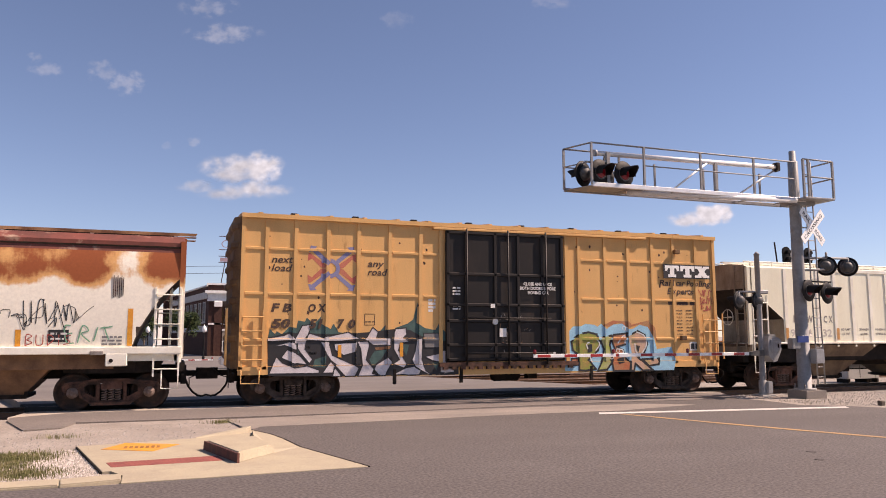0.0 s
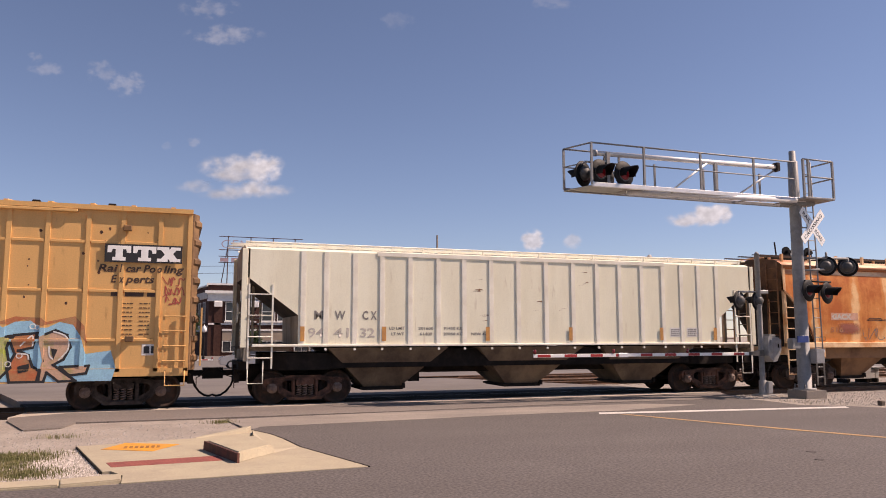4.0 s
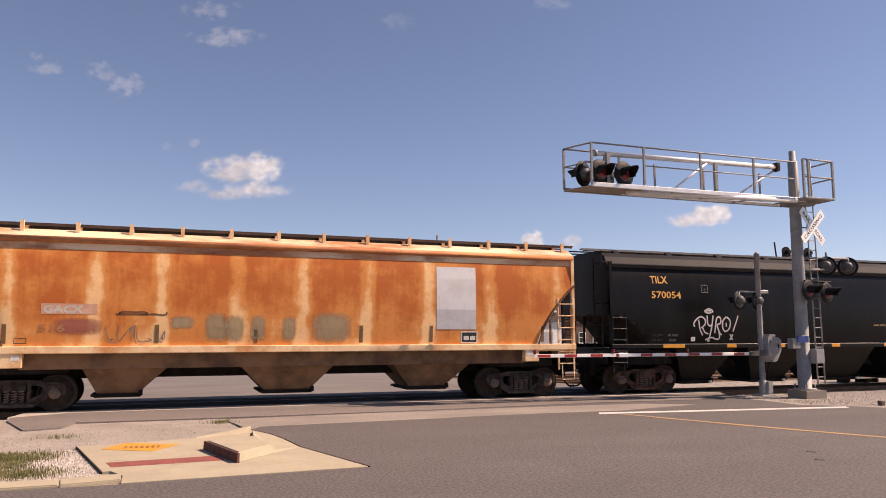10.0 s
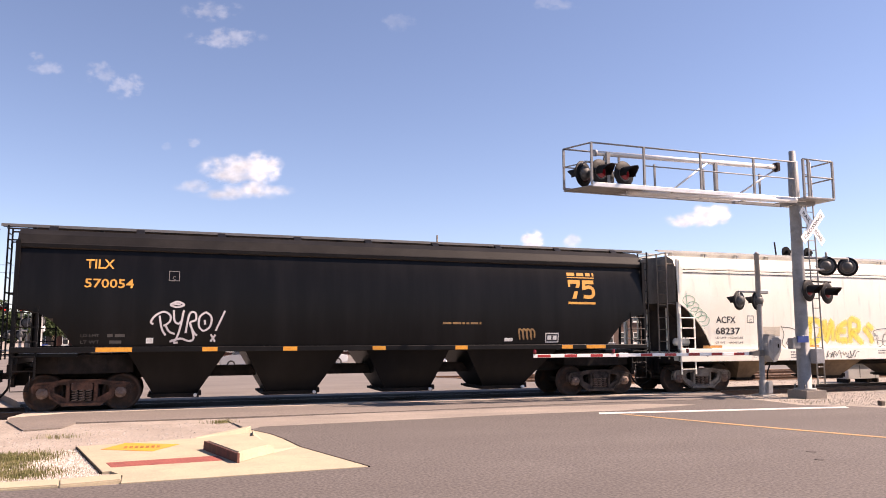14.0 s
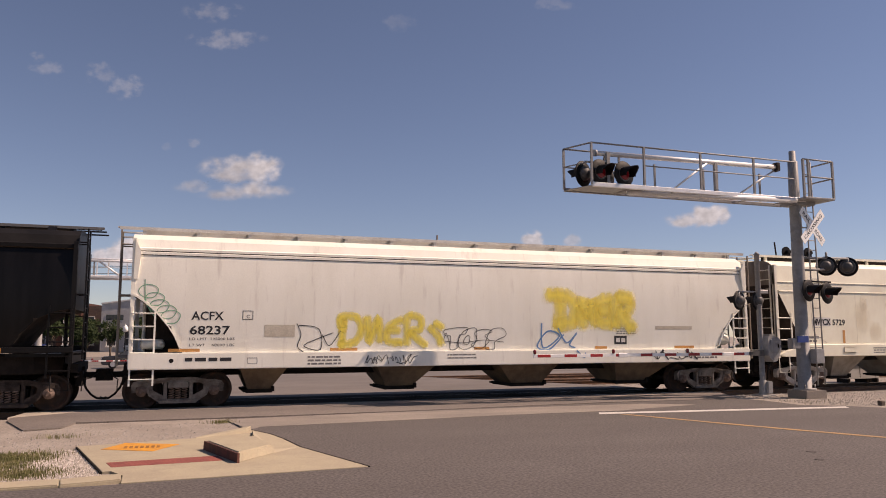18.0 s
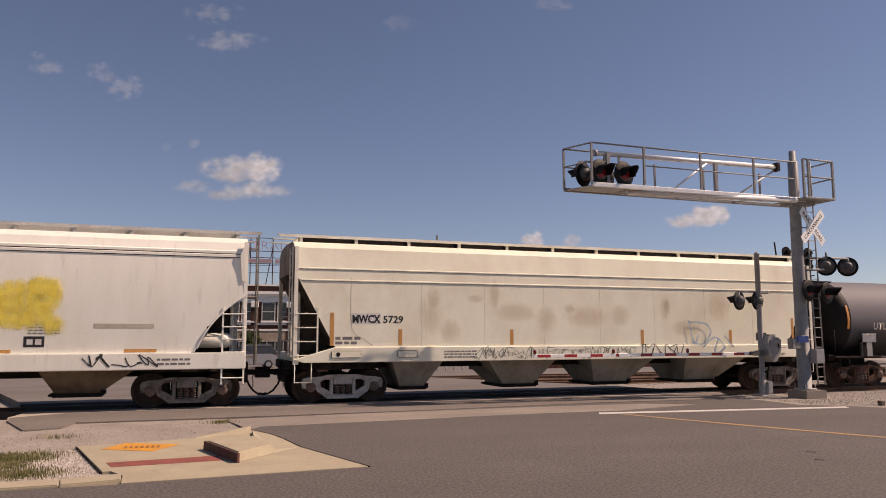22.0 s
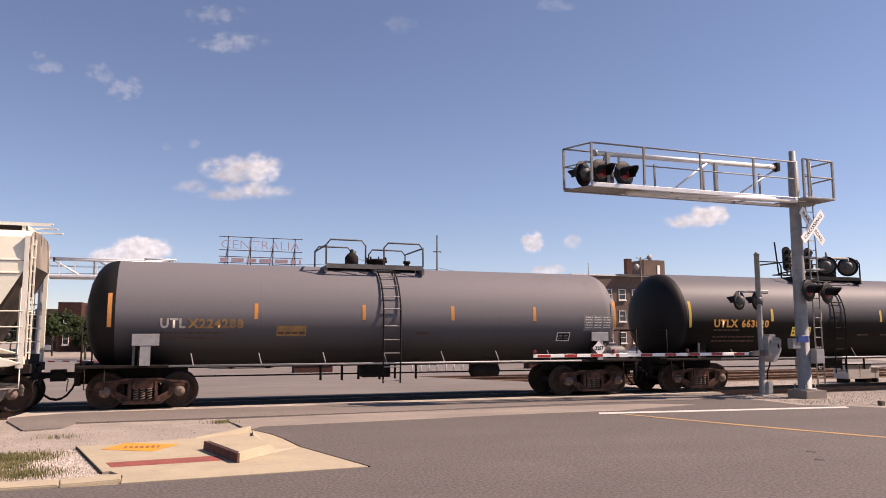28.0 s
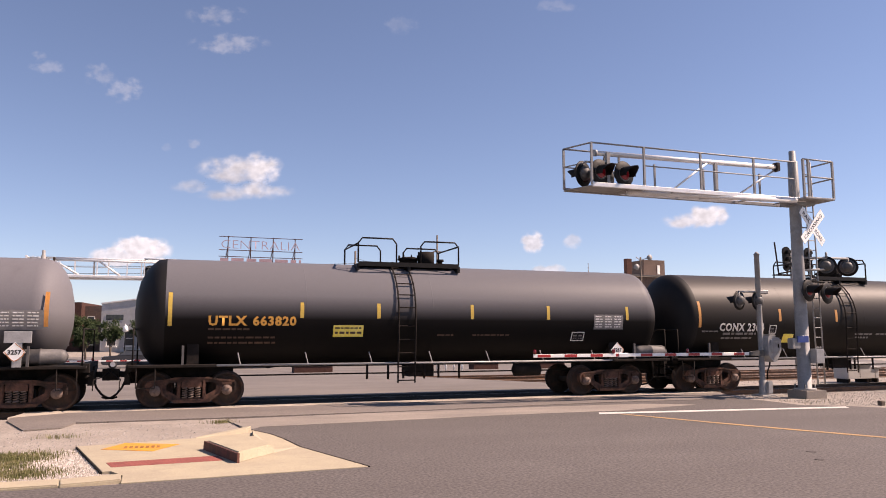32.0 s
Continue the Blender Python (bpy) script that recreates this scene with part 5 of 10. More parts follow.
    for x0, pts in ((81.95, [(0.0, 0.52), (0.04, 0.36), (0.16, 0.36), (0.22, 0.0), (0.40, 0.02), (0.36, 0.36), (0.50, 0.38), (0.50, 0.56)]),
                    (82.40, [(0.02, 0.12), (0.10, 0.50), (0.38, 0.56), (0.44, 0.10), (0.20, 0.0)]), (82.52, [(0.06, 0.16), (0.10, 0.36), (0.18, 0.36), (0.18, 0.14)]),
                    (82.86, [(0.0, 0.08), (0.12, 0.24), (0.02, 0.44), (0.22, 0.58), (0.44, 0.46), (0.28, 0.38), (0.42, 0.18), (0.24, 0.0)]),
                    (83.28, [(0.04, 0.0), (0.06, 0.50), (0.34, 0.58), (0.48, 0.34), (0.24, 0.22), (0.26, 0.0)])):
        stroke(blk, [(x0 - xc + 1.3 * x - 0.05 + 0.25 * (z - 0.3), 1.47 + z + 0.25 * abs(x - 0.2)) for x, z in pts], 0.018, S, closed=True)
    stroke(blk, [(81.9 - xc, 1.72), (82.5 - xc, 1.66), (83.1 - xc, 1.74), (83.8 - xc, 1.68)], 0.016, S)
    stroke(blk, [(81.75 - xc, 2.0), (81.9 - xc, 1.75), (81.98 - xc, 1.95), (82.1 - xc, 1.6)], 0.016, S)
    part("spray_tag", blk, BLACK_INK, car, "black outlined block letters")
    scribble(car, 88.9 - xc, 90.6 - xc, 1.12, 1.40, W, BLACK_INK, 0.028, 63, "jagged black scrawl", 0.34)
    scribble(car, 79.6 - xc, 81.1 - xc, 1.10, 1.34, W, BLACK_INK, 0.018, 64, "thin black scrawl", 0.24)
    blu = bmesh.new()
    for pts in ([(84.75, 2.25), (84.8, 1.5), (85.35, 1.85), (84.95, 2.0), (84.6, 1.55), (85.0, 1.45), (85.5, 1.9)], [(85.3, 2.1), (85.6, 1.65), (85.95, 1.95), (85.7, 1.6), (85.9, 1.5)]):
        stroke(blu, [(x - xc + 0.3, z) for x, z in pts], 0.045, S)
    stroke(blu, [(86.2 - xc, 1.42), (86.45 - xc, 1.2), (86.5 - xc, 1.35)], 0.035, W)
    part("spray_tag", blu, BLUE_INK, car, "blue sprayed scrawl")
    gr = bmesh.new()
    for cx, cz in ((73.95, 3.0), (74.1, 2.8), (74.22, 2.62), (74.4, 2.48), (74.5, 2.35)):
        stroke(gr, [(cx - xc + 0.24 * math.cos(a), cz + 0.17 * math.sin(a)) for a in (0.3, 1.3, 2.3, 3.3, 4.3, 5.3)], 0.02, S, closed=True)
    stroke(gr, [(73.85 - xc, 3.3), (73.9 - xc, 2.7), (74.15 - xc, 2.3)], 0.02, S)
    part("spray_tag", gr, GREEN_INK, car, "thin green looping scrawl")
    part("stencil_box", patch(87.58 - xc, 88.03 - xc, 1.60, 1.86, S), BLACK_INK, car)
    bars([(87.65 - xc, 87.78 - xc, 1.66, 0.13), (87.83 - xc, 87.97 - xc, 1.66, 0.13)], S, WHITE_INK, car, off=0.008)
    bars([(87.66 - xc, 88.36 - xc, 1.92 + 0.07 * k, 0.03) for k in range(5)], S, GREY_PANEL, car, seed=12)
    bars([(78.0 - xc, 78.9 - xc, 1.10 + 0.09 * k, 0.045) for k in range(3)] + [(82.0 - xc, 82.9 - xc, 1.22 + 0.09 * k, 0.035) for k in range(2)] + [(90.6 - xc, 91.4 - xc, 1.14 + 0.11 * k, 0.05) for k in range(2)], W, GREY_PANEL, car, seed=14)
    return car, xc


def stained_hopper():
    """Pale hopper with ochre stains, seams and straight slope ends."""
    xc, L, w, zs = 102.98, 17.95, 1.58, 1.52
    car = thing("covered_hopper", "pale cream covered hopper freight car with brown stains and panel seams", "freight car", group="cars of the train")
    prof = [(w, zs), (w, 2.6), (w, 3.36), (w + 0.018, 3.37), (w + 0.018, 3.40), (w, 3.41), (w - 0.012, 3.68), (w + 0.006, 3.69), (w + 0.006, 3.72), (w - 0.016, 3.73), (w - 0.09, 4.28), (w - 0.2, 4.38), (1.1, 4.48), (0.05, 4.52)]
    S = flat(-w)
    hopper_body(car, L, prof, low_straight(L, 3.62, 1.15, zs), STAINED, PALE_END)
    shear_plate(car, L, 1.15, zs, low_straight(L, 3.62, 1.15, zs))
    for sy in (-1, 1):
        a, b = sorted((sy * (w - 0.12), sy * (w + 0.05)))
        part("side_sill", bevelled(prism(bmesh.new(), [(-L / 2 + 0.3, 1.14), (L / 2 - 0.3, 1.14), (L / 2, 1.22), (L / 2 - 1.15, 1.56), (-L / 2 + 1.15, 1.56), (-L / 2, 1.22)], "y", a, b), 0.015, 1), STAINED, car)
    end_cage(car, L, w, 1.1, 4.3, CREAM_TRIM)
    for s in (-1, 1):
        x = s * (L / 2 - 0.05)
        a, b = sorted((x, x - s * 0.6))
        for y in (-w, w):
            ladder(car, a, b, y, 1.15, 2.65, CREAM_TRIM, 4)
        part("side_grab", bx(x - 0.05, x + 0.05, -w - 0.03, -w + 0.05, 1.1, 4.3), CREAM_TRIM, car)
        end_ladder(car, s * (L / 2 + 0.03), -1.4, -0.9, 1.3, 4.3, CREAM_TRIM, 9)
        stirrup(car, min(x, x - s * 0.45), max(x, x - s * 0.45), -w, 0.62, 1.2, CREAM_TRIM)
        coupler(car, s * L / 2, s)
    running_board(car, L, 4.70, -0.95, 0.95, CREAM_TRIM, CREAM_TRIM, 12, 0.4, 0.20)
    for x in (-5.35, -3.4, -1.45, 0.5, 2.5, 4.45, 6.4):
        part("weld_seam", bx(x - 0.003, x + 0.003, -w - 0.0015, -w, 1.58, 3.35), SEAM, car)
    for a, b, c, d in ((96.85, 98.45, 97.25, 98.0), (99.8, 102.15, 100.55, 101.6), (103.3, 105.75, 103.75, 104.95), (106.9, 109.45, 107.2, 108.45)):
        pocket(car, a - xc, b - xc, c - xc, d - xc, 0.40, 1.2, HOPPER_PALE, 1.25, 0.66)
    centre_sill(car, L, 0.94, 1.16)
    for x in (95.48, 110.8):
        truck(car, x - xc, TRUCK_PALE if x < 100 else TRUCK_GREY)
    for x, z1 in ((95.05, 2.5), (97.0, 2.05), (100.45, 2.05), (105.0, 2.05), (108.44, 2.05), (111.08, 2.45)):
        part("reflector", patch(x - xc - 0.055, x - xc + 0.055, 1.60, z1, S), AMBER_PALE, car, "faded amber reflector strip")
    part("name_panel", patch(95.6 - xc, 96.42 - xc, 2.20, 2.49, S), WHITE_INK, car)
    lettering("MWCX", 95.62 - xc, 2.23, 0.30, flat(-w - 0.003), BLACK_INK, car, bold=0.012, width=0.80)
    lettering("5729", 96.50 - xc, 2.23, 0.28, S, BLACK_INK, car, bold=0.006, width=0.58)
    bars([(95.15 - xc, 95.85 - xc, 1.76, 0.08), (95.15 - xc, 95.75 - xc, 1.64, 0.07)], S, GREY_PANEL, car, seed=21)
    for pts in ([(95.58, 3.48), (95.60, 2.10), (95.98, 1.75), (96.2, 1.60)],):
        bm = bmesh.new()
        stroke(bm, [(q - xc, z) for q, z in pts], 0.014, S, 0.003)
        part("weld_seam", bm, SEAM, car)
    W = flat(-w - 0.05)
    for x, n in ((95.45, 0.42), (97.2, 0.30), (110.55, 0.15)):
        part("access_plate", bevelled(bx(x - xc - n, x - xc + n, -w - 0.075, -w - 0.04, 1.26, 1.46), 0.02, 2), STAINED, car)
    part("cover_hole", rod(bmesh.new(), (95.22 - xc, -w - 0.08, 1.36), (95.22 - xc, -w - 0.06, 1.36), 0.06, 12), UNDER, car)
    scribble(car, 99.2 - xc, 105.0 - xc, 1.20, 1.52, W, BLACK_INK, 0.013, 65, "row of thin black scrawls", 0.30)
    scribble(car, 99.6 - xc, 104.6 - xc, 1.22, 1.46, W, GREY_INK, 0.012, 75, "", 0.24)
    scribble(car, 104.9 - xc, 106.4 - xc, 1.24, 1.60, W, BLACK_INK, 0.022, 66, "jagged black scrawl", 0.3)
    bars([(98.3 - xc, 99.3 - xc, 1.24 + 0.08 * k, 0.04) for k in range(3)], W, GREY_PANEL, car, seed=8)
    for k, pts in enumerate(([(106.75, 2.35), (106.95, 1.6), (107.1, 1.9)], [(106.8, 2.3), (107.4, 2.25), (107.6, 1.95), (107.3, 1.6), (106.9, 1.62)], [(107.3, 1.5), (107.75, 1.8), (108.15, 1.5), (107.8, 1.25)], [(107.9, 1.75), (107.75, 1.3), (108.2, 1.2)], [(108.15, 1.85), (108.5, 1.5)])):
        part("spray_line", soft_stroke([(q - xc, z) for q, z in pts], 0.10, flat(-w - 0.05), 0.003 + 0.001 * k), BLUE_SOFT, car, "hazy blue sprayed scrawl")
    for x, z, ww, hh in ((97.9, 2.5, 0.9, 1.5), (98.0, 3.0, 0.5, 0.8), (99.3, 2.95, 0.7, 0.3), (100.6, 2.55, 1.9, 0.7), (101.6, 2.35, 0.9, 1.0), (103.0, 2.45, 2.0, 0.9), (102.4, 2.7, 0.5, 0.4), (104.2, 2.5, 0.9, 0.9), (105.9, 2.75, 0.5, 1.0), (105.95, 2.85, 0.28, 0.6), (98.5, 2.0, 0.8, 0.9), (106.7, 2.1, 1.4, 0.7), (99.9, 3.1, 0.4, 1.0), (108.0, 2.9, 1.2, 1.4)):
        part("stain", soft_patch(x - xc - ww / 2, x - xc + ww / 2, z - hh / 2, z + hh / 2, S, 0.003, 2.0), STAIN_SOFT, car, "brown rust stain")
    lettering("CAUTION", 102.45 - xc, 1.40, 0.075, W, GREY_INK, car, width=0.46)
    part("stencil_box", patch(109.5 - xc, 109.92 - xc, 1.70, 1.96, S), BLACK_INK, car)
    bars([(109.56 - xc, 109.68 - xc, 1.76, 0.13), (109.74 - xc, 109.86 - xc, 1.76, 0.13)], S, WHITE_INK, car, off=0.008)
    return car, xc


def leading_hopper():
    """The car ahead: white, rusted along the top, with pen scrawls."""
    L, w, zs = 16.9, 1.60, 1.56
    xc = 0.22 - L / 2
    car = thing("covered_hopper", "white covered hopper freight car rusted red along its top", "freight car", group="cars of the train")
    prof = [(w - 0.06, zs), (w - 0.01, 2.1), (w, 2.8), (w - 0.01, 3.5), (w - 0.05, 4.0), (w - 0.09, 4.12), (w - 0.04, 4.16), (w - 0.04, 4.26), (w - 0.13, 4.32), (1.2, 4.46), (0.6, 4.54), (0.05, 4.56)]

    def S(z):
        return -np.interp(z, [1.5, 2.1, 2.8, 3.5, 4.0, 4.12], [w - 0.06, w - 0.01, w, w - 0.01, w - 0.05, w - 0.09])
    hopper_body(car, L, prof, low_curved(L, 3.40, 1.18, zs, 1.15, 0.72), RUST_WHITE, RUST_END, DARK_ROOF)
    for sy in (-1, 1):
        a, b = sorted((sy * (w - 0.10), sy * (w + 0.05)))
        part("side_sill", bevelled(bx(-L / 2, L / 2, a, b, 1.42, 1.60), 0.015, 1), CREAM_TRIM, car)
    end_cage(car, L, w, 1.2, 4.3, RUST_WHITE)
    for s in (-1, 1):
        x = s * (L / 2 - 0.06)
        part("end_platform", bx(min(x, x - s * 1.5), max(x, x - s * 1.5), -w + 0.1, w - 0.1, 1.24, 1.42), CREAM_TRIM, car)
        a, b = sorted((x, x - s * 0.6))
        for y in (-w, w):
            ladder(car, a, b, y, 0.85, 3.1, CREAM_TRIM, 6)
        end_ladder(car, s * (L / 2 + 0.02), -1.35, -0.85, 1.3, 4.4, RUST_WHITE, 8)
        stirrup(car, min(x, x - s * 0.4), max(x, x - s * 0.4), -w, 0.55, 1.0, CREAM_TRIM)
        coupler(car, s * L / 2, s)
    running_board(car, L, 4.62, -0.75, 0.75, RUST_TOP, CREAM_TRIM, 9, 0.30, 0.12)
    for c in (-4.2, 0.0, 4.2):
        pocket(car, c - 1.6, c + 1.6, c - 0.6, c + 0.6, 0.42, 1.5, HOPPER_RUST, 1.35, 0.7)
    part("saddle", bx(-L / 2 + 1.6, L / 2 - 1.6, -1.3, 1.3, 1.05, 1.42), HOPPER_RUST, car)
    centre_sill(car, L)
    for x in (-1.41, 2 * xc + 1.41):
        truck(car, x - xc, TRUCK_BROWN)
    for x, z1 in ((-3.5, 2.02), (-1.02, 2.55)):
        part("reflector", patch(x - xc - 0.06, x - xc + 0.06, 1.62, z1, S), AMBER, car, "amber reflector strip")
    scribble(car, -3.42 - xc, -2.2 - xc, 2.10, 2.72, S, BLACK_INK, 0.020, 67, "black pen scrawl", 0.3)
    scribble(car, -3.3 - xc, -2.1 - xc, 2.25, 2.6, S, BLACK_INK, 0.014, 68, "", 0.4)
    scribble(car, -4.2 - xc, -3.45 - xc, 2.0, 2.5, S, BLACK_INK, 0.016, 74, "", 0.3)
    for pts in ([(-2.36, 2.12), (-2.5, 2.10), (-2.44, 1.72), (-2.28, 1.70)], [(-2.46, 1.92), (-2.32, 1.94)], [(-2.2, 1.70), (-2.1, 2.12), (-1.96, 2.0), (-2.12, 1.92), (-1.92, 1.72)], [(-1.84, 1.74), (-1.76, 2.08)], [(-1.62, 2.1), (-1.5, 1.78)], [(-1.7, 2.06), (-1.42, 2.1)]):
        bm = bmesh.new()
        stroke(bm, [(x - xc, z) for x, z in pts], 0.03, S)
        part("spray_line", bm, GREEN_INK, car, "green pen letters")
    for k, pts in enumerate(([(0.0, 0.0), (0.02, 0.26), (0.12, 0.22), (0.03, 0.14), (0.13, 0.07), (0.0, 0.0)], [(0.2, 0.26), (0.21, 0.02), (0.32, 0.03), (0.33, 0.26)], [(0.42, 0.0), (0.42, 0.26), (0.54, 0.16), (0.42, 0.0)], [(0.63, 0.0), (0.63, 0.26)], [(0.86, 0.24), (0.73, 0.2), (0.85, 0.08), (0.72, 0.02)])):
        bm = bmesh.new()
        stroke(bm, [(-3.34 + x * 1.15 - xc, 1.64 + z) for x, z in pts], 0.022, S)
        part("spray_line", bm, RED_INK, car, "dull red pen letters")
    part("stencil_box", patch(-2.85 - xc, -2.40 - xc, 1.72, 2.02, S), BLACK_INK, car)
    bars([(-2.80 - xc, -2.66 - xc, 1.90, 0.05), (-2.58 - xc, -2.44 - xc, 1.90, 0.05), (-2.80 - xc, -2.5 - xc, 1.78, 0.04)], S, WHITE_INK, car, off=0.008)
    bars([(-1.66 - xc, -1.2 - xc, 1.64 + 0.09 * k, 0.045) for k in range(3)], S, GREY_PANEL, car, seed=17)
    part("sill_stop", bevelled(bx(-1.9 - xc, -1.6 - xc, -w - 0.10, -w, 1.40, 1.50), 0.01, 1), TRUCK_GREY, car)
    part("jacking_pad", bevelled(bx(-1.55 - xc, -1.05 - xc, -w - 0.06, -w + 0.2, 1.12, 1.44), 0.02, 1), CREAM_TRIM, car)
    part("pad_hole", rod(bmesh.new(), (-1.42 - xc, -w - 0.07, 1.26), (-1.42 - xc, -w - 0.055, 1.26), 0.05, 12), UNDER, car)
    bm = bmesh.new()
    for k in range(6):
        box(bm, -1.45 - xc + k * 0.045, -1.432 - xc + k * 0.045, -w - 0.012, -w, 2.82 + 0.03 * (k % 3), 3.38 - 0.05 * (k % 2))
    part("grille", bm, TRUCK_BROWN, car)
    return car, xc


# ---- box car ----

def spray(car, mat, name, pts, off, edge=0.0, label="", w=1.50):
    """A sprayed shape on the boxcar: it lies on the wall above the sill and on the sill's face below."""
    def cut(pts, z, keep):
        out = []
        for p, q in zip(pts, pts[1:] + pts[:1]):
            if (p[1] - z) * keep >= 0:
                out.append(p)
            if (p[1] - z) * (q[1] - z) < 0:
                t = (z - p[1]) / (q[1] - p[1])
                out.append((p[0] + (q[0] - p[0]) * t, z))
        return out
    def swap(pts):
        return [(q, p) for p, q in pts]
    # the same paint on the faces of posts and rail that it crosses
    for x in (2.31, 3.09, 3.98, 4.84, 5.75, 6.67, 11.85, 12.78, 13.63, 14.54, 15.35):
        x -= 9.325
        piece = swap(cut(cut(swap(cut(pts, 1.065, 1)), x - 0.054, 1), x + 0.054, -1))
        if len(piece) > 2:
            part(name, decal(bmesh.new(), piece, flat(-w - 0.036), off * 0.6), mat, car, label)
        for side in (x - 0.0555, x + 0.0555):
            hits = sorted(p[1] + (q[1] - p[1]) * (side - p[0]) / (q[0] - p[0]) for p, q in zip(pts, pts[1:] + pts[:1]) if (p[0] - side) * (q[0] - side) < 0)
            out = side + math.copysign(off * 0.15, side - x)
            for a, b in zip(hits[::2], hits[1::2]):
                a = max(a, 1.065)
                if b - a > 0.01:
                    bm = bmesh.new()
                    bm.faces.new([bm.verts.new(p) for p in ((out, -w - 0.001, a), (out, -w - 0.036, a), (out, -w - 0.036, b), (out, -w - 0.001, b))])
                    part(name, bm, mat, car)
    piece = cut(cut(pts, 1.738, 1), 1.796, -1)
    if len(piece) > 2 and min(p[0] for p in pts) > -7.0:
        part(name, decal(bmesh.new(), piece, flat(-w - 0.03), off * 0.6), mat, car, label)
    foot = 0.86 if sum(p[0] for p in pts) / len(pts) < -5.2 else 0.765
    for piece, y in ((cut(pts, 1.065, 1), -w), (cut(cut(pts, 1.055, -1), foot, 1), -w - 0.036)):
        if len(piece) < 3:
            continue
        ob = part(name, decal(bmesh.new(), piece, flat(y), off), mat, car, label)
        if edge:
            bm = bmesh.new()
            n = len(piece)
            for k in range(n):
                (ax, az), (bx_, bz) = piece[k], piece[(k + 1) % n]
                if abs(az - bz) < 0.002 and abs(az - 1.06) < 0.01:
                    continue
                d = Vector((bx_ - ax, bz - az))
                if d.length < 0.01:
                    continue
                d = d.normalized() * edge * 0.5
                decal(bm, [(ax - d.x - d.y, az - d.y + d.x), (ax - d.x + d.y, az - d.y - d.x), (bx_ + d.x + d.y, bz + d.y - d.x), (bx_ + d.x - d.y, bz + d.y + d.x)], flat(y), off + 0.003 + 0.00003 * k)
            part("sprayed_outline", bm, BLACK_INK, ob)




def box_car():
    x0, x1, w = 1.63, 17.02, 1.50
    xc, L = (x0 + x1) / 2, x1 - x0
    zs, ze = 0.92, 5.09
    car = thing("box_car", "yellow high boxcar with black sliding door and sprayed lettering", "freight car", group="cars of the train")
    S = flat(-w)
    part("body", bx(-L / 2 + 0.05, L / 2 - 0.05, -w, w, zs, ze), YELLOW, car)
    bm = loft(bmesh.new(), [[(x, -w - 0.10, ze - 0.06), (x, -w - 0.10, ze + 0.06), (x, -0.7, ze + 0.15), (x, 0, ze + 0.17), (x, 0.7, ze + 0.15), (x, w + 0.10, ze + 0.06), (x, w + 0.10, ze - 0.06)] for x in (-L / 2, L / 2)])
    part("roof", bm, YELLOW, car)
    bm = bmesh.new()
    for k in range(16):
        x = -L / 2 + 0.5 + (L - 1.0) * k / 15
        loft(bm, [[(x - 0.05, y, z), (x + 0.05, y, z), (x + 0.05, y, z + 0.05), (x - 0.05, y, z + 0.05)] for y, z in ((-w - 0.06, ze + 0.05), (-0.7, ze + 0.15), (0.7, ze + 0.15), (w + 0.06, ze + 0.05))])
    part("roof_rib", bm, YELLOW, car)
    door0, door1 = 7.42, 11.28
    posts = [x0 + 0.06, 2.31, 3.09, 3.98, 4.84, 5.75, 6.67, 7.28, 11.40, 11.85, 12.78, 13.63, 14.54, 15.35, 16.24, x1 - 0.06]
    for x in posts:
        for sy in (-1, 1):
            a, b = sorted((sy * w, sy * (w + 0.05)))
            bm = loft(bmesh.new(), [[(x - xc - 0.056, sy * w, z), (x - xc - 0.054, sy * (w + 0.036), z), (x - xc + 0.054, sy * (w + 0.036), z), (x - xc + 0.056, sy * w, z)] for z in (0.98, ze - 0.05)])
            part("side_post", bm, YELLOW, car)
    for z in (1.77, 3.0, 4.22):
        for a, b in zip(posts, posts[1:]):
            if a < door0 < b or b - a < 0.5 or a > 16.2:
                continue
            bm = loft(bmesh.new(), [[(x, -w, z - 0.034), (x, -w - 0.03, z - 0.032), (x, -w - 0.03, z + 0.026), (x, -w, z + 0.036)] for x in (a - xc + 0.07, b - xc - 0.07)])
            part("side_rail", bm, YELLOW, car)
    for sy in (-1, 1):
        a, b = sorted((sy * (w - 0.05), sy * (w + 0.036)))
        part("side_sill", prism(bmesh.new(), [(-L / 2, 1.06), (-L / 2, 0.84), (-5.6, 0.84), (-5.0, 0.74), (5.0, 0.74), (5.6, 0.86), (L / 2, 0.86), (L / 2, 1.06)], "y", a, b), YELLOW, car)
    # sliding plug door with ribs, lock rods and rollers
    d0, d1 = door0 - xc, door1 - xc
    y = -w - 0.07
    door = part("door", bevelled(bx(d0, d1, y, -w + 0.02, 1.12, 4.94), 0.015, 1), DOOR_BLACK, car, "black plug door")
    for z in (1.14, 1.55, 2.25, 2.72, 3.62, 4.84):
        part("door_rib", bevelled(bx(d0, d1, y - 0.05, y, z, z + 0.09), 0.015, 1), DOOR_BLACK, door)
    for x in (d0 + 0.05, d0 + 0.62, d0 + 1.55, d0 + 2.3, d0 + 3.1, d1 - 0.08):
        part("door_rib", bevelled(bx(x - 0.045, x + 0.045, y - 0.05, y, 1.14, 4.93), 0.012, 1), DOOR_BLACK, door)
    for x in (d0 + 0.62, d0 + 1.95, d1 - 0.65):
        part("lock_rod", rods([((x, y - 0.09, 1.02), (x, y - 0.09, 5.0))], 0.028, 8), DOOR_BLACK, door)
    for z in (1.35, 2.38):
        part("handle_bar", rods([((d0 + 0.5, y - 0.09, z), (d1 - 0.5, y - 0.09, z))], 0.022, 8), DOOR_BLACK, door)
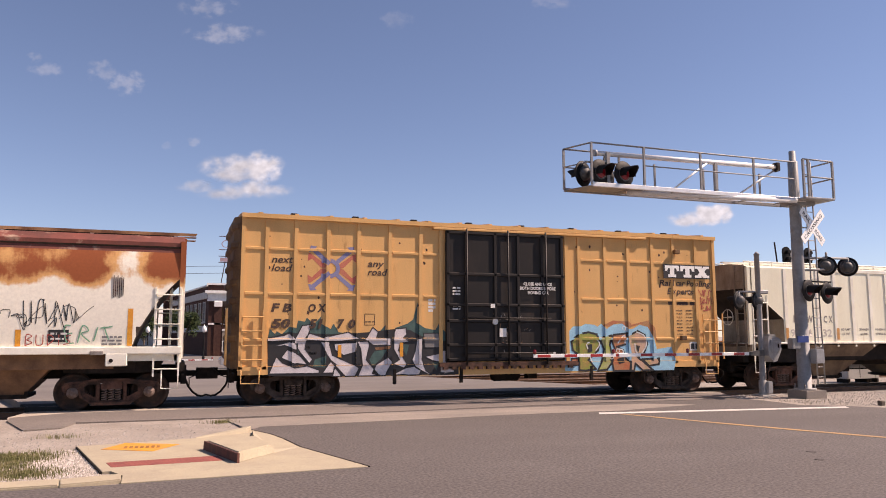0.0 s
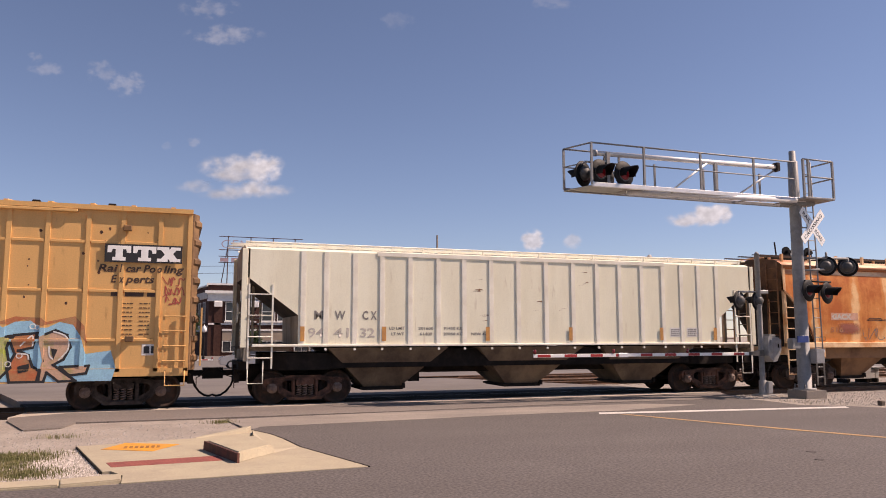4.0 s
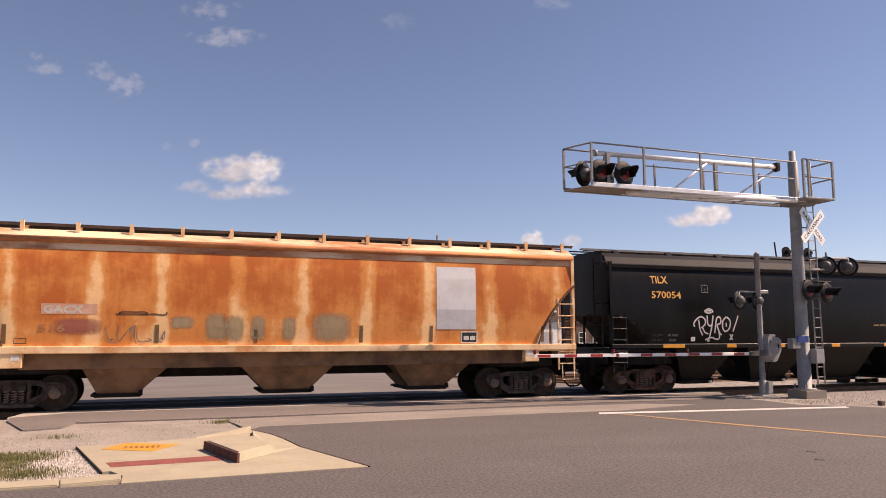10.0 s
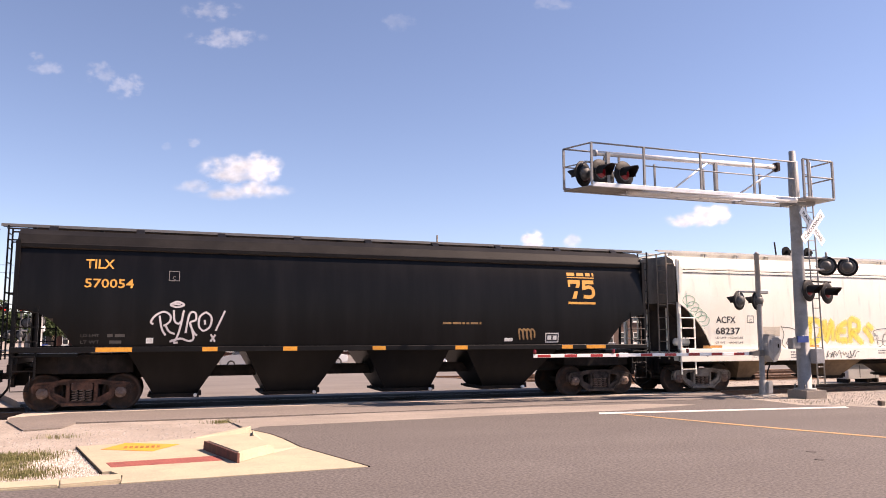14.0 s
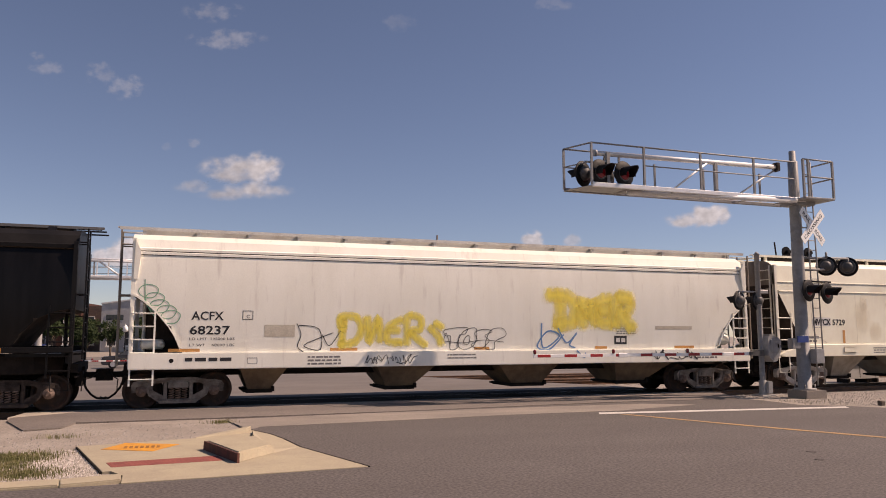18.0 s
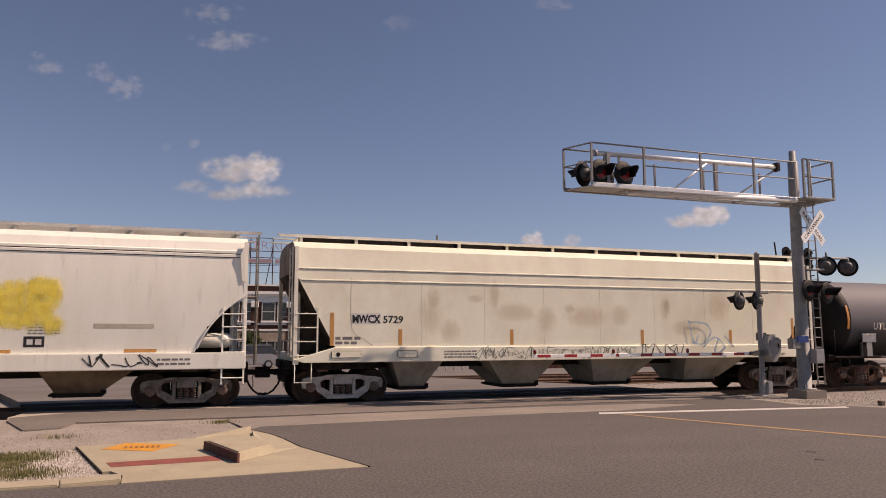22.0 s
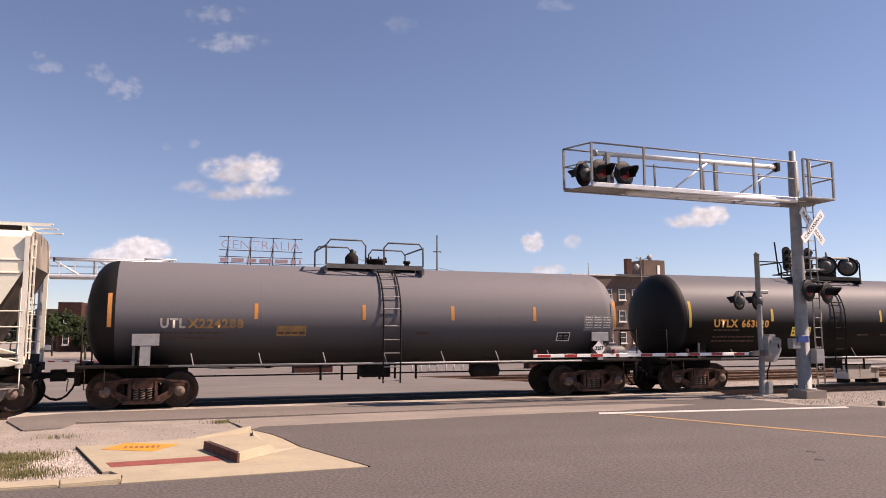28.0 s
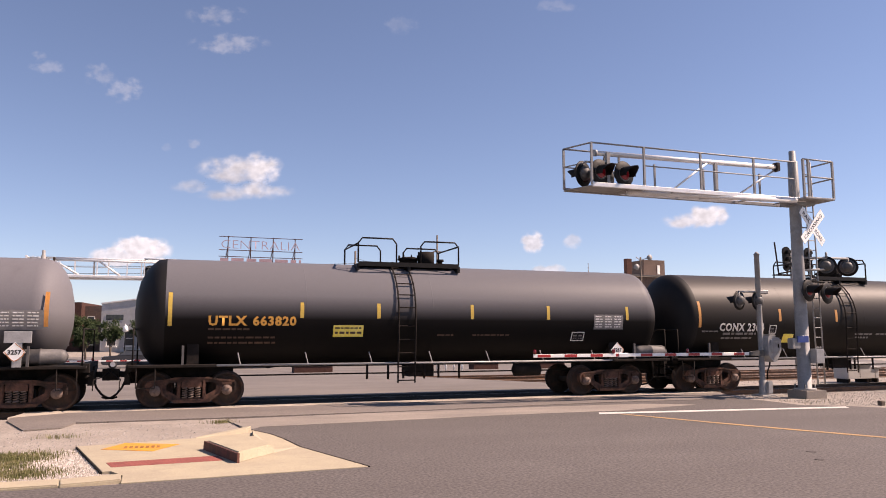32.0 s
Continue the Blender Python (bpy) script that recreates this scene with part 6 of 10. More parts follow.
    part("door_track", bevelled(bx(d0 - 0.4, d1 + 3.0, y - 0.05, -w, 4.945, 5.015), 0.01, 1), YELLOW, car)
    bm = bx(d0 - 0.2, d1 + 0.4, y - 0.06, -w, 0.98, 1.10)
    for k in range(16):
        x = d0 - 0.1 + k * 0.27
        box(bm, x, x + 0.14, y - 0.07, -w - 0.02, 0.90, 0.99)
    part("door_track", bm, TRUCK_BROWN, car)
    Dk = flat(y - 0.002)
    lettering("CLOSE AND LOCK", 9.88 - xc, 3.37, 0.13, flat(y - 0.055), WHITE_INK, car, bold=0.004, width=0.98)
    lettering("BOTH DOORS BEFORE", 9.76 - xc, 3.24, 0.13, flat(y - 0.055), WHITE_INK, car, bold=0.004, width=1.20)
    lettering("MOVING CAR", 10.02 - xc, 3.11, 0.13, flat(y - 0.055), WHITE_INK, car, bold=0.004, width=0.70)
    for a, b, z0, z1 in ((9.08, 9.30, 1.83, 2.08), (8.80, 8.94, 2.68, 2.80)):
        part("placard", patch(a - xc, b - xc, z0, z1, flat(y - 0.06)), WHITE_INK, door)
    part("lock_disc", rod(bmesh.new(), (8.95 - xc, y - 0.06, 2.28), (8.95 - xc, y - 0.01, 2.28), 0.09, 14), WHITE_INK, door)
    bars([(7.62 - xc, 7.86 - xc, 2.62 + 0.09 * k, 0.045) for k in range(2)] + [(7.62 - xc, 7.86 - xc, 3.05 + 0.09 * k, 0.045) for k in range(3)] + [(10.5 - xc, 10.95 - xc, 1.32, 0.05)], flat(y - 0.012), WHITE_INK, car, seed=6)
    # ends
    for s in (-1, 1):
        x = s * (L / 2 - 0.05)
        # yellow end walls coloured brown: their shade is put into the colour
        e = part("end_wall", prism(bmesh.new(), [(x, -w + 0.02), (x + s * 0.08, -w + 0.05), (x + s * 0.22, -w + 0.30), (x + s * 0.22, w - 0.30), (x + s * 0.08, w - 0.05), (x, w - 0.02)], "z", 1.0, 5.06), END_BROWN, car, "ribbed end wall coloured dark brown for its shade")
        for k in range(8):
            z = 1.3 + k * 0.50
            bm = loft(bmesh.new(), [[(x + s * (d - 0.03), yy, z - 0.16), (x + s * (d + 0.08), yy, z - 0.05), (x + s * (d + 0.08), yy, z + 0.05), (x + s * (d - 0.03), yy, z + 0.16)] for yy, d in ((-w + 0.08, 0.06), (-w + 0.32, 0.21), (w - 0.32, 0.21), (w - 0.08, 0.06))])
            part("end_rib", bm, END_BROWN, e)
        for yy in (-w - 0.06, w + 0.06):
            a, b = sorted((s * (L / 2 - 0.08), s * (L / 2 - 0.62)))
            ladder(car, a, b, yy - 0.04 * (1 if yy < 0 else -1), 1.05, 2.55, YELLOW, 4)
        end_ladder(car, s * (L / 2 + 0.30), -1.42, -0.95, 1.1, 2.6, YELLOW, 4)
        stirrup(car, *sorted((s * (L / 2 - 0.08), s * (L / 2 - 0.55))), -w - 0.06, 0.62, 1.0, YELLOW)
        coupler(car, s * L / 2, s)
    brake_wheel(car, -(L / 2 + 0.36), -1, 2.4, END_BROWN)
    for k in range(8):
        part("roof_latch", bevelled(bx(-6.4 + k * 1.72, -6.22 + k * 1.72, -w - 0.03, -w + 0.10, ze + 0.06, ze + 0.12), 0.01, 1), UNDER, car)
    centre_sill(car, L, 0.72, 1.0)
    bm = bmesh.new()
    for k in range(18):
        x = -L / 2 + 1.2 + (L - 2.4) * k / 17
        box(bm, x - 0.05, x + 0.05, -w, w, 0.84, 0.98)
    part("cross_bearer", bm, UNDER, car)
    brake_gear(car, 0.4)
    for x in (5.9, 7.9, 12.2):
        part("hanger", bevelled(bx(x - xc - 0.05, x - xc + 0.05, -w - 0.05, -w + 0.02, 0.52, 0.94), 0.01, 1), UNDER, car)
    for x in (3.15, 15.5):
        truck(car, x - xc, TRUCK_DARK)
    # lettering
    G = flat(-w - 0.001)
    lettering("next", 2.44 - xc, 3.84, 0.27, G, BROWN_INK, car, bold=0.005, width=0.58, shear=0.25)
    lettering("load", 2.44 - xc, 3.61, 0.27, G, BROWN_INK, car, bold=0.005, width=0.56, shear=0.25)
    lettering("any", 5.10 - xc, 3.80, 0.27, G, BROWN_INK, car, bold=0.005, width=0.48, shear=0.25)
    lettering("road", 5.10 - xc, 3.56, 0.27, G, BROWN_INK, car, bold=0.005, width=0.58, shear=0.25)
    lettering("F B", 2.45 - xc, 2.52, 0.30, G, BROWN_INK, car, bold=0.012, width=0.55, shear=0.2)
    lettering("O X", 3.45 - xc, 2.52, 0.30, G, BROWN_INK, car, bold=0.012, width=0.50, shear=0.2)
    lettering("50", 2.45 - xc, 2.08, 0.33, flat(-w - 0.012), BROWN_INK, car, bold=0.016, width=0.52, shear=0.2)
    lettering("51", 3.47 - xc, 2.08, 0.33, flat(-w - 0.012), BROWN_INK, car, bold=0.016, width=0.38, shear=0.2)
    lettering("7", 4.25 - xc, 2.08, 0.33, flat(-w - 0.012), BROWN_INK, car, bold=0.016, width=0.20, shear=0.2)
    lettering("0", 4.56 - xc, 2.08, 0.33, flat(-w - 0.012), BROWN_INK, car, bold=0.016, width=0.20, shear=0.2)
    F = flat(-w - 0.037)
    for txt, xa, xb, z, on in (("Rai", 14.80, 15.26, 3.48, G), ("l", 15.31, 15.36, 3.48, F), ("car Po", 15.45, 16.15, 3.48, G), ("o", 16.19, 16.30, 3.48, F), ("ling", 16.34, 16.84, 3.48, G),
                               ("E", 15.11, 15.25, 3.21, G), ("x", 15.30, 15.41, 3.21, F), ("perts", 15.45, 16.13, 3.21, G)):
        lettering(txt, xa - xc, z, 0.27, on, BROWN_INK, car, bold=0.007, width=xb - xa, shear=0.2)
    bars([(15.12 - xc, 15.27 - xc, 2.86, 0.12), (15.45 - xc, 16.16 - xc, 2.86, 0.12)], G, BROWN_INK, car, name="web_line", seed=5)
    part("logo_panel", bx(14.94 - xc, 16.78 - xc, -w - 0.060, -w - 0.052, 3.72, 4.18), BLACK_INK, car, "black maker's panel")
    bm = bmesh.new()
    P = flat(-w - 0.060)
    tee = ((0, 0.38), (0, 0.20), (0.09, 0.20), (0.12, 0.29), (0.19, 0.29), (0.19, 0.09), (0.12, 0.09), (0.12, 0), (0.43, 0), (0.43, 0.09), (0.36, 0.09), (0.36, 0.29), (0.43, 0.29), (0.46, 0.20), (0.55, 0.20), (0.55, 0.38))
    for a in (15.00, 15.60):
        decal(bm, [(a - xc + u, 3.76 + v) for u, v in tee], P)
    for k, pts in enumerate(([(16.20, 4.14), (16.42, 4.14), (16.72, 3.76), (16.50, 3.76)], [(16.52, 4.14), (16.70, 4.14), (16.38, 3.76), (16.20, 3.76)], [(16.17, 4.14), (16.46, 4.14), (16.46, 4.06), (16.17, 4.06)], [(16.17, 3.84), (16.43, 3.84), (16.43, 3.76), (16.17, 3.76)], [(16.48, 3.84), (16.74, 3.84), (16.74, 3.76), (16.48, 3.76)], [(16.5, 4.14), (16.74, 4.14), (16.74, 4.06), (16.5, 4.06)])):
        decal(bm, [(x - xc, z) for x, z in pts], P, 0.0045 + 0.0004 * k)
    part("logo", bm, WHITE_SIGN, car, "white maker's emblem")
    c, d = 4.09 - xc, 3.72
    for sz in (1, -1):
        for sx in (1, -1):
            spray(car, LOGO_BLUE, "emblem_stripe", [(c + sx * 0.66, d + sz * 0.44), (c + sx * 0.60, d + sz * 0.62), (c + sx * 0.42, d + sz * 0.60), (c + sx * 0.48, d + sz * 0.55), (c + sx * 0.04, d + sz * 0.17), (c + sx * 0.11, d + sz * 0.08), (c + sx * 0.56, d + sz * 0.46)], 0.003, 0, "faded blue emblem stripe")
            spray(car, LOGO_RED, "emblem_stripe", [(c + sx * 0.68, d + sz * 0.18), (c + sx * 0.66, d + sz * 0.42), (c + sx * 0.59, d + sz * 0.40), (c + sx * 0.14, d + sz * 0.07), (c + sx * 0.22, d), (c + sx * 0.32, d + sz * 0.02), (c + sx * 0.56, d + sz * 0.26)], 0.003, 0, "faded red emblem stripe")
    bm = bmesh.new()
    stroke(bm, [(c - 0.30, d + 0.20), (c - 0.05, d + 0.22), (c + 0.14, d + 0.10), (c + 0.14, d - 0.10), (c - 0.05, d - 0.22), (c - 0.30, d - 0.20)], 0.11, S, off=0.006)
    part("emblem_ring", bm, LOGO_BLUE, car)
    bars([(15.4 - xc, 15.65 - xc, 1.9 + 0.11 * k, 0.026) for k in range(8)] + [(15.8 - xc, 16.05 - xc, 1.9 + 0.11 * k, 0.026) for k in range(8)], flat(-w - 0.004), BROWN_INK, car, seed=10)
    bars([(6.9 - xc, 7.12 - xc, 2.55 + 0.10 * k, 0.07) for k in range(4)], S, WHITE_INK, car, seed=13)
    part("stencil_box", patch(15.9 - xc, 16.3 - xc, 1.38, 1.66, S), WHITE_INK, car)
    part("stencil_box", patch(15.95 - xc, 16.08 - xc, 1.43, 1.61, S, 0.007), BLACK_INK, car)
    part("stencil_box", patch(16.12 - xc, 16.25 - xc, 1.43, 1.61, S, 0.007), BLACK_INK, car)
    for x, z in ((15.45, 4.52), (15.6, 1.72)):
        part("bracket", bevelled(bx(x - xc - 0.10, x - xc + 0.10, -w - 0.16, -w - 0.02, z, z + 0.14), 0.015, 1), END_BROWN, car)
    # sprayed lettering on the lower side, over wall, posts and sill
    spray(car, TEAL_SPRAY, "spray_background", [(-6.93, 1.85), (-6.89, 2.05), (-6.75, 1.91), (-6.71, 1.99), (-6.57, 1.91), (-6.37, 2.11), (-6.19, 2.08), (-6.14, 2.28), (-5.96, 2.25), (-5.91, 2.36), (-5.71, 2.19), (-5.51, 2.40), (-5.53, 2.20), (-5.25, 2.05), (-5.17, 2.20), (-5.03, 1.97), (-4.69, 1.91), (-4.42, 1.94), (-4.14, 1.94), (-3.91, 1.94), (-3.69, 2.17), (-3.71, 1.94), (-3.45, 1.88), (-3.40, 2.09), (-3.05, 2.21), (-2.88, 2.33), (-2.74, 2.84), (-2.78, 2.24), (-2.54, 2.09), (-2.21, 2.03), (-2.01, 2.36), (-2.03, 2.09), (-1.85, 1.94), (-1.84, 1.60), (-6.92, 1.63)], 0.0042, 0, "dark teal spray with drips behind letters")
    spray(car, BLACK_INK, "spray_background", [(-6.95, 1.80), (-6.39, 1.97), (-6.18, 1.94), (-5.92, 1.94), (-5.24, 1.91), (-4.56, 1.94), (-4.17, 1.97), (-3.42, 2.06), (-2.96, 2.03), (-2.63, 1.85), (-1.53, 1.63), (-1.51, 0.70), (-6.91, 0.81)], 0.005, 0, "black shading behind silver letters")
    spray(car, TEAL_SPRAY, "spray_fill", [(-5.67, 1.23), (-5.36, 1.32), (-5.40, 1.01), (-5.72, 1.04)], 0.0056, 0)
    spray(car, TEAL_SPRAY, "spray_fill", [(-4.15, 1.21), (-4.01, 1.44), (-3.65, 1.48), (-3.80, 1.23), (-4.06, 1.03)], 0.0056, 0)
    spray(car, TEAL_SPRAY, "spray_fill", [(-2.31, 1.10), (-2.09, 1.15), (-2.19, 0.88)], 0.0056, 0)
    spray(car, TEAL_SPRAY, "spray_fill", [(-6.14, 1.60), (-6.03, 1.48), (-6.13, 1.37)], 0.0056, 0)
    spray(car, TEAL_SPRAY, "spray_fill", [(-3.27, 1.64), (-3.00, 1.61), (-3.08, 1.31)], 0.0056, 0)
    spray(car, RUST_TOP, "spray_fill", [(-4.00, 1.54), (-3.54, 1.58), (-3.57, 1.50), (-3.97, 1.47)], 0.0056, 0)
    spray(car, SILVER_INK, "sprayed_letter", [(-6.20, 1.80), (-6.03, 2.14), (-5.77, 2.18), (-5.91, 1.75), (-5.94, 1.51), (-5.73, 1.23), (-5.82, 1.12), (-6.08, 1.43), (-6.22, 1.66)], 0.0062, 0.03, "jagged silver sprayed letter stroke")
    spray(car, SILVER_INK, "sprayed_letter", [(-6.93, 1.81), (-6.51, 1.88), (-6.37, 1.94), (-6.20, 1.77), (-6.93, 1.73)], 0.0062, 0.03, "jagged silver sprayed letter stroke")
    spray(car, SILVER_INK, "sprayed_letter", [(-6.92, 1.55), (-6.37, 1.71), (-6.14, 1.65), (-6.16, 1.49), (-6.49, 1.61)], 0.0062, 0.03, "jagged silver sprayed letter stroke")
    spray(car, SILVER_INK, "sprayed_letter", [(-6.58, 1.28), (-6.42, 1.50), (-6.08, 1.34), (-5.86, 1.09), (-6.25, 1.14)], 0.0062, 0.03, "jagged silver sprayed letter stroke")
    spray(car, SILVER_INK, "sprayed_letter", [(-6.91, 0.83), (-6.70, 1.32), (-6.54, 1.15), (-6.21, 1.01), (-5.88, 1.06), (-5.54, 0.94), (-5.60, 0.72), (-6.33, 0.82)], 0.0062, 0.03, "jagged silver sprayed letter stroke")
    spray(car, SILVER_INK, "sprayed_letter", [(-5.96, 1.77), (-5.82, 1.94), (-5.44, 1.82), (-4.75, 1.97), (-4.47, 1.79), (-5.10, 1.72)], 0.0062, 0.03, "jagged silver sprayed letter stroke")
    spray(car, SILVER_INK, "sprayed_letter", [(-5.53, 1.71), (-5.29, 1.69), (-5.19, 1.34), (-4.55, 1.05), (-4.45, 0.98), (-4.58, 0.71), (-4.79, 0.72), (-5.21, 1.15)], 0.0062, 0.03, "jagged silver sprayed letter stroke")
    spray(car, SILVER_INK, "sprayed_letter", [(-5.15, 1.65), (-4.82, 1.68), (-4.52, 1.68), (-4.54, 1.42), (-4.88, 1.33), (-5.12, 1.48)], 0.0062, 0.03, "jagged silver sprayed letter stroke")
    spray(car, SILVER_INK, "sprayed_letter", [(-5.56, 0.73), (-5.37, 1.00), (-5.22, 1.19), (-5.09, 1.09), (-5.23, 0.72)], 0.0062, 0.03, "jagged silver sprayed letter stroke")
    spray(car, SILVER_INK, "sprayed_letter", [(-5.19, 0.72), (-5.14, 1.01), (-5.04, 0.91), (-4.90, 0.72)], 0.0062, 0.03, "jagged silver sprayed letter stroke")
    spray(car, SILVER_INK, "sprayed_letter", [(-4.49, 1.70), (-4.19, 1.72), (-4.15, 1.62), (-4.24, 1.21), (-3.84, 0.71), (-4.49, 0.75), (-4.35, 1.07), (-4.40, 1.50)], 0.0062, 0.03, "jagged silver sprayed letter stroke")
    spray(car, SILVER_INK, "sprayed_letter", [(-4.27, 1.76), (-4.06, 2.10), (-3.90, 1.97), (-3.96, 1.79), (-3.56, 1.79), (-3.56, 1.61), (-4.04, 1.60)], 0.0062, 0.03, "jagged silver sprayed letter stroke")
    spray(car, SILVER_INK, "sprayed_letter", [(-4.07, 0.83), (-3.97, 1.06), (-3.63, 1.26), (-3.50, 1.13), (-3.65, 0.88), (-3.70, 0.74)], 0.0062, 0.03, "jagged silver sprayed letter stroke")
    spray(car, SILVER_INK, "sprayed_letter", [(-3.44, 1.94), (-3.40, 2.06), (-3.09, 2.09), (-3.07, 1.91), (-3.18, 1.79), (-2.95, 1.70), (-3.25, 1.66), (-3.31, 1.46), (-3.06, 1.08), (-3.16, 0.96), (-3.47, 1.08), (-3.28, 1.20), (-3.45, 1.49)], 0.0062, 0.03, "jagged silver sprayed letter stroke")
    spray(car, SILVER_INK, "sprayed_letter", [(-3.56, 0.75), (-3.13, 0.96), (-2.84, 1.01), (-2.65, 0.89), (-2.72, 0.73), (-3.24, 0.79)], 0.0062, 0.03, "jagged silver sprayed letter stroke")
    spray(car, SILVER_INK, "sprayed_letter", [(-2.91, 1.19), (-2.82, 1.42), (-2.77, 1.74), (-2.62, 1.79), (-2.64, 1.19), (-2.51, 0.89), (-2.27, 0.70), (-2.81, 0.97)], 0.0062, 0.03, "jagged silver sprayed letter stroke")
    spray(car, SILVER_INK, "sprayed_letter", [(-2.54, 1.28), (-2.08, 1.36), (-2.02, 1.45), (-1.84, 1.45), (-1.89, 0.95), (-1.67, 0.94), (-1.64, 0.82), (-2.08, 0.79), (-2.06, 1.11), (-2.30, 1.16)], 0.0062, 0.03, "jagged silver sprayed letter stroke")
    spray(car, SILVER_INK, "sprayed_letter", [(-2.36, 0.70), (-2.06, 0.82), (-1.52, 0.75), (-1.45, 0.70)], 0.0062, 0.03, "jagged silver sprayed letter stroke")
    spray(car, GREY_PANEL, "repair_plate", [(-2.57, 1.94), (-2.10, 1.94), (-2.09, 1.53), (-2.53, 1.53)], 0.012, 0.02, "grey welded repair plate")
    spray(car, ORANGE_SPRAY, "spray_background", [(3.28, 2.17), (3.71, 2.34), (4.27, 2.31), (4.38, 2.21), (5.02, 2.35), (5.24, 2.11), (5.31, 1.69), (5.11, 1.94), (4.73, 2.24), (4.29, 2.11), (3.90, 2.27), (3.57, 2.14)], 0.004, 0, "thin maroon spray haze")
    spray(car, BLUE_SPRAY, "spray_background", [(1.95, 0.89), (2.04, 1.54), (2.08, 1.94), (2.29, 2.15), (2.52, 2.15), (2.73, 2.23), (3.03, 2.20), (3.14, 2.14), (3.28, 2.24), (3.46, 2.07), (3.71, 2.21), (4.04, 2.24), (4.27, 2.07), (4.41, 2.07), (4.68, 2.21), (4.98, 2.14), (5.16, 1.86), (5.29, 1.43), (5.86, 1.51), (5.99, 1.08), (5.90, 0.75), (1.95, 0.80)], 0.0045, 0, "sky-blue sprayed bubbles")
    spray(car, GREEN_SPRAY, "sprayed_letter", [(2.21, 1.68), (2.34, 1.81), (2.52, 1.92), (2.82, 1.97), (3.10, 1.91), (3.23, 1.69), (3.14, 1.41), (2.92, 1.22), (2.79, 1.12), (3.03, 0.84), (2.67, 0.80), (2.45, 0.81), (2.45, 1.26), (2.26, 1.42)], 0.007, 0.06, "fat olive-green sprayed letter")
    spray(car, LIME_SPRAY, "sprayed_letter", [(3.23, 1.73), (3.35, 1.82), (3.64, 1.87), (3.57, 1.58), (3.67, 1.11), (3.43, 0.82), (3.10, 0.79), (3.28, 1.12), (3.35, 1.45)], 0.0074, 0.06, "fat lime sprayed letter")
    spray(car, ORANGE_SPRAY, "sprayed_letter", [(2.20, 1.16), (2.46, 1.18), (2.46, 0.97), (2.21, 0.97)], 0.0078, 0.05)
    spray(car, ORANGE_SPRAY, "sprayed_letter", [(3.71, 1.89), (4.21, 1.94), (4.12, 1.59), (3.82, 1.52), (4.04, 1.41), (4.14, 1.14), (4.31, 1.02), (4.29, 0.77), (3.67, 0.77), (3.60, 1.11), (3.75, 1.44), (3.64, 1.71)], 0.0082, 0.06, "fat orange-brown sprayed letter")
    spray(car, PINK_SPRAY, "sprayed_letter", [(4.23, 1.84), (4.60, 2.01), (4.86, 1.89), (4.95, 1.60), (4.81, 1.30), (4.59, 1.17), (5.10, 0.78), (4.73, 0.77), (4.46, 0.99), (4.40, 0.77), (4.25, 0.77), (4.35, 1.27)], 0.0086, 0.06, "fat pink-tan sprayed letter")
    spray(car, PINK_SPRAY, "sprayed_letter", [(4.74, 1.12), (5.38, 1.14), (5.33, 0.96), (4.96, 0.91)], 0.0086, 0.06, "fat pink-tan sprayed letter")
    spray(car, BLACK_INK, "spray_fill", [(2.73, 1.58), (2.92, 1.61), (2.94, 1.38), (2.79, 1.34)], 0.0135, 0)
    spray(car, BLACK_INK, "spray_fill", [(4.52, 1.57), (4.67, 1.54), (4.59, 1.30)], 0.0135, 0)
    spray(car, BLACK_INK, "spray_fill", [(3.82, 1.14), (4.07, 1.21), (4.07, 1.03), (3.85, 0.98)], 0.0135, 0)
    for pts in ([(2.78, 1.45), (2.74, 1.6), (2.84, 1.66)], [(3.1, 1.75), (3.2, 1.6), (3.05, 1.4)], [(2.85, 1.2), (2.95, 1.0)], [(3.85, 1.62), (4.1, 1.88), (4.12, 1.62)], [(4.55, 1.98), (4.85, 1.85), (4.9, 1.55), (4.7, 1.28)], [(4.48, 1.62), (4.5, 1.4), (4.58, 1.3)], [(3.82, 1.45), (4.02, 1.42), (4.05, 1.3)]):
        bm = bmesh.new()
        stroke(bm, pts, 0.035, S, 0.0145)
        part("spray_highlight", bm, WHITE_INK, car)
    for cx, cz, r in ((2.05, 1.45, 0.07), (2.0, 1.62, 0.04), (4.1, 2.1, 0.06), (4.2, 2.08, 0.05), (3.62, 1.2, 0.06), (3.85, 1.4, 0.06)):
        bm = bmesh.new()
        stroke(bm, [(cx + r * math.cos(a * math.pi / 4), cz + r * math.sin(a * math.pi / 4)) for a in range(8)], 0.02, S, 0.015, True)
        part("spray_ring", bm, WHITE_INK, car)
    for x, z0, z1 in ((4.33, 1.28, 1.62), (6.10, 1.28, 1.68)):
        part("reflector", patch(x - xc - 0.05, x - xc + 0.05, z0, z1, S, 0.014), AMBER, car)
    lettering("212", 3.38 - xc, 1.52, 0.09, S, WHITE_INK, car, bold=0.003)
    lettering("73600", 3.46 - xc, 1.36, 0.09, S, WHITE_INK, car, bold=0.003)
    bars([(5.05 - xc, 5.3 - xc, 2.24, 0.03)], S, BROWN_INK, car, seed=3)
    square(car, 5.02 - xc, 5.32 - xc, 2.16, 2.48, S, BROWN_INK, 0.014, "stencil_frame")
    # rust spots on the panels, scuffs on the door
    rnd = random.Random(33)
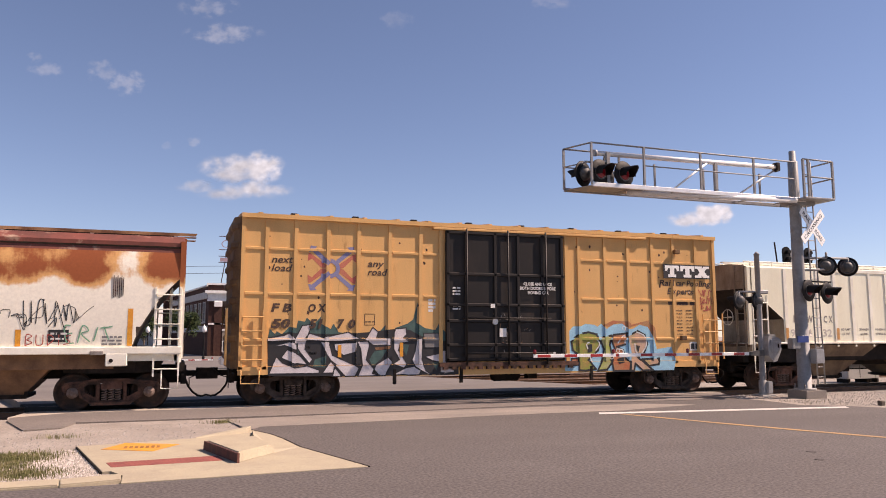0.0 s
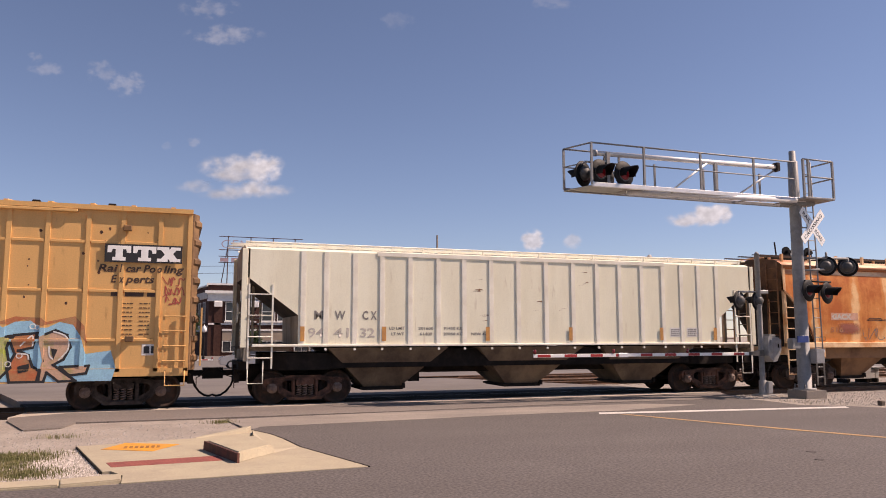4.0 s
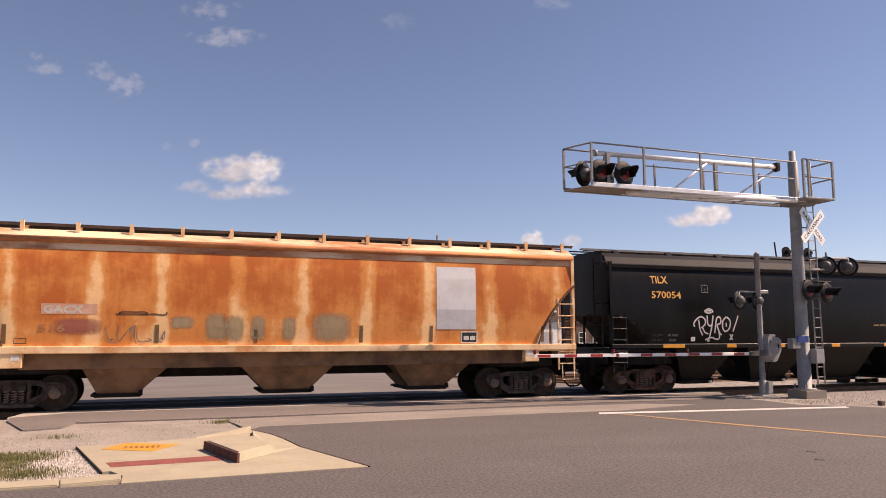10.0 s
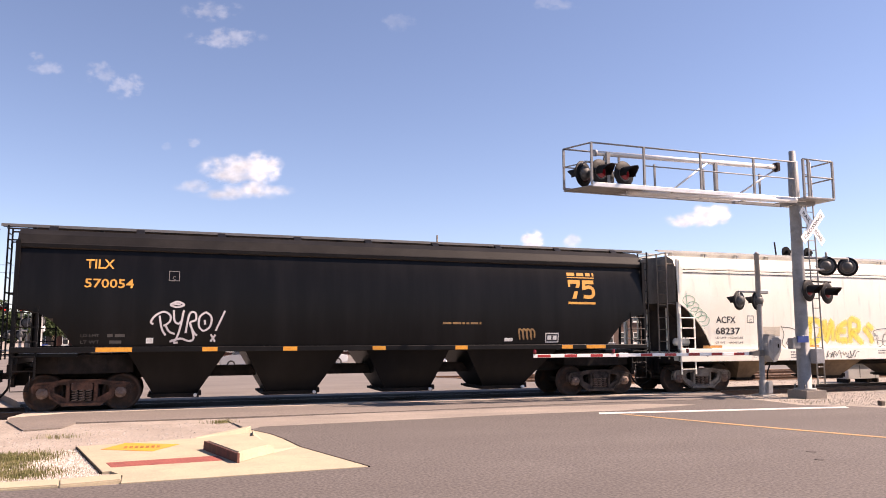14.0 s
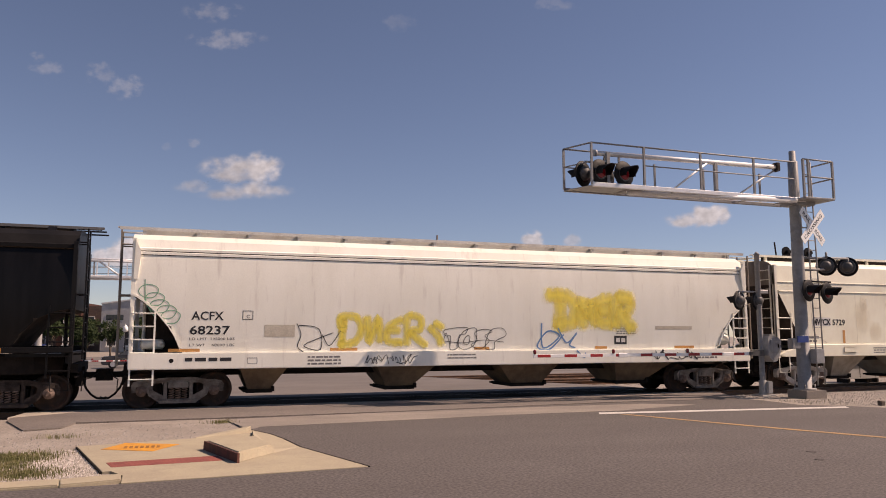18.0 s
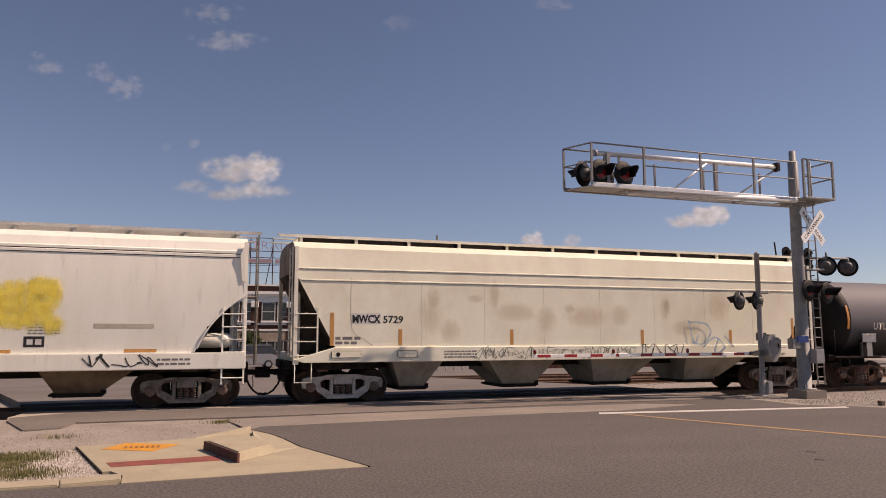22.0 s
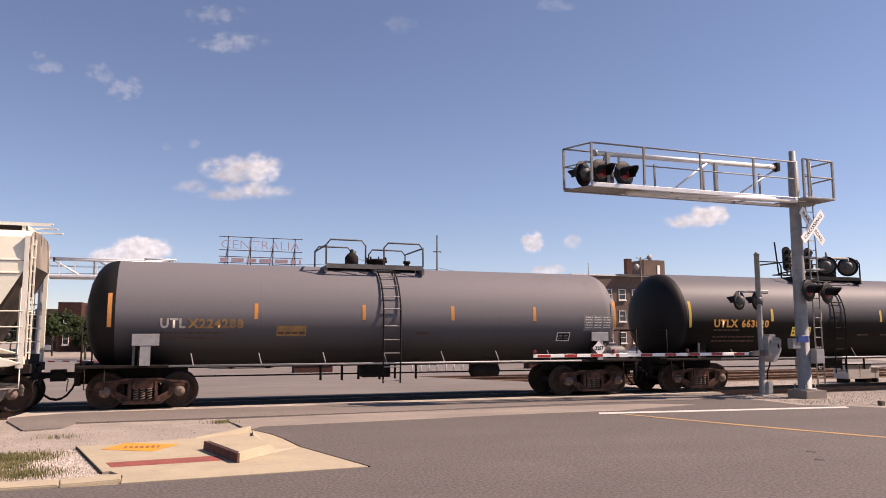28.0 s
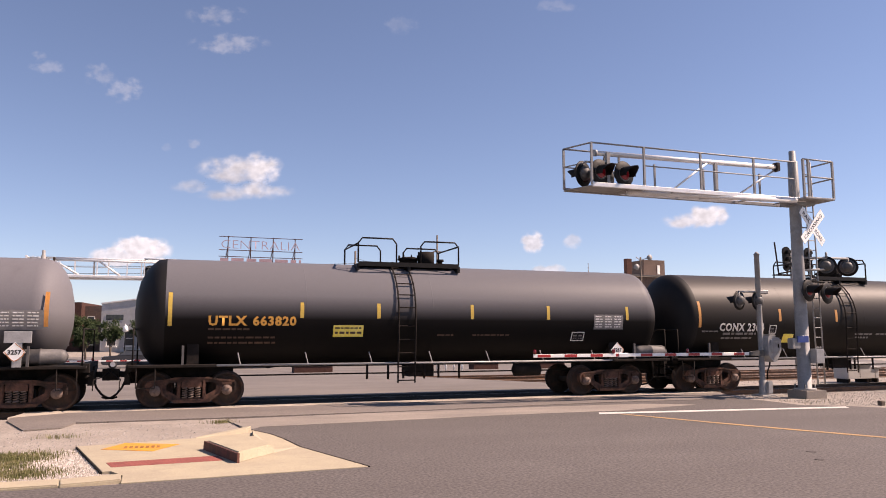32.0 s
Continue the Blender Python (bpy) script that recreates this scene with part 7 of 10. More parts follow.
    for k in range(46):
        x, z, r = rnd.choice((rnd.uniform(2.0, 7.2), rnd.uniform(11.6, 16.7))) - xc, rnd.uniform(2.2, 4.8), rnd.uniform(0.012, 0.04)
        part("rust_spot", decal(bmesh.new(), [(x + r * math.cos(a * 1.05) * rnd.uniform(0.6, 1.3), z + r * 1.3 * math.sin(a * 1.05) * rnd.uniform(0.6, 1.3)) for a in range(6)], S, 0.0015), TRUCK_BROWN, car)
    for k in range(34):
        x, z = rnd.gauss(9.4, 0.45) - xc, rnd.uniform(1.3, 2.6)
        dx, dz = rnd.uniform(-0.10, 0.10), rnd.uniform(-0.12, 0.12)
        part("scuff", decal(bmesh.new(), [(x, z), (x + dx, z + dz), (x + dx + 0.025, z + dz + 0.01), (x + 0.02, z - 0.015)], Dk, 0.003), rnd.choice((GREY_PANEL, TRUCK_GREY, HOPPER_RUST)), car)
    # rust-red tag beside the end ladder
    for dz in (0, 0.24, 0.48):
        scribble(car, 16.36 - xc, 16.85 - xc, 2.68 + dz, 2.90 + dz, S, RED_INK, 0.022, 80 + int(dz * 10), "rust-red scrawl", 0.17)
    return car, xc


# ---- tank cars ----


def tank_car(label, xc, half, r, zc, mat, marks, trucks, platform, style, reach=0.0):
    car = thing("tank_car", label, "tank car", group="cars of the train")
    dome = [(0.02, 0), (0.45, 0.03), (0.85, 0.12), (1.15, 0.26), (1.34, 0.42), (r - 0.035, 0.56), (r - 0.010, 0.66), (r - 0.001, 0.74), (r, 0.78)]
    prof = [(a * min(1, r / 1.45) if a < r - 0.05 else a, -half + d) for a, d in dome] + [(r, x) for x in (-half + 2.2, -half + 4.4, -1.2, 1.2, half - 4.4, half - 2.2)] + [(a * min(1, r / 1.45) if a < r - 0.05 else a, half - d) for a, d in dome[::-1]]
    k = len(dome)
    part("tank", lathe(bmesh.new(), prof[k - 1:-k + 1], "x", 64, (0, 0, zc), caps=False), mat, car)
    # left head near-black: its shade, turned from the sun, is put into colour
    for piece in (prof[:k], prof[-k:]):
        part("tank_head", lathe(bmesh.new(), piece, "x", 64, (0, 0, zc), caps=False), TANK_HEAD if piece[0][1] < 0 else mat, car)

    def S(z):
        return -math.sqrt(max(r * r - (z - zc) ** 2, 0.01))
    # weld bands round the shell
    for x in (-half + 4.4, 0.0, half - 4.4):
        part("weld_band", lathe(bmesh.new(), [(r - 0.002, x - 0.02), (r + 0.0015, x - 0.01), (r + 0.0015, x + 0.01), (r - 0.002, x + 0.02)], "x", 64, (0, 0, zc), caps=False), mat, car)
    # stub sills, bolster webs, running boards
    shell = half
    for s in (-1, 1):
        half = shell + (reach if s > 0 else 0.0)
        a, b = sorted((s * (half + 0.15), s * (half - 2.6)))
        part("stub_sill", bevelled(bx(a, b, -0.30, 0.30, 0.74, 1.10), 0.01, 1), UNDER, car)
        t = trucks[0] if s < 0 else trucks[1]
        part("bolster_web", prism(bmesh.new(), [(-1.25, 1.05), (1.25, 1.05), (1.25, zc - 0.75), (0.9, zc - r * 0.80), (-0.9, zc - r * 0.80), (-1.25, zc - 0.75)], "x", t - 0.15, t + 0.15), UNDER, car)
        a, b = sorted((s * (half + 0.05), s * (half - 2.1)))
        part("end_platform", bevelled(bx(a, b, -1.45, 1.45, 1.06, 1.13), 0.01, 1), UNDER, car)
        coupler(car, s * half * 1.0, s)
        bm = pipe([(s * (half - 0.05), -1.35, 1.12), (s * (half - 0.05), -1.35, 2.05), (s * (half - 0.05), 1.35, 2.05), (s * (half - 0.05), 1.35, 1.12)], 0.022, 6)
        part("end_rail", bm, UNDER, car)
        part("grab_post", bx(s * (half - 1.25) - 0.03, s * (half - 1.25) + 0.03, -1.42, -1.36, 1.12, 1.62), AIR_GREY, car)
        stirrup(car, *sorted((s * (half - 0.15), s * (half - 0.6))), -1.42, 0.55, 1.08, UNDER)
        truck(car, t, TRUCK_BROWN)
    half = shell
    for sy in (-1, 1):
        part("side_rail", rods([((-half + 1.2, sy * 1.42, 1.10), (half - 1.2, sy * 1.42, 1.10))], 0.028, 8), SIGNAL_GREY, car)
    bm = bmesh.new()
    for k in range(7):
        x = -half + 2.7 + (2 * half - 5.4) * k / 6
        rod(bm, (x, -1.42, 1.10), (x - 0.07, -1.30, 1.42), 0.014, 6)
    part("rail_bracket", bm, SIGNAL_GREY, car)
    bm = bmesh.new()
    for k in range(6):
        x = -1.7 + k * 0.55
        rod(bm, (x, -0.5 - 0.3 * (k % 2), 0.62), (x, -0.5 - 0.3 * (k % 2), 1.05), 0.035, 8)
    box(bm, -0.4, 0.4, -0.35, 0.35, 0.66, zc - r + 0.1)
    rod(bm, (-half + 2, -0.35, 0.78), (half - 2, -0.35, 0.78), 0.022, 6)
    part("bottom_outlet", bm, UNDER, car)
    lathe_bm = lathe(bmesh.new(), [(0.05, -0.5), (0.19, -0.42), (0.19, 0.42), (0.05, 0.5)], "x", 14, (half * 0.42, -0.6, 0.82))
    part("air_reservoir", lathe_bm, UNDER, car)
    # top platform with rails
    p0, p1 = platform
    zt = zc + r
    RAILS = AIR_GREY if style == 1 else SIGNAL_BLACK
    part("platform", bevelled(bx(p0 + 0.05, p1 - 0.05, -0.72, 0.72, zt - 0.05, zt + 0.01), 0.01, 1), RAILS, car)
    for x in (p0, p1, (p0 + p1) / 2):
        part("platform_support", bx(x - 0.04, x + 0.04, -0.93, 0.93, zt - 0.22, zt - 0.04), RAILS, car)
    part("toe_board", bx(p0, p1, -0.95, -0.93, zt - 0.10, zt + 0.03), RAILS, car)
    for a, b, h in ((p0, p0 + 1.15, 0.72), (p1 - 1.2, p1, 0.68)):
        for yy in (-0.92, 0.92):
            part("guard_rail", pipe([(a, yy, zt), (a, yy, zt + h - 0.15), (a + 0.12, yy, zt + h), (b - 0.12, yy, zt + h), (b, yy, zt + h - 0.15), (b, yy, zt)], 0.026, 8), RAILS, car)
    for x in (p0, p1):
        part("guard_rail", rods([((x, -0.92, zt + 0.56), (x, 0.92, zt + 0.56))], 0.026, 8), RAILS, car)
    m = (p0 + p1) / 2
    man = part("manway", lathe(bmesh.new(), [(0.28, 0), (0.28, 0.2), (0.34, 0.2), (0.34, 0.25), (0.2, 0.29), (0.02, 0.3)], "z", 20, (m + 0.25, 0, zt)), UNDER, car)
    for k in range(8):
        a = 2 * math.pi * k / 8
        part("manway_bolt", rod(bmesh.new(), (m + 0.25 + 0.31 * math.cos(a), 0.31 * math.sin(a), zt + 0.18), (m + 0.25 + 0.31 * math.cos(a), 0.31 * math.sin(a), zt + 0.34), 0.022, 6), UNDER, man)
    vx = p0 + 0.9 if style == 1 else p1 - 0.8
    part("valve_bonnet", lathe(bmesh.new(), [(0.2, 0), (0.2, 0.28), (0.14, 0.36), (0.06, 0.42), (0.06, 0.5), (0.02, 0.52)] if style == 1 else [(0.25, 0), (0.25, 0.42), (0.02, 0.43)], "z", 18, (vx, -0.2, zt + 0.02)), UNDER, car)
    part("relief_valve", lathe(bmesh.new(), [(0.08, 0), (0.08, 0.2), (0.12, 0.2), (0.12, 0.27), (0.02, 0.28)], "z", 12, (p1 - 0.12 if style == 1 else p1 - 0.15, 0.35, zt + 0.02)), UNDER, car)
    # ladder curving up the shell
    lx = m + (0.35 if style == 1 else -0.25)
    bm = bmesh.new()
    for d in (-0.25, 0.25):
        pts = [(lx + d, -1.48, 0.55), (lx + d, -1.50, 1.1), (lx + d, -r - 0.06, zc)] + [(lx + d, -(r + 0.06) * math.cos(a), zc + (r + 0.06) * math.sin(a)) for a in (0.2, 0.4, 0.6, 0.8, 1.0, 1.2)]
        for a, b in zip(pts, pts[1:]):
            rod(bm, a, b, 0.024, 6)
    lad = part("ladder", bm, UNDER, car)
    spots = [(-1.5, 0.62 + k * 0.38) for k in range(5)] + [(-(r + 0.06) * math.cos(a), zc + (r + 0.06) * math.sin(a)) for a in (0.12, 0.36, 0.60, 0.84, 1.08)]
    for q in spots:
        part("rung", rods([((lx - 0.25, *q), (lx + 0.25, *q))], 0.017, 6), GALV if style == 1 else UNDER, lad)
    # air tank and placard at the trailing end
    if marks.get("air_tank"):
        bm = lathe(bmesh.new(), [(0.04, -0.62), (0.15, -0.55), (0.19, -0.46), (0.19, -0.02), (0.21, 0.0), (0.19, 0.02), (0.19, 0.46), (0.15, 0.55), (0.04, 0.62)], "x", 18, (half - 0.55, -1.2, 1.36))
        part("air_tank", bm, AIR_GREY, car, "grey cylindrical air tank")
    for x in marks["reflectors"]:
        tall = 0.42 if abs(x) > half - 1.2 else 0.20
        part("reflector", patch(x - 0.05, x + 0.05, zc + 0.07 - tall, zc + 0.09 + tall, S, rows=6), marks["strip"], car, "amber reflector strip")
    for txt, x, z, size, width, mt in marks["text"]:
        lettering(txt, x, z, size, S, mt, car, bold=0.013, width=width, spacing=1.12)
    for x0, x1, z0, z1, mt, lab in marks["panels"]:
        part("data_panel", patch(x0, x1, z0, z1, S, 0.008 if mt is TANK_HEAD else 0.004, rows=4), mt, car, lab)
        if mt is TANK_HEAD:
            bars([(x0 + 0.03, x0 + 0.16, z0 + 0.04, 0.03), (x0 + 0.03, x0 + 0.16, z0 + 0.11, 0.05), (x0 + 0.22, x1 - 0.02, z0 + 0.04, 0.03), (x0 + 0.22, x1 - 0.02, z0 + 0.11, 0.05)], S, GREY_PANEL, car, off=0.011, seed=7)
    for mt, lines in marks["print"]:
        bars(lines, S, mt, car, off=0.008, seed=int(abs(lines[0][0]) * 10))
    if marks.get("placard"):
        px, pz, txt = marks["placard"]
        yy = -1.52
        pl = part("placard", prism(bmesh.new(), [(px - 0.24, pz), (px, pz - 0.24), (px + 0.24, pz), (px, pz + 0.24)], "y", yy, yy + 0.01), WHITE_SIGN, car, "white diamond hazard placard")
        bm = bmesh.new()
        stroke(bm, [(px - 0.21, pz), (px, pz - 0.21), (px + 0.21, pz), (px, pz + 0.21)], 0.02, flat(yy), closed=False)
        part("placard_edge", bm, ORANGE_SPRAY, pl)
        lettering(txt, px - 0.15, pz - 0.05, 0.15, flat(yy), BLACK_INK, pl, bold=0.006, width=0.30)
    if marks.get("holder"):
        px, pz = marks["holder"]
        part("placard_holder", bevelled(bx(px - 0.30, px + 0.30, -1.50, -1.47, pz - 0.14, pz + 0.14), 0.008, 1), SIGNAL_GREY, car)
        part("holder_post", bx(px - 0.10, px + 0.10, -1.49, -1.46, 1.12, pz - 0.12), SIGNAL_GREY, car)
    return car, xc


def tank_cars():
    out = []
    c = 121.025
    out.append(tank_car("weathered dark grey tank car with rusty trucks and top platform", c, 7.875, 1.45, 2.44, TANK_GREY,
                        {"reflectors": [-7.225, -3.625, -0.675, 1.975, 4.625, 7.43], "strip": AMBER_DULL, "air_tank": True,
                         "text": [("UTL", 115.0 - c, 2.08, 0.34, 0.62, PALE_INK), ("X224288", 115.66 - c, 2.08, 0.32, 1.42, DIM_GOLD)],
                         "panels": [(117.95 - c, 118.75 - c, 1.86, 2.14, DIM_GOLD, "faded yellow notice panel"), (127.35 - c, 128.40 - c, 2.02, 2.50, GREY_PANEL, "pale data table"), (126.45 - c, 126.90 - c, 1.70, 1.97, WHITE_INK, "framed stencil"), (126.48 - c, 126.87 - c, 1.73, 1.94, TANK_HEAD, ""), (121.9 - c, 122.3 - c, 1.90, 1.97, BROWN_INK, "")],
                         "print": [(WHITE_INK, [(127.41 - c + 0.32 * i, 127.65 - c + 0.32 * i, 2.10 + 0.08 * k, 0.03) for i in range(3) for k in range(5)]), (BROWN_INK, [(115.0 - c, 116.6 - c, 1.92, 0.05), (115.0 - c, 116.6 - c, 1.78, 0.05), (117.98 - c, 118.72 - c, 1.92, 0.05)])],
                         "placard": (127.83 - c, 1.48, "3257"), "holder": (127.88 - c, 1.84)},
                        (-6.375, 6.825), (-1.675, 1.225), 1, 0.45))
    front = out[0][0]
    part("placard_holder", bevelled(bx(114.35 - c, 115.0 - c, -1.50, -1.47, 1.62, 1.92), 0.008, 1), SIGNAL_GREY, front)
    part("holder_post", bx(114.55 - c, 114.8 - c, -1.49, -1.46, 1.12, 1.64), SIGNAL_GREY, front)
    c = 138.45
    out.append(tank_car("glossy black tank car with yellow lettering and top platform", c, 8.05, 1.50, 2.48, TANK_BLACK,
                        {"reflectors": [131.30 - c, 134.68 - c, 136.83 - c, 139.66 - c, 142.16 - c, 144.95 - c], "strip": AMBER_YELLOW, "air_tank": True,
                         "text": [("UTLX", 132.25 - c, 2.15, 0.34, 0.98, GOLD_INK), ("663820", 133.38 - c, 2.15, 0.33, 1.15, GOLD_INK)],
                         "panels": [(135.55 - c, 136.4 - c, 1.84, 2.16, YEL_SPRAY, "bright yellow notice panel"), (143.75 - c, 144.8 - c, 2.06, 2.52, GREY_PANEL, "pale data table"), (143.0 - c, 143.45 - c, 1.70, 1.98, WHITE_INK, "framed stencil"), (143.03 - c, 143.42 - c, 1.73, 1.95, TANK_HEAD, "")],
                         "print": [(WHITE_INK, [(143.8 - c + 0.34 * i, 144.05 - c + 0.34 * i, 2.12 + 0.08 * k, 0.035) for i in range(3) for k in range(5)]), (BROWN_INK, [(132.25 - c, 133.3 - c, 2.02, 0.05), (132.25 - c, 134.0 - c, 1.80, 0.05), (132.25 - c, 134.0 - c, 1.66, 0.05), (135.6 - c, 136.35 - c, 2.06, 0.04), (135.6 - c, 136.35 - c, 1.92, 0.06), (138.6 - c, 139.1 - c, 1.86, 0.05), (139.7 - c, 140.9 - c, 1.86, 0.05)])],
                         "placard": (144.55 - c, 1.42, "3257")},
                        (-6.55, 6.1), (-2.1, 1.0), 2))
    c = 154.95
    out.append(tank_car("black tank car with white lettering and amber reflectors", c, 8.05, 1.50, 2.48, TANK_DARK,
                        {"reflectors": [-7.2, -3.86, -1.33, 1.5, 4.0, 6.6], "strip": AMBER_PALE, "air_tank": True,
                         "text": [("CONX 2304", -6.40, 2.02, 0.36, 1.86, WHITE_INK)],
                         "panels": [(-4.31, -4.01, 1.93, 2.22, WHITE_INK, "framed stencil"), (-4.28, -4.04, 1.96, 2.19, TANK_HEAD, ""), (-3.66, -3.21, 1.62, 1.92, YEL_SPRAY, "yellow notice panel")],
                         "print": [(GREY_PANEL, [(-6.23, -4.85, 1.89, 0.07), (-6.27, -4.95, 1.75, 0.06), (-0.4, 0.42, 1.88, 0.06), (-0.35, 0.30, 1.76, 0.06), (0.6, 1.5, 1.88, 0.06), (-7.1, -6.45, 1.98, 0.05)])]},
                        (-6.45, 6.1), (-1.75, 0.85), 2))
    return out


TRAIN = [leading_hopper(), box_car(), cream_hopper(), rusty_hopper(), black_hopper(), white_hopper(), stained_hopper(), *tank_cars()]


# ---- ground materials ----
ASPHALT = material("asphalt", (0.098, 0.086, 0.080), (0.120, 0.106, 0.098), rough=0.92, scale=0.9, amount=0.5, var=0.50, fine=24, bump=0.45, contrast=0.5, col3=(0.082, 0.070, 0.064), scale3=0.30, amount3=0.45, stretch3=(0.22, 1, 1))
APRON = material("apron_asphalt", (0.175, 0.150, 0.132), (0.138, 0.119, 0.106), rough=0.92, scale=0.6, var=0.25, fine=24, bump=0.4, stretch=(0.4, 1, 1))
PALE = material("dusty_pavement", (0.275, 0.238, 0.202), (0.205, 0.178, 0.154), rough=0.92, scale=0.8, var=0.18, fine=30, bump=0.3, stretch=(0.5, 1, 1))
FAR_ROAD = material("far_road", (0.172, 0.153, 0.138), (0.128, 0.114, 0.103), rough=0.92, scale=0.5, var=0.15, fine=20, bump=0.2, stretch=(0.4, 1, 1))
TAR = material("tar_spot", (0.058, 0.050, 0.046), (0.075, 0.065, 0.06), rough=0.9, scale=12)
# near-black so that the shadow under the train is in the colour
CROSSING_SHADE = material("crossing_rubber", (0.022, 0.019, 0.017), (0.036, 0.031, 0.027), rough=0.95, spec=0.05, scale=1.5, var=0.2, fine=20, bump=0.3)
EDGE = material("crossing_edge", (0.44, 0.385, 0.31), (0.34, 0.29, 0.24), rough=0.9, scale=1.5, var=0.12, fine=30, bump=0.25)
CONCRETE = material("concrete", (0.40, 0.345, 0.24), (0.35, 0.30, 0.215), rough=0.9, scale=1.2, var=0.08, fine=40, bump=0.2, col3=(0.28, 0.24, 0.18), scale3=3.0, amount3=0.3)
GRAVEL = material("gravel", (0.318, 0.280, 0.240), (0.235, 0.203, 0.172), rough=0.95, scale=1.1, var=0.26, fine=32, bump=0.6, contrast=0.4)
STONE = material("ballast_stone", (0.35, 0.325, 0.295), (0.24, 0.218, 0.195), rough=0.95, scale=9, var=0.25)
PEBBLE = material("white_pebble", (0.52, 0.47, 0.42), (0.36, 0.32, 0.27), rough=0.95, scale=9, var=0.25)
ROAD_WHITE = material("road_white", (0.56, 0.53, 0.49), (0.36, 0.33, 0.29), rough=0.85, scale=2.0, amount=0.35, var=0.12)
ROAD_YELLOW = material("road_yellow", (0.40, 0.245, 0.105), (0.22, 0.165, 0.115), rough=0.85, scale=2.0, amount=0.42, var=0.12)
RAIL = material("rail_steel", (0.10, 0.06, 0.042), (0.16, 0.085, 0.05), rough=0.6, metal=0.4, scale=4)
TIE = material("tie_wood", (0.10, 0.075, 0.055), (0.15, 0.12, 0.095), rough=0.95, scale=3, stretch=(1, 8, 1))
KERB_DARK = material("kerb_face_stained", (0.14, 0.05, 0.035), (0.07, 0.03, 0.025), rough=0.85, scale=4)
TACTILE = material("tactile_red", (0.27, 0.075, 0.058), (0.21, 0.06, 0.05), rough=0.9, scale=3, var=0.15)
STENCIL_BROWN = material("stencil_brown", (0.20, 0.085, 0.02), (0.34, 0.15, 0.03), rough=0.8, scale=6)
DIAMOND = material("stencil_orange", (0.66, 0.29, 0.02), (0.55, 0.25, 0.05), rough=0.8, scale=4, var=0.08)
GRASS = material("dry_grass", (0.125, 0.125, 0.042), (0.25, 0.215, 0.10), rough=0.9, scale=4, amount=0.42)
LEAF = material("leaf_green", (0.017, 0.030, 0.010), (0.034, 0.052, 0.015), rough=0.75, spec=0.2, scale=1.5, amount=0.45)
BARK = material("bark", (0.12, 0.09, 0.065), (0.08, 0.06, 0.045), rough=0.95, scale=8)
BRICK = material("dark_brick", (0.062, 0.030, 0.024), (0.088, 0.043, 0.033), rough=0.9, spec=0.2, scale=3.0, amount=0.5, var=0.2, fine=9, bump=0.3)
BRICK_FAR = material("umber_brick", (0.11, 0.075, 0.060), (0.15, 0.10, 0.078), rough=0.9, scale=3.0, amount=0.5, var=0.2, fine=9, bump=0.3)
TRIM = material("white_trim", (0.84, 0.83, 0.79), (0.74, 0.72, 0.68), rough=0.8, scale=2, var=0.06)
TAN_WALL = material("tan_render", (0.36, 0.29, 0.22), (0.30, 0.24, 0.19), rough=0.9, scale=1, var=0.1)
PALE_WALL = material("pale_render", (0.50, 0.49, 0.48), (0.42, 0.41, 0.40), rough=0.9, scale=1, var=0.08)
GLASS_DARK = material("window_glass", (0.03, 0.035, 0.04), (0.05, 0.055, 0.06), rough=0.08, scale=3, bump=0.0)
ROOFING = material("roofing", (0.10, 0.095, 0.09), (0.14, 0.13, 0.12), rough=0.95, scale=1.5)
WOOD_POLE = material("weathered_pole", (0.17, 0.13, 0.10), (0.11, 0.085, 0.065), rough=0.95, scale=4, stretch=(4, 4, 0.4))
WIRE = material("wire", (0.03, 0.03, 0.03), rough=0.6)
PINK_SIGN = material("faded_sign_pink", (0.42, 0.30, 0.33), (0.34, 0.24, 0.26), rough=0.7, scale=2)
SIGN_STEEL = material("sign_rust", (0.11, 0.055, 0.045), (0.07, 0.04, 0.035), rough=0.85, scale=3)
BLUE_SIGN = material("blue_plate", (0.02, 0.05, 0.22), (0.03, 0.06, 0.20), rough=0.4, scale=4)
CAR_WHITE = material("car_white", (0.70, 0.70, 0.70), rough=0.25, coat=0.5, scale=3, var=0.03)
CAR_DARK = material("car_dark", (0.025, 0.028, 0.035), rough=0.25, coat=0.5, scale=3, var=0.03)
CAR_RED = material("car_red", (0.30, 0.02, 0.02), rough=0.25, coat=0.5, scale=3, var=0.03)
CAR_SILVER = material("car_silver", (0.42, 0.43, 0.45), rough=0.25, metal=0.4, coat=0.5, scale=3, var=0.03)
TYRE = material("tyre", (0.02, 0.02, 0.02), rough=0.9, scale=5)
FLAG_RED = material("flag_red", (0.45, 0.03, 0.04), (0.38, 0.03, 0.04), rough=0.8, scale=3)
FLAG_BLUE = material("flag_blue", (0.03, 0.05, 0.20), rough=0.8, scale=3)

# ---- ground ----


def ground_z(x, y):
    if y <= -2.4:
        return -0.02
    if y <= -1.5:
        return -0.02 - 0.18 * (y + 2.4) / 0.9
    if y < 14:
        return -0.20
    return -0.20 - 0.45 * min((y - 14) / 18, 1)


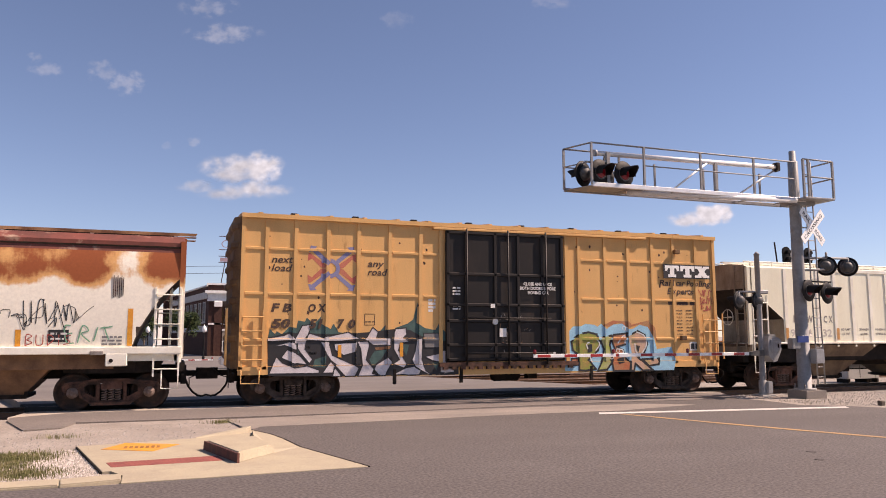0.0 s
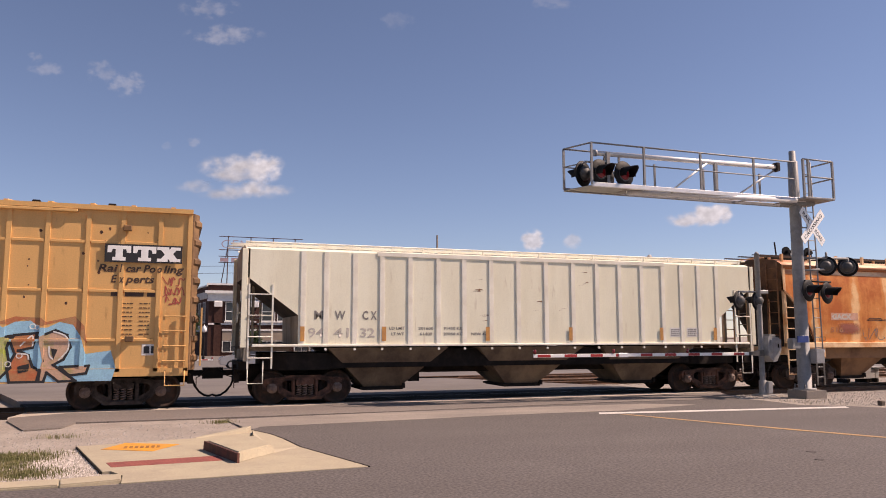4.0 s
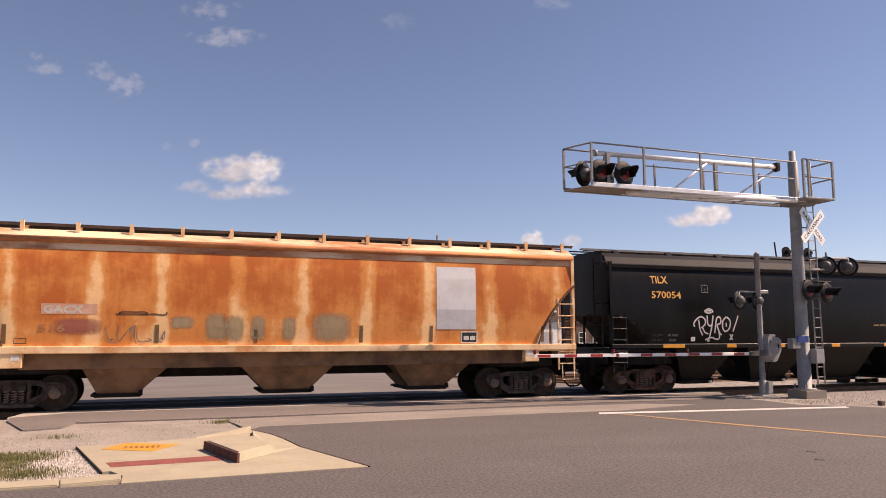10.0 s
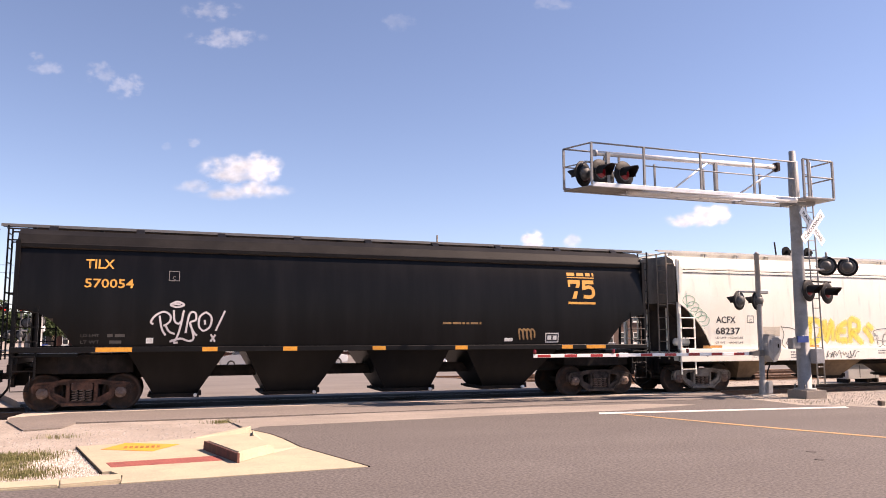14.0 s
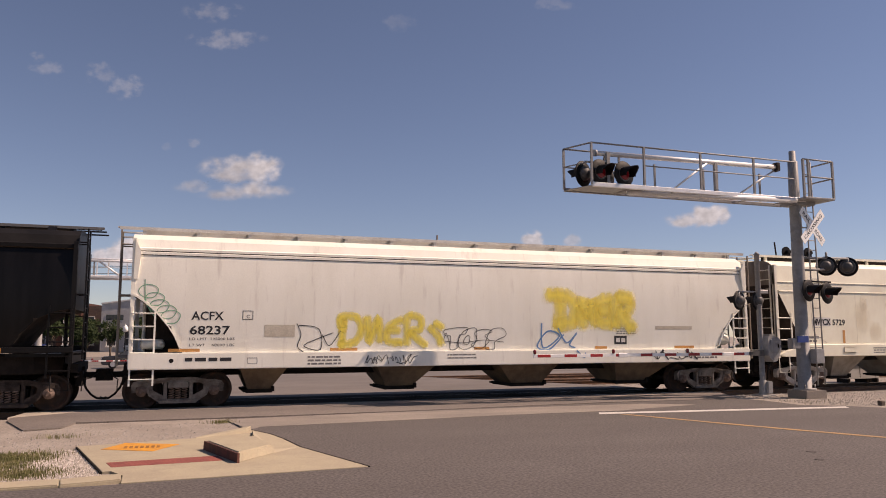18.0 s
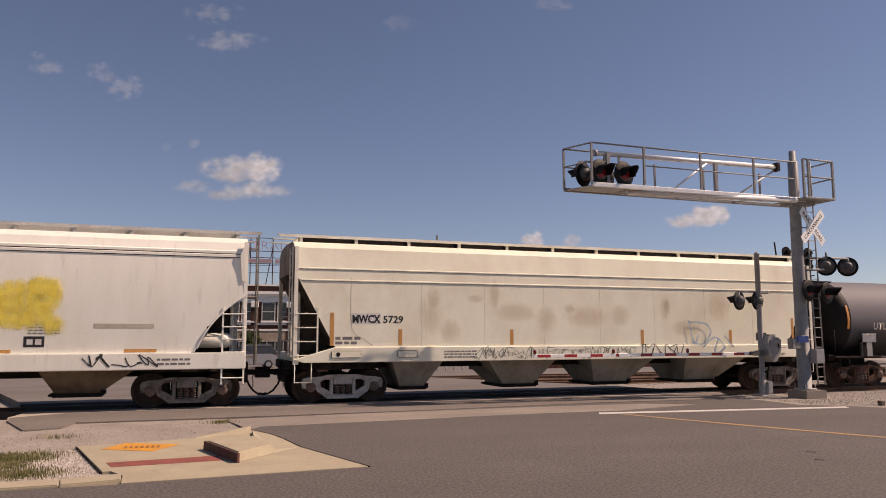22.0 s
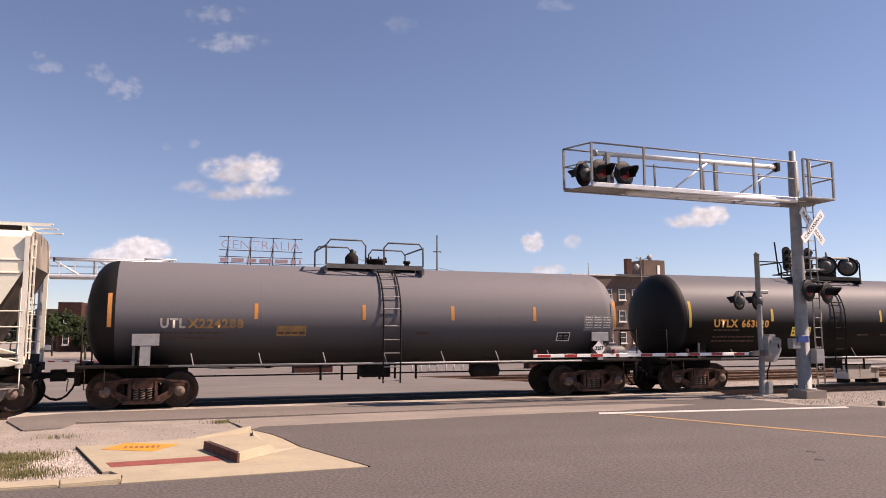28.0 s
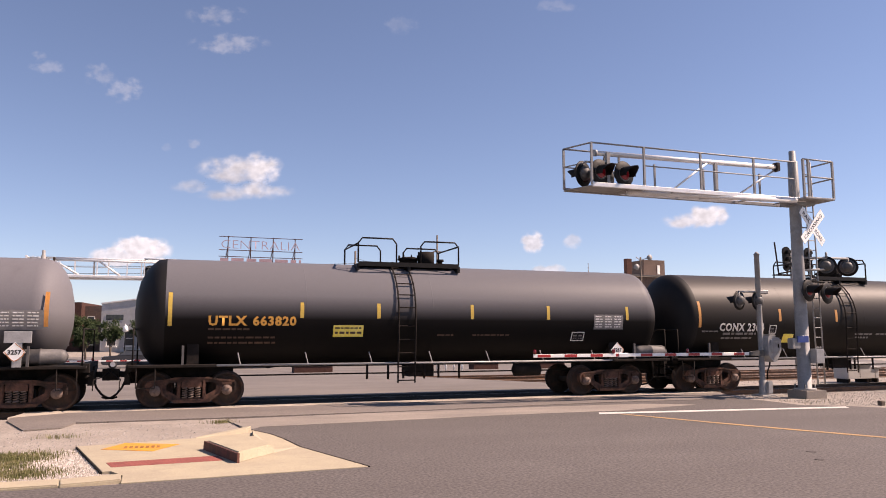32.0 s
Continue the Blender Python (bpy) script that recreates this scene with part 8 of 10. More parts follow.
def build_ground():
    ys = [-300, -60, -20, -2.4, -1.5, 2, 8, 14, 18, 23, 28, 32, 60, 150, 600, 2500]
    xs = [-2500, -600, -100, -40, -15, 0, 15, 40, 100, 600, 2500]
    bm = bmesh.new()
    grid = [[bm.verts.new((x, y, ground_z(x, y))) for x in xs] for y in ys]
    for r, q in zip(grid, grid[1:]):
        for i in range(len(xs) - 1):
            bm.faces.new((r[i], r[i + 1], q[i + 1], q[i]))
    tagged(part("ground", bm, GRAVEL), "dusty pale gravel ground", "ground", kind="structure")

    def slab(name, pts, mat, label, z=0.0, deep=0.25, cat="road"):
        return tagged(part(name, prism(bmesh.new(), pts, "z", z - deep, z), mat), label, cat, kind="structure")
    slab("road", [(80, -7.3), (17.4, -7.3), (16.9, -6.6), (16.0, -5.9), (16.1, -4.4), (15.9, -3.7), (12.1, -3.5), (1.2, -4.1), (1.45, -6.5), (1.75, -7.2), (1.95, -8.1), (2.07, -9.2), (2.68, -11.41), (-0.55, -11.56), (-1.9, -11.55), (-60, -16), (-60, -60), (80, -60)], ASPHALT, "worn grey-brown asphalt street with patches")
    slab("road", [(-3.4, -2.3), (-3.38, -2.95), (-2.72, -5.0), (-2.08, -4.75), (-1.9, -3.85), (1.26, -3.9), (5.25, -3.9), (11.3, -3.46), (15.9, -3.68), (16.9, -1.7), (12.0, -1.55), (6.0, -1.5), (-2.3, -1.5)], APRON, "brownish asphalt apron before the rails", 0.012)
    slab("pavement", [(1.16, -4.3), (5.33, -4.05), (8.4, -4.02), (12.2, -4.2), (13.4, -4.9), (10.6, -5.62), (7.5, -5.61), (4.69, -5.83), (1.75, -6.0), (1.5, -6.4)], PALE, "pale dusty strip of pavement", 0.008, 0.1, "pavement")
    slab("road", [(-3.5, -2.2), (-3.3, -0.86), (16.9, -0.86), (17.2, -1.35), (12.0, -1.55), (6.0, -1.5), (-2.3, -1.5)], EDGE, "pale concrete crossing edge along the rail", 0.006)
    # both panels carry the train's shadow as dark colour
    slab("road", [(-3.4, -0.66), (16.6, -0.66), (16.4, 0.66), (-3.6, 0.66)], CROSSING_SHADE, "crossing panel between the rails, darkened for the train's shadow", 0.0)
    slab("road", [(-3.6, 0.86), (16.3, 0.86), (15.9, 1.75), (-3.9, 1.75)], CROSSING_SHADE, "crossing panel outside the far rail, darkened for the train's shadow")
    slab("road", [(-3.9, 1.76), (15.9, 1.76), (15.6, 3.0), (9.4, 14.0), (-7.6, 14.0), (-4.2, 3.0)], FAR_ROAD, "pale worn road beyond the rails", 0.0)
    bm = bmesh.new()
    rows = [[(x, y, z) for x in (xa, xb)] for xa, xb, y, z in ((-26, 60, 14.0, -0.16), (-32, 60, 18.0, -0.26), (-38, 62, 23, -0.385), (-40, 64, 28, -0.51), (-45, 66, 32, -0.61), (-60, 90, 81, -0.61))]
    vs = [[bm.verts.new(p) for p in r] for r in rows]
    for a, b in zip(vs, vs[1:]):
        bm.faces.new((a[0], a[1], b[1], b[0]))
    tagged(part("road", bm, FAR_ROAD), "wide pale street and parking beyond the tracks", "road", kind="structure")
    # markings
    def mark(name, pts, mat, label, z=0.006):
        tagged(part(name, prism(bmesh.new(), pts, "z", z - 0.004, z), mat), label, "road marking", kind="structure")
    mark("stop_line", [(9.80, -5.86), (16.72, -6.72), (16.50, -7.02), (9.62, -6.18)], ROAD_WHITE, "worn white stop line on asphalt")
    mark("centre_line", [(10.06, -6.37), (10.84, -8.44), (11.52, -10.11), (12.2, -11.6), (14.2, -16.5), (14.38, -16.5), (12.41, -11.65), (11.72, -10.1), (11.03, -8.44), (10.22, -6.37)], ROAD_YELLOW, "faded yellow centre line")
    for x, y, r in ((9.7, -12.45, 0.075), (9.2, -13.1, 0.07)):
        tagged(part("road_patch", lathe(bmesh.new(), [(r, 0.001), (r, 0.006)], "z", 14, (x, y, 0)), TAR), "small dark tar spot on asphalt", "tar spot", kind="structure")


build_ground()


def stones(name, spots, mat, label, r0, r1, seed):
    """Loose stones as one heap."""
    rnd = random.Random(seed)
    vs, fs = [], []
    for x, y, z in spots:
        r = rnd.uniform(r0, r1)
        k = len(vs)
        a0 = rnd.uniform(0, 1.5)
        for i in range(5):
            a = a0 + i * 1.2566
            q = r * rnd.uniform(0.7, 1.2)
            vs.append((x + q * math.cos(a), y + q * math.sin(a), z - r * 0.2))
        vs.append((x + rnd.uniform(-0.3, 0.3) * r, y + rnd.uniform(-0.3, 0.3) * r, z + r * rnd.uniform(0.4, 0.9)))
        fs += [(k + i, k + (i + 1) % 5, k + 5) for i in range(5)]
    me = bpy.data.meshes.new(name)
    me.from_pydata(vs, [], fs)
    me.materials.append(mat)
    return tagged(new(name, me), label, "stones", kind="stuff")


rnd = random.Random(3)
spots = []
while len(spots) < 24000:
    x, y = rnd.uniform(16.2, 46), rnd.uniform(-7.2, 3)
    if y < -6.6 + max(0, 17.4 - x) or (y < -3.6 and x < 16.6) or (abs(x - 17.9) < 0.75 and abs(y + 4.0) < 0.5) or (-0.9 < y < 0.9 and rnd.random() < 0.4):
        continue
    spots.append((x, y, ground_z(x, y) + 0.005))
stones("ballast", spots, STONE, "grey crushed-stone ballast by the track", 0.012, 0.030, 4)
spots = [(rnd.uniform(-40, -3.6), rnd.uniform(-2.3, 2.3), 0) for _ in range(2500)]
stones("ballast", [(x, y, ground_z(x, y)) for x, y, z in spots], STONE, "dirty crushed-stone ballast between the rails", 0.03, 0.07, 5)
spots = []
while len(spots) < 3600:
    x, y = rnd.uniform(-2.6, -0.8), rnd.uniform(-10.9, -8.0)
    if x > -1.42 + (-7.9 - y) * 0.205 or (y > -9.0 and rnd.random() < 0.6):
        continue
    spots.append((x, y, -0.015))
stones("pebbles", spots, PEBBLE, "white pebbles beside the concrete ramp", 0.010, 0.023, 6)
spots = [(rnd.uniform(-4.0, 1.3), rnd.uniform(-7.6, -4.6), -0.018) for _ in range(900)]
stones("pebbles", [s for s in spots if s[1] < -5.0 or s[0] > -1.8], STONE, "scattered small stones on dusty ground", 0.008, 0.028, 7)
spots = []
while len(spots) < 5000:
    x, y = rnd.uniform(8, 46), rnd.uniform(3, 14)
    if x > 15.6 - (y - 3) * 0.56:
        spots.append((x, y, -0.2))
stones("ballast", spots, STONE, "pale gravel between far tracks", 0.02, 0.05, 8)


def grass(name, spots, label, seed, h0, h1):
    rnd = random.Random(seed)
    vs, fs = [], []
    for x, y in spots:
        h, a = rnd.uniform(h0, h1), rnd.uniform(0, 6.28)
        dx, dy = 0.004 * math.cos(a), 0.004 * math.sin(a)
        lx, ly = rnd.uniform(-0.4, 0.4) * h, rnd.uniform(-0.4, 0.4) * h
        k = len(vs)
        vs += [(x - dx, y - dy, -0.02), (x + dx, y + dy, -0.02), (x + lx * 0.4 + dx * 0.7, y + ly * 0.4 + dy * 0.7, h * 0.6), (x + lx * 0.4 - dx * 0.7, y + ly * 0.4 - dy * 0.7, h * 0.6), (x + lx, y + ly, h)]
        fs += [(k, k + 1, k + 2, k + 3), (k + 3, k + 2, k + 4)]
    me = bpy.data.meshes.new(name)
    me.from_pydata(vs, [], fs)
    me.materials.append(GRASS)
    return tagged(new(name, me), label, "grass", kind="stuff")


def clumps(n, cx, cy, sx, sy, rnd):
    return [(rnd.gauss(cx, sx), rnd.gauss(cy, sy)) for _ in range(n)]


rnd = random.Random(12)
sp = []
for cx, cy, n in ((-2.5, -8.6, 500), (-2.2, -9.0, 500), (-1.95, -8.6, 300), (-2.3, -9.6, 500), (-2.0, -10.3, 450), (-1.75, -10.4, 350), (-2.7, -9.9, 400), (-2.9, -9.0, 500), (-3.4, -8.2, 300)):
    sp += clumps(int(n * 2.2), cx, cy, 0.24, 0.24, rnd)
grass("grass", [p for p in sp if p[1] > -10.85], "sparse dry grass tufts in gravel", 5, 0.015, 0.05)
grass("grass", clumps(240, 1.05, -4.75, 0.16, 0.12, rnd) + clumps(120, -1.9, -6.3, 0.2, 0.12, rnd) + clumps(90, 17.0, -5.2, 0.5, 0.4, rnd), "small weeds in pavement cracks", 6, 0.02, 0.08)

# ---- footway ramp, kerbs ----
tagged(part("pavement", bevelled(prism(bmesh.new(), [(-1.45, -7.84), (0.48, -7.43), (1.51, -6.48), (1.80, -7.3), (1.93, -8.0), (2.07, -9.2), (2.68, -11.41), (-0.55, -11.54), (-0.55, -11.0), (-0.72, -10.6), (-0.84, -10.6)], "z", -0.2, 0.014), 0.006, 1), CONCRETE), "tan concrete kerb ramp slab", "pavement", kind="structure")
tagged(part("joint", prism(bmesh.new(), [(-1.47, -7.83), (-1.45, -7.85), (-0.84, -10.62), (-0.865, -10.62)], "z", -0.02, 0.016), UNDER), "dark joint along concrete slab", "joint", kind="structure")
for (xa, ya), (xb, yb) in (((1.80, -7.3), (1.93, -8.0)), ((1.93, -8.0), (2.07, -9.2)), ((2.07, -9.2), (2.68, -11.41)), ((1.51, -6.48), (1.80, -7.3))):
    tagged(part("joint", prism(bmesh.new(), [(xa, ya), (xa + 0.035, ya), (xb + 0.035, yb), (xb, yb)], "z", -0.02, 0.0155), UNDER), "dark joint between ramp and street", "joint", kind="structure")
tagged(part("tactile_strip", bevelled(prism(bmesh.new(), [(-0.85, -9.83), (0.72, -9.70), (0.80, -10.18), (-0.75, -10.27)], "z", 0.0, 0.019), 0.003, 1), TACTILE), "dull red tactile warning strip on ramp", "tactile strip", kind="structure")
bm = bmesh.new()
for i in range(26):
    for j in range(7):
        u, v = (i + 0.5) / 26, (j + 0.5) / 7
        x = (-0.85 + u * 1.57) * (1 - v) + (-0.75 + u * 1.55) * v
        y = (-9.83 + u * 0.13) * (1 - v) + (-10.27 + u * 0.09) * v
        lathe(bm, [(0.014, 0.017), (0.009, 0.021)], "z", 6, (x, y, 0))
tagged(part("tactile_domes", bm, TACTILE), "small raised domes on red strip", "tactile domes", kind="stuff")
d = thing("stencil", "orange diamond painted on the concrete ramp", "painted sign", pose(-0.44, -8.27, 0.016))
part("diamond", prism(bmesh.new(), [(-0.60, -0.10), (0.20, -0.60), (0.62, 0.09), (-0.26, 0.57)], "z", 0, 0.003), DIAMOND, d)
bm = bmesh.new()
for k in range(7):
    x = -0.26 + k * 0.085
    prism(bm, [(x, -0.12 - 0.012 * k), (x + 0.055, -0.13 - 0.012 * k), (x + 0.06, 0.13 - 0.012 * k), (x + 0.01, 0.13 - 0.012 * k)], "z", 0.003, 0.005)
part("word_bars", bm, STENCIL_BROWN, d)
kb = thing("kerb_block", "raised concrete kerb end with reddish face coloured dark for shade", "kerb", pose(0, 0, 0))
part("top", bevelled(loft(bmesh.new(), [[(0.56, -8.92, 0.0), (0.97, -10.48, 0.0), (1.60, -9.70, 0.0), (1.46, -8.3, 0.0)], [(0.59, -8.95, 0.16), (0.97, -10.42, 0.16), (1.55, -9.68, 0.15), (1.40, -8.36, 0.13)]]), 0.02, 2), CONCRETE, kb)
# thin reddish sheet on the left face, darkened to paint in its shade
part("stained_face", loft(bmesh.new(), [[(0.535, -8.95, 0.0), (0.95, -10.50, 0.0), (0.955, -10.50, 0.15), (0.545, -8.95, 0.15)], [(0.57, -8.95, 0.0), (0.985, -10.49, 0.0), (0.985, -10.49, 0.15), (0.585, -8.95, 0.15)]]), KERB_DARK, kb)
kb = thing("kerb", "low tan concrete kerb wing of the ramp", "kerb")
part("wing", bevelled(loft(bmesh.new(), [[(0.45, -7.5, 0.0), (1.40, -7.0, 0.0), (1.53, -6.5, 0.0), (0.5, -7.3, 0.0)], [(0.46, -7.45, 0.03), (1.40, -6.95, 0.10), (1.52, -6.55, 0.10), (0.5, -7.35, 0.03)]]), 0.01, 1), CONCRETE, kb)
part("flare", bevelled(loft(bmesh.new(), [[(1.40, -8.4, 0.0), (1.60, -9.7, 0.0), (2.05, -9.2, 0.0), (1.9, -8.0, 0.0), (1.5, -7.0, 0)], [(1.38, -8.4, 0.12), (1.57, -9.6, 0.05), (2.03, -9.2, 0.02), (1.88, -8.0, 0.03), (1.5, -7.05, 0.06)]]), 0.01, 1), CONCRETE, kb)
for a, b, nm in (((-0.55, -11.4), (-1.25, -11.53), "pale new concrete kerb length"), ((-1.257, -11.53), (-4.2, -11.55), "weathered concrete kerb length"), ((-4.23, -11.55), (-9.0, -11.9), "weathered concrete kerb length")):
    k = part("kerb", bevelled(prism(bmesh.new(), [a, b, (b[0] - 0.05, b[1] + 0.42), (a[0] - 0.03, a[1] + 0.45)], "z", -0.2, 0.035), 0.015, 2), CONCRETE)
    tagged(k, nm, "kerb")
tagged(part("stone_block", bevelled(bx(17.98, 18.14, -6.72, -6.58, -0.03, 0.11), 0.02, 2), TIE), "small dark concrete block in gravel", "block")

# ---- tracks ----


def rail_mesh(x0, x1):
    prof = [(-0.07, -0.165), (0.07, -0.165), (0.07, -0.150), (0.012, -0.13), (0.010, -0.045), (0.036, -0.035), (0.036, -0.006), (0.030, 0.0), (-0.030, 0.0), (-0.036, -0.006), (-0.036, -0.035), (-0.010, -0.045), (-0.012, -0.13), (-0.07, -0.15)]
    return loft(bmesh.new(), [[(x, y, z) for y, z in prof] for x in (x0, x1)])


def track(y, z, x0, x1, ties, label):
    t = thing("track", label, "railway track", pose(0, y, z), kind="structure")
    for s in (-0.7525, 0.7525):
        r = part("rail", rail_mesh(x0, x1), RAIL, t, "rust-brown steel rail")
        r.matrix_basis = pose(0, s, 0)
        h = part("rail_head", bx(x0, x1, -0.022, 0.022, 0.0005, 0.002), STEEL, t, "polished running surface")
        h.matrix_basis = pose(0, s, 0)
    first = None
    for x in ties:
        if first is None:
            first = part("tie", bevelled(bx(-0.115, 0.115, -1.3, 1.3, -0.32, -0.165), 0.01, 1), TIE, t)
            first.matrix_basis = pose(x, 0, 0)
        else:
            again(first, pose(x, 0, 0))
    return t


track(0, 0, -90, 190, [17.6 + k * 0.55 for k in range(70)] + [-4.0 - k * 0.55 for k in range(30)], "main track with rust-brown rails")
track(7.2, -0.03, -60, 190, [14.6 + k * 0.55 for k in range(60)], "second track with rusty rails in gravel")
track(11.6, -0.03, -60, 190, [12.5 + k * 0.55 for k in range(60)], "far track with rusty rails in gravel")

# ---- crossing signals ----


def flasher(parent, place, turn, lit=None, size=1.0, shell=None):
    """One round flashing light: housing, target disc, hood and lens. It faces -y before it is turned."""
    m = pose(*place, 0, 0, turn) @ Matrix.Scale(size, 4)
    bm = bmesh.new()
    lathe(bm, [(0.02, 0.16), (0.10, 0.15), (0.16, 0.06), (0.17, -0.04)], "y", 20)
    f = part("signal_light", bm, LAMP_BACK, parent)
    f.matrix_basis = m
    bm = lathe(bmesh.new(), [(0.16, 0.0), (0.30, 0.0), (0.305, -0.012), (0.30, -0.02), (0.155, -0.03)], "y", 32)
    part("target_disc", bm, SIGNAL_BLACK, f)
    bm = lathe(bmesh.new(), [(0.21, 0.006), (0.235, 0.008), (0.21, 0.014)], "y", 24)
    lathe(bm, [(0.02, 0.018), (0.22, 0.012), (0.23, 0.002)], "y", 24)
    part("back_plate", bm, shell or LAMP_BACK, f)
    bm = bmesh.new()
    n = 16
    inner, outer = [], []
    for i in range(n + 1):
        a = math.pi * (-0.12 + 1.24 * i / n)
        reach = 0.42 * (0.55 + 0.45 * math.sin(max(0.0, min(math.pi, a))))
        inner.append([bm.verts.new((0.155 * math.cos(a), -0.02, 0.155 * math.sin(a))), bm.verts.new((0.145 * math.cos(a), -reach, 0.145 * math.sin(a) - 0.02))])
        outer.append([bm.verts.new((0.165 * math.cos(a), -0.02, 0.165 * math.sin(a))), bm.verts.new((0.155 * math.cos(a), -reach, 0.155 * math.sin(a) - 0.02))])
    for i in range(n):
        bm.faces.new((inner[i][0], inner[i][1], inner[i + 1][1], inner[i + 1][0]))
        bm.faces.new((outer[i][0], outer[i + 1][0], outer[i + 1][1], outer[i][1]))
        bm.faces.new((inner[i][1], outer[i][1], outer[i + 1][1], inner[i + 1][1]))
    part("hood", bm, SIGNAL_BLACK, f)
    bm = lathe(bmesh.new(), [(0.15, -0.028), (0.12, -0.055), (0.06, -0.07), (0.01, -0.073)], "y", 20)
    part("lens", bm, lit or RED_LENS, f, "red glass lens")
    return f


def cantilever():
    """Walk-out signal bridge: mast, truss arm with railings, lamps, crossbuck and boxes. Its foot is the origin, its arm goes to -x."""
    g = thing("signal_bridge", "galvanised railroad crossing cantilever with railed walkway and red flashers", "crossing signal", pose(18.165, -3.95, 0), group="crossing signal bridges")
    X, Y = 18.10, -3.95
    part("plinth", bevelled(bx(-0.36, 0.44, -0.40, 0.36, -0.25, 0.22), 0.02, 2), PALE, g, "chipped concrete footing")
    bm = lathe(bmesh.new(), [(0.32, 0.22), (0.32, 0.27), (0.20, 0.28), (0.185, 3.0), (0.165, 6.0), (0.145, 7.3), (0.10, 7.32), (0.10, 7.62), (0.03, 7.65)], "z", 28)
    part("mast", bm, GALV, g)
    for k in range(4):
        bm = bmesh.new()
        a = math.pi / 4 + k * math.pi / 2
        rod(bm, (0.27 * math.cos(a), 0.27 * math.sin(a), 0.2), (0.27 * math.cos(a), 0.27 * math.sin(a), 0.40), 0.025, 8)
        part("anchor_bolt", bm, STEEL, g)
    xl, xr, yn, yf, zb, zt = 11.0 - X, 18.75 - X, -3.72 - Y, -2.75 - Y, 6.14, 7.36
    sk = -0.36  # the far side stands a little further out, square to the road
    # lower chords, floor and upper tube
    part("lower_chord", bevelled(bx(xl, xr, yn - 0.05, yn + 0.03, zb - 0.06, zb + 0.07), 0.012, 1), ALU, g, "bright aluminium floor beam")
    part("lower_chord", bevelled(bx(xl + sk, xr, yf - 0.03, yf + 0.05, zb - 0.06, zb + 0.05), 0.012, 1), GALV, g)
    part("lower_tube", rods([((xl + 1.4, yn + 0.36, zb - 0.07), (0.1, 0.05, zb - 0.07))], 0.085, 16), ALU, g)
    fl = part("floor", prism(bmesh.new(), [(xl, yn), (xl + 1.9, yn), (xl + 1.9 + sk, yf), (xl + sk, yf)], "z", zb - 0.03, zb - 0.015), GALV, g, "open steel walkway floor")
    for k in range(12):
        y = yn + 0.1 + (yf - yn - 0.2) * k / 11
        part("grating_bar", bx(xl + 1.9, xr, y - 0.008, y + 0.008, zb - 0.03, zb), GALV, fl) if k in (0, 2, 4) else None
    for x in (12.3, 13.8, 15.3, 16.8, 18.2):
        part("cross_bar", bx(x - X - 0.03, x - X + 0.03, yn, yf if x < 13 else yn + 0.75, zb - 0.05, zb - 0.02), GALV, g)
    part("upper_tube", rods([((11.45 - X, yn + 0.50, 7.20), (17.95 - X, yn + 0.30, 7.22))], 0.075, 18), ALU, g, "bright round upper chord")
    part("tube_cap", rods([((11.38 - X, yn + 0.50, 7.20), (11.46 - X, yn + 0.50, 7.20))], 0.10, 18), SIGNAL_GREY, g)
    for x0, z0, x1, z1 in ((14.05, 6.28, 15.28, 7.15), (16.5, 6.28, 17.95, 7.15)):
        part("brace", rods([((x0 - X, yn + 0.35, z0), (x1 - X, yn + 0.35, z1))], 0.032, 8), ALU, g)
    for x in (11.75, 15.6):
        part("strut", bx(x - X - 0.05, x - X + 0.05, yn + 0.30, yn + 0.40, zb, 7.2), GALV, g)
    # railings
    for x in (11.0, 12.76, 14.77, 16.77, 18.40):
        part("rail_post", bx(x - X - 0.028, x - X + 0.028, yn - 0.03, yn + 0.03, zb, zt), GALV, g)
    for x in (11.0 + sk, 12.9 + sk):
        part("rail_post", bx(x - X - 0.028, x - X + 0.028, yf - 0.03, yf + 0.03, zb, zt), GALV, g)
    for x in (13.6, 15.4, 17.6):
        part("rail_post", bx(x - X - 0.025, x - X + 0.025, yn + 0.65, yn + 0.70, zb, zt - 0.3), GALV, g)
    part("top_rail", rods([((xl, yn, zt), (18.45 - X, yn, zt))], 0.026, 8), GALV, g)
    part("top_rail", rods([((xl + sk, yf, zt), (xl + 1.9 + sk, yf, zt)), ((xl, yn, zt), (xl + sk, yf, zt))], 0.026, 8), GALV, g)
    part("mid_rail", rods([((xl + 1.75, yn, zt - 0.55), (18.45 - X, yn, zt - 0.55)), ((xl, yn, zt - 0.55), (xl + sk, yf, zt - 0.55)), ((xl + sk, yf, zt - 0.55), (xl + 1.9 + sk, yf, zt - 0.55))], 0.02, 8), GALV, g)
    part("tube_clamp", bevelled(bx(17.88 - X, 18.02 - X, yn + 0.18, yn + 0.42, 7.08, 7.36), 0.02, 1), TRUCK_DARK, g)
    # lamps on the arm: two each way
    for x in (11.45, 12.25):
        flasher(g, (x - X, yn + 0.30, 6.58), 13, RED_DIM, 1.25, SIGNAL_BLACK)
    for x in (11.15, 11.95):
        flasher(g, (x - X, yn + 0.72, 6.60), 204, RED_LIT, 1.25, SIGNAL_BLACK)
    part("lamp_arm", rods([((11.15 - X, yn + 0.62, 6.95), (12.3 - X, yn + 0.62, 6.95)), ((11.75 - X, yn + 0.50, 7.20), (11.75 - X, yn + 0.62, 6.75))], 0.03, 8), GALV, g)
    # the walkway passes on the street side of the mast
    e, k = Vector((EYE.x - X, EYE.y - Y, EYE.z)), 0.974
